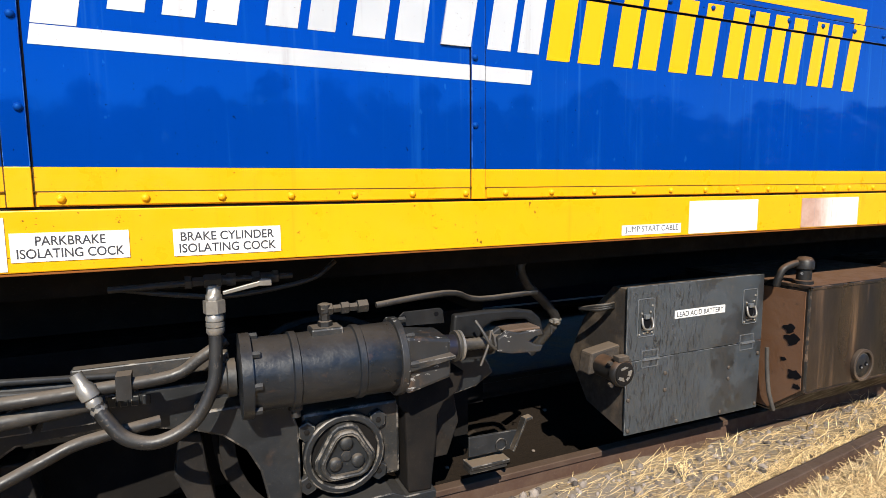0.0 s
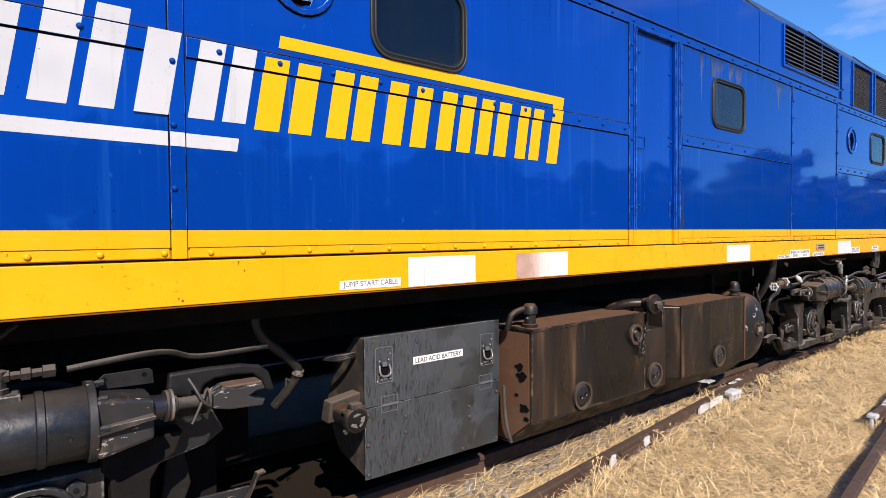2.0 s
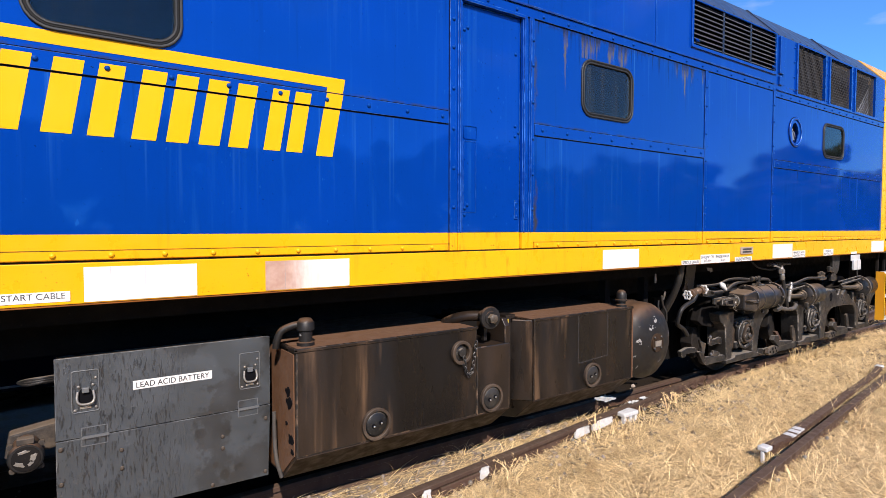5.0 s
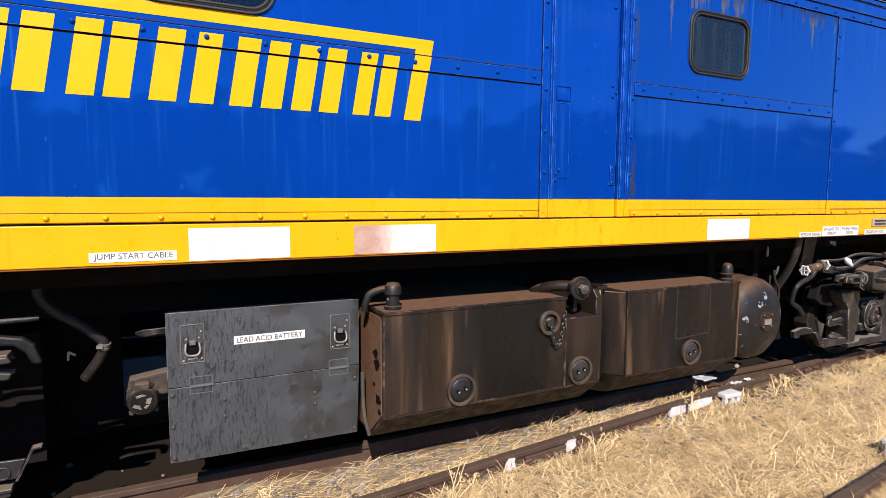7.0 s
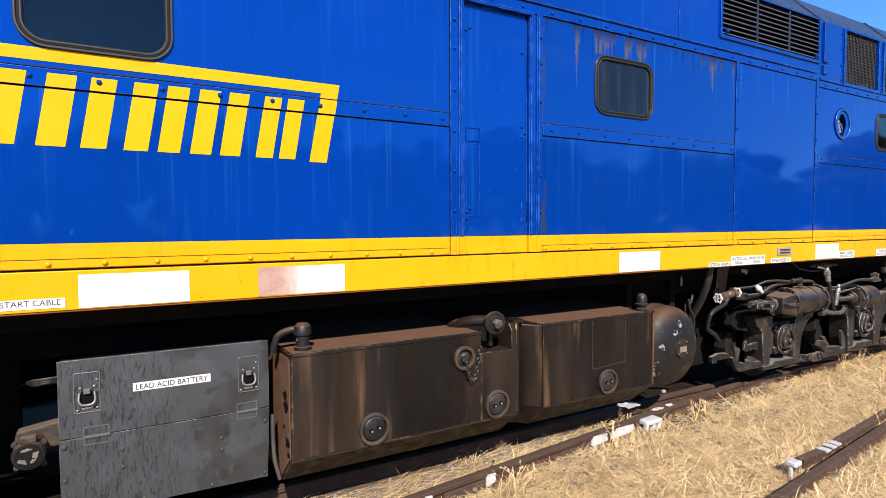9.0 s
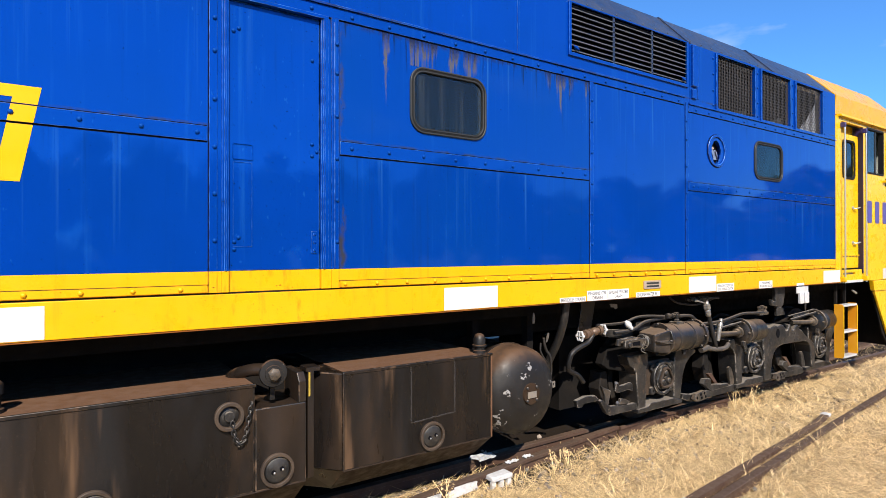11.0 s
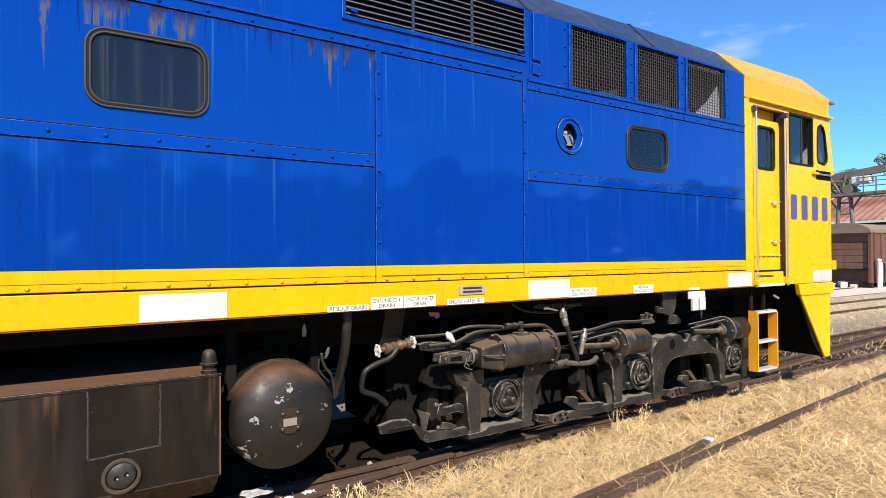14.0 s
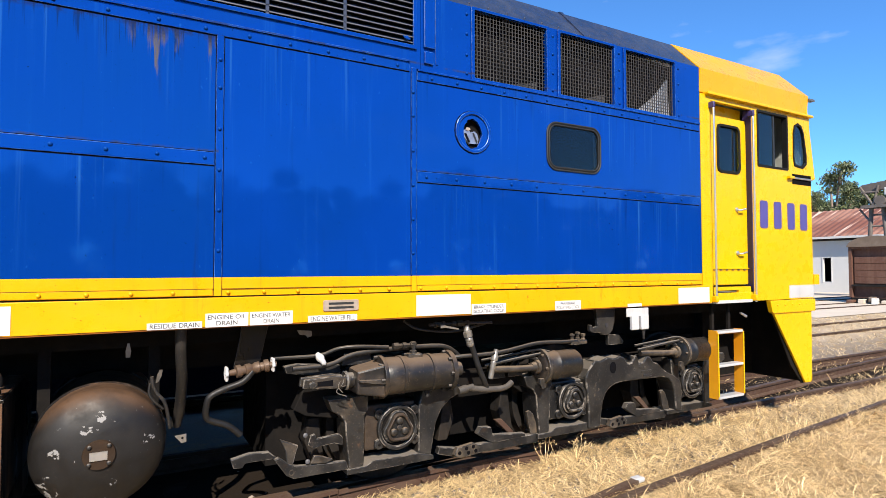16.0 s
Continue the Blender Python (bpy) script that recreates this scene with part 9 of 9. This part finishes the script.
def tufts(n_clump, per, seed):
    """Upright and leaning clumps of longer straw beside the rails and about the yard."""
    rng = np.random.default_rng(seed)
    cx = rng.uniform(2.5, 19, n_clump)
    bb = np.where(cx < 10, -0.83 + 0.112 * (cx - 10), -0.83 + 0.112 * (cx - 10) - 0.112 / 52 * (cx - 10) ** 2)
    kind = rng.random(n_clump)
    cy = np.where(kind < 0.08, RN - rng.uniform(0.1, 0.3, n_clump), np.where(kind < 0.6, bb + np.where(rng.random(n_clump) < 0.5, 0, 1.505) * (cx < 8.5) + rng.uniform(-0.25, 0.25, n_clump), rng.uniform(-4, 0.3, n_clump)))
    x = np.repeat(cx, per) + rng.normal(0, 0.05, n_clump * per)
    y = np.repeat(cy, per) + rng.normal(0, 0.05, n_clump * per)
    keep = (clear_of_rails(x, y) > 0.045) & (y < RN - 0.05)
    keep &= ~((x < 7) & (y > -0.83 + 0.112 * (x - 10) + 1.52) & (np.sin(x * 7 + y * 5) < 0.6))
    keep &= ~((x > 6.9) & (x < 9.4) & (y > 0.08 + 0.112 * (x - 7.4)) & (np.sin(x * 9) < 0.75))
    x, y = x[keep], y[keep]
    n = len(x)
    z = np.array([ground_z(a, c) for a, c in zip(x, y)])
    L = rng.uniform(0.10, 0.30, n)
    a = rng.uniform(0, 2 * np.pi, n)
    el = np.radians(rng.uniform(12, 70, n))
    droop = rng.uniform(0.3, 1.1, n)
    pts = [np.stack([x, y, z], 1)]
    for k in range(3):
        ee = el - droop * k * 0.6
        q = pts[-1] + np.stack([np.cos(a) * np.cos(ee), np.sin(a) * np.cos(ee), np.sin(ee)], 1) * (L / 3)[:, None]
        q[:, 2] = np.maximum(q[:, 2], z + 0.006)
        pts.append(q)
    side = np.stack([-np.sin(a), np.cos(a), np.zeros(n)], 1) * 0.0018
    V = np.stack([pts[0] - side, pts[0] + side, pts[1] - side, pts[1] + side, pts[2] - side * 0.8, pts[2] + side * 0.8, pts[3]], 1).reshape(-1, 3)
    base = (np.arange(n) * 7)[:, None]
    quads = np.concatenate([base + np.array([0, 1, 3, 2]), base + np.array([2, 3, 5, 4])], 0)
    tris = base + np.array([4, 5, 6])
    tagged(raw("grass_tufts", V.tolist(), quads.tolist() + tris.tolist(), M_STRAW), "longer tufts of dry straw-coloured grass", "grass", kind="stuff")


tufts(150, 36, 77)


def weed(x, y, seed, h):
    rng = np.random.default_rng(seed)
    w = thing("dry_weed", "dry branching weed stalk with seed heads", "weed", "weeds")
    for k in range(6):
        bm = bmesh.new()
        a = rng.uniform(0, 6.28)
        d = Vector((math.cos(a), math.sin(a), 0)) * rng.uniform(0.05, 0.6) * h
        top = d + Vector((0, 0, h * rng.uniform(0.6, 1.0)))
        mid = d * rng.uniform(0.3, 0.8) + Vector((rng.uniform(-0.1, 0.1) * h, rng.uniform(-0.1, 0.1) * h, h * 0.5))
        tube(bm, [(0, 0, 0), mid * 0.5 + Vector((0, 0, h * 0.04)), mid, top], 0.0017, 4, 2)
        tips = [top]
        for q in range(3):
            root = mid.lerp(top, rng.uniform(0.1, 0.8))
            tip = root + Vector((rng.uniform(-1, 1), rng.uniform(-1, 1), rng.uniform(0.2, 1.0))) * 0.16 * h
            tube(bm, [root, root.lerp(tip, 0.5) + Vector((0, 0, 0.004)), tip], 0.0012, 4, 1)
            tips.append(tip)
        st = part("stalk", bm, M_STRAW, w)
        for tip in tips:
            bm = bmesh.new()
            for q in range(5):
                o = tip + Vector(rng.uniform(-1, 1, 3)) * 0.009
                m4 = Matrix.Translation(o) @ Matrix.Rotation(rng.uniform(0, 6.28), 4, Vector(rng.uniform(-1, 1, 3)).normalized()) @ Matrix.Diagonal((1.0, 0.55, 0.45, 1.0))
                bmesh.ops.create_icosphere(bm, subdivisions=1, radius=float(rng.uniform(0.003, 0.006)), matrix=m4)
            part("seed_head", bm, M_STRAW, st)
    w.matrix_basis = pose(x, y, ground_z(x, y))


for k, (x, y, h) in enumerate(((2.9, 0.30, 0.13), (3.9, -0.22, 0.30), (5.2, -0.06, 0.24), (6.4, 0.1, 0.22), (7.62, 0.2, 0.21), (7.84, 0.24, 0.18), (11.0, 0.40, 0.34), (11.35, 0.35, 0.28))):
    weed(x, y, 40 + k, h)

# litter lying on the rail heads
def paper_scrap(x, y, w, d, turn, seed, label):
    """A crumpled sheet with a torn outline and some thickness."""
    rng = np.random.default_rng(seed)
    bm = bmesh.new()
    nu, nv = 9, 6
    g = []
    for i in range(nu):
        row = []
        for j in range(nv):
            u, v = (i / (nu - 1) - 0.5) * w, (j / (nv - 1) - 0.5) * d
            rim = i in (0, nu - 1) or j in (0, nv - 1)
            u, v = u + rng.uniform(-1, 1) * w * (0.07 if rim else 0.02), v + rng.uniform(-1, 1) * d * (0.10 if rim else 0.03)
            row.append((x + u * math.cos(turn) - v * math.sin(turn), y + u * math.sin(turn) + v * math.cos(turn), 0.003 + rng.uniform(0, 0.016)))
        g.append(row)
    lo = [[bm.verts.new(p) for p in r] for r in g]
    hi = [[bm.verts.new((p[0], p[1], p[2] + 0.002)) for p in r] for r in g]
    for i in range(nu - 1):
        for j in range(nv - 1):
            bm.faces.new((hi[i][j], hi[i + 1][j], hi[i + 1][j + 1], hi[i][j + 1]))
            bm.faces.new((lo[i][j], lo[i][j + 1], lo[i + 1][j + 1], lo[i + 1][j]))
    for i in range(nu - 1):
        bm.faces.new((lo[i][0], lo[i + 1][0], hi[i + 1][0], hi[i][0]))
        bm.faces.new((hi[i][nv - 1], hi[i + 1][nv - 1], lo[i + 1][nv - 1], lo[i][nv - 1]))
    for j in range(nv - 1):
        bm.faces.new((hi[0][j], hi[0][j + 1], lo[0][j + 1], lo[0][j]))
        bm.faces.new((lo[nu - 1][j], lo[nu - 1][j + 1], hi[nu - 1][j + 1], hi[nu - 1][j]))
    ob = part("paper_scrap", bm, M_WHITE, None, "", smooth=False)
    tagged(ob, label, "litter", "litter on the rails")


paper_scrap(7.13, 0.61, 0.22, 0.15, 0.15, 1, "crumpled white paper scrap lying on the rail")
paper_scrap(7.27, 0.37, 0.13, 0.05, 0.1, 2, "small torn white paper scrap on the rail")
paper_scrap(7.47, 0.392, 0.10, 0.05, 0.1, 3, "small torn white paper scrap on the rail")

# loose ballast and spilt stones
rng = np.random.default_rng(21)
ico = bmesh.new()
bmesh.ops.create_icosphere(ico, subdivisions=1, radius=1.0)
iv = np.array([v.co[:] for v in ico.verts])
iface = np.array([[v.index for v in f.verts] for f in ico.faces])
ico.free()
n = 9000
sx = rng.uniform(-1, 20, n)
sy = np.where(rng.random(n) < 0.97, rng.uniform(-0.4, 0.62, n), rng.uniform(0.7, 2.1, n))
keep = clear_of_rails(sx, sy) > 0.06
sx, sy = sx[keep], sy[keep]
n = len(sx)
r = 0.006 + 0.022 * rng.random(n) ** 3
V = iv[None] * r[:, None, None] * rng.uniform(0.6, 1.3, (n, 1, 3)) * rng.uniform(0.85, 1.15, (n, 12, 1))
V = V + np.stack([sx, sy, np.array([ground_z(a, c) for a, c in zip(sx, sy)]) + r * 0.3], 1)[:, None]
F = (iface[None] + (np.arange(n) * 12)[:, None, None]).reshape(-1, 3)
tagged(raw("ballast", V.reshape(-1, 3).tolist(), F.tolist(), M_STONE), "scattered grey ballast stones and grit", "stones", kind="stuff")
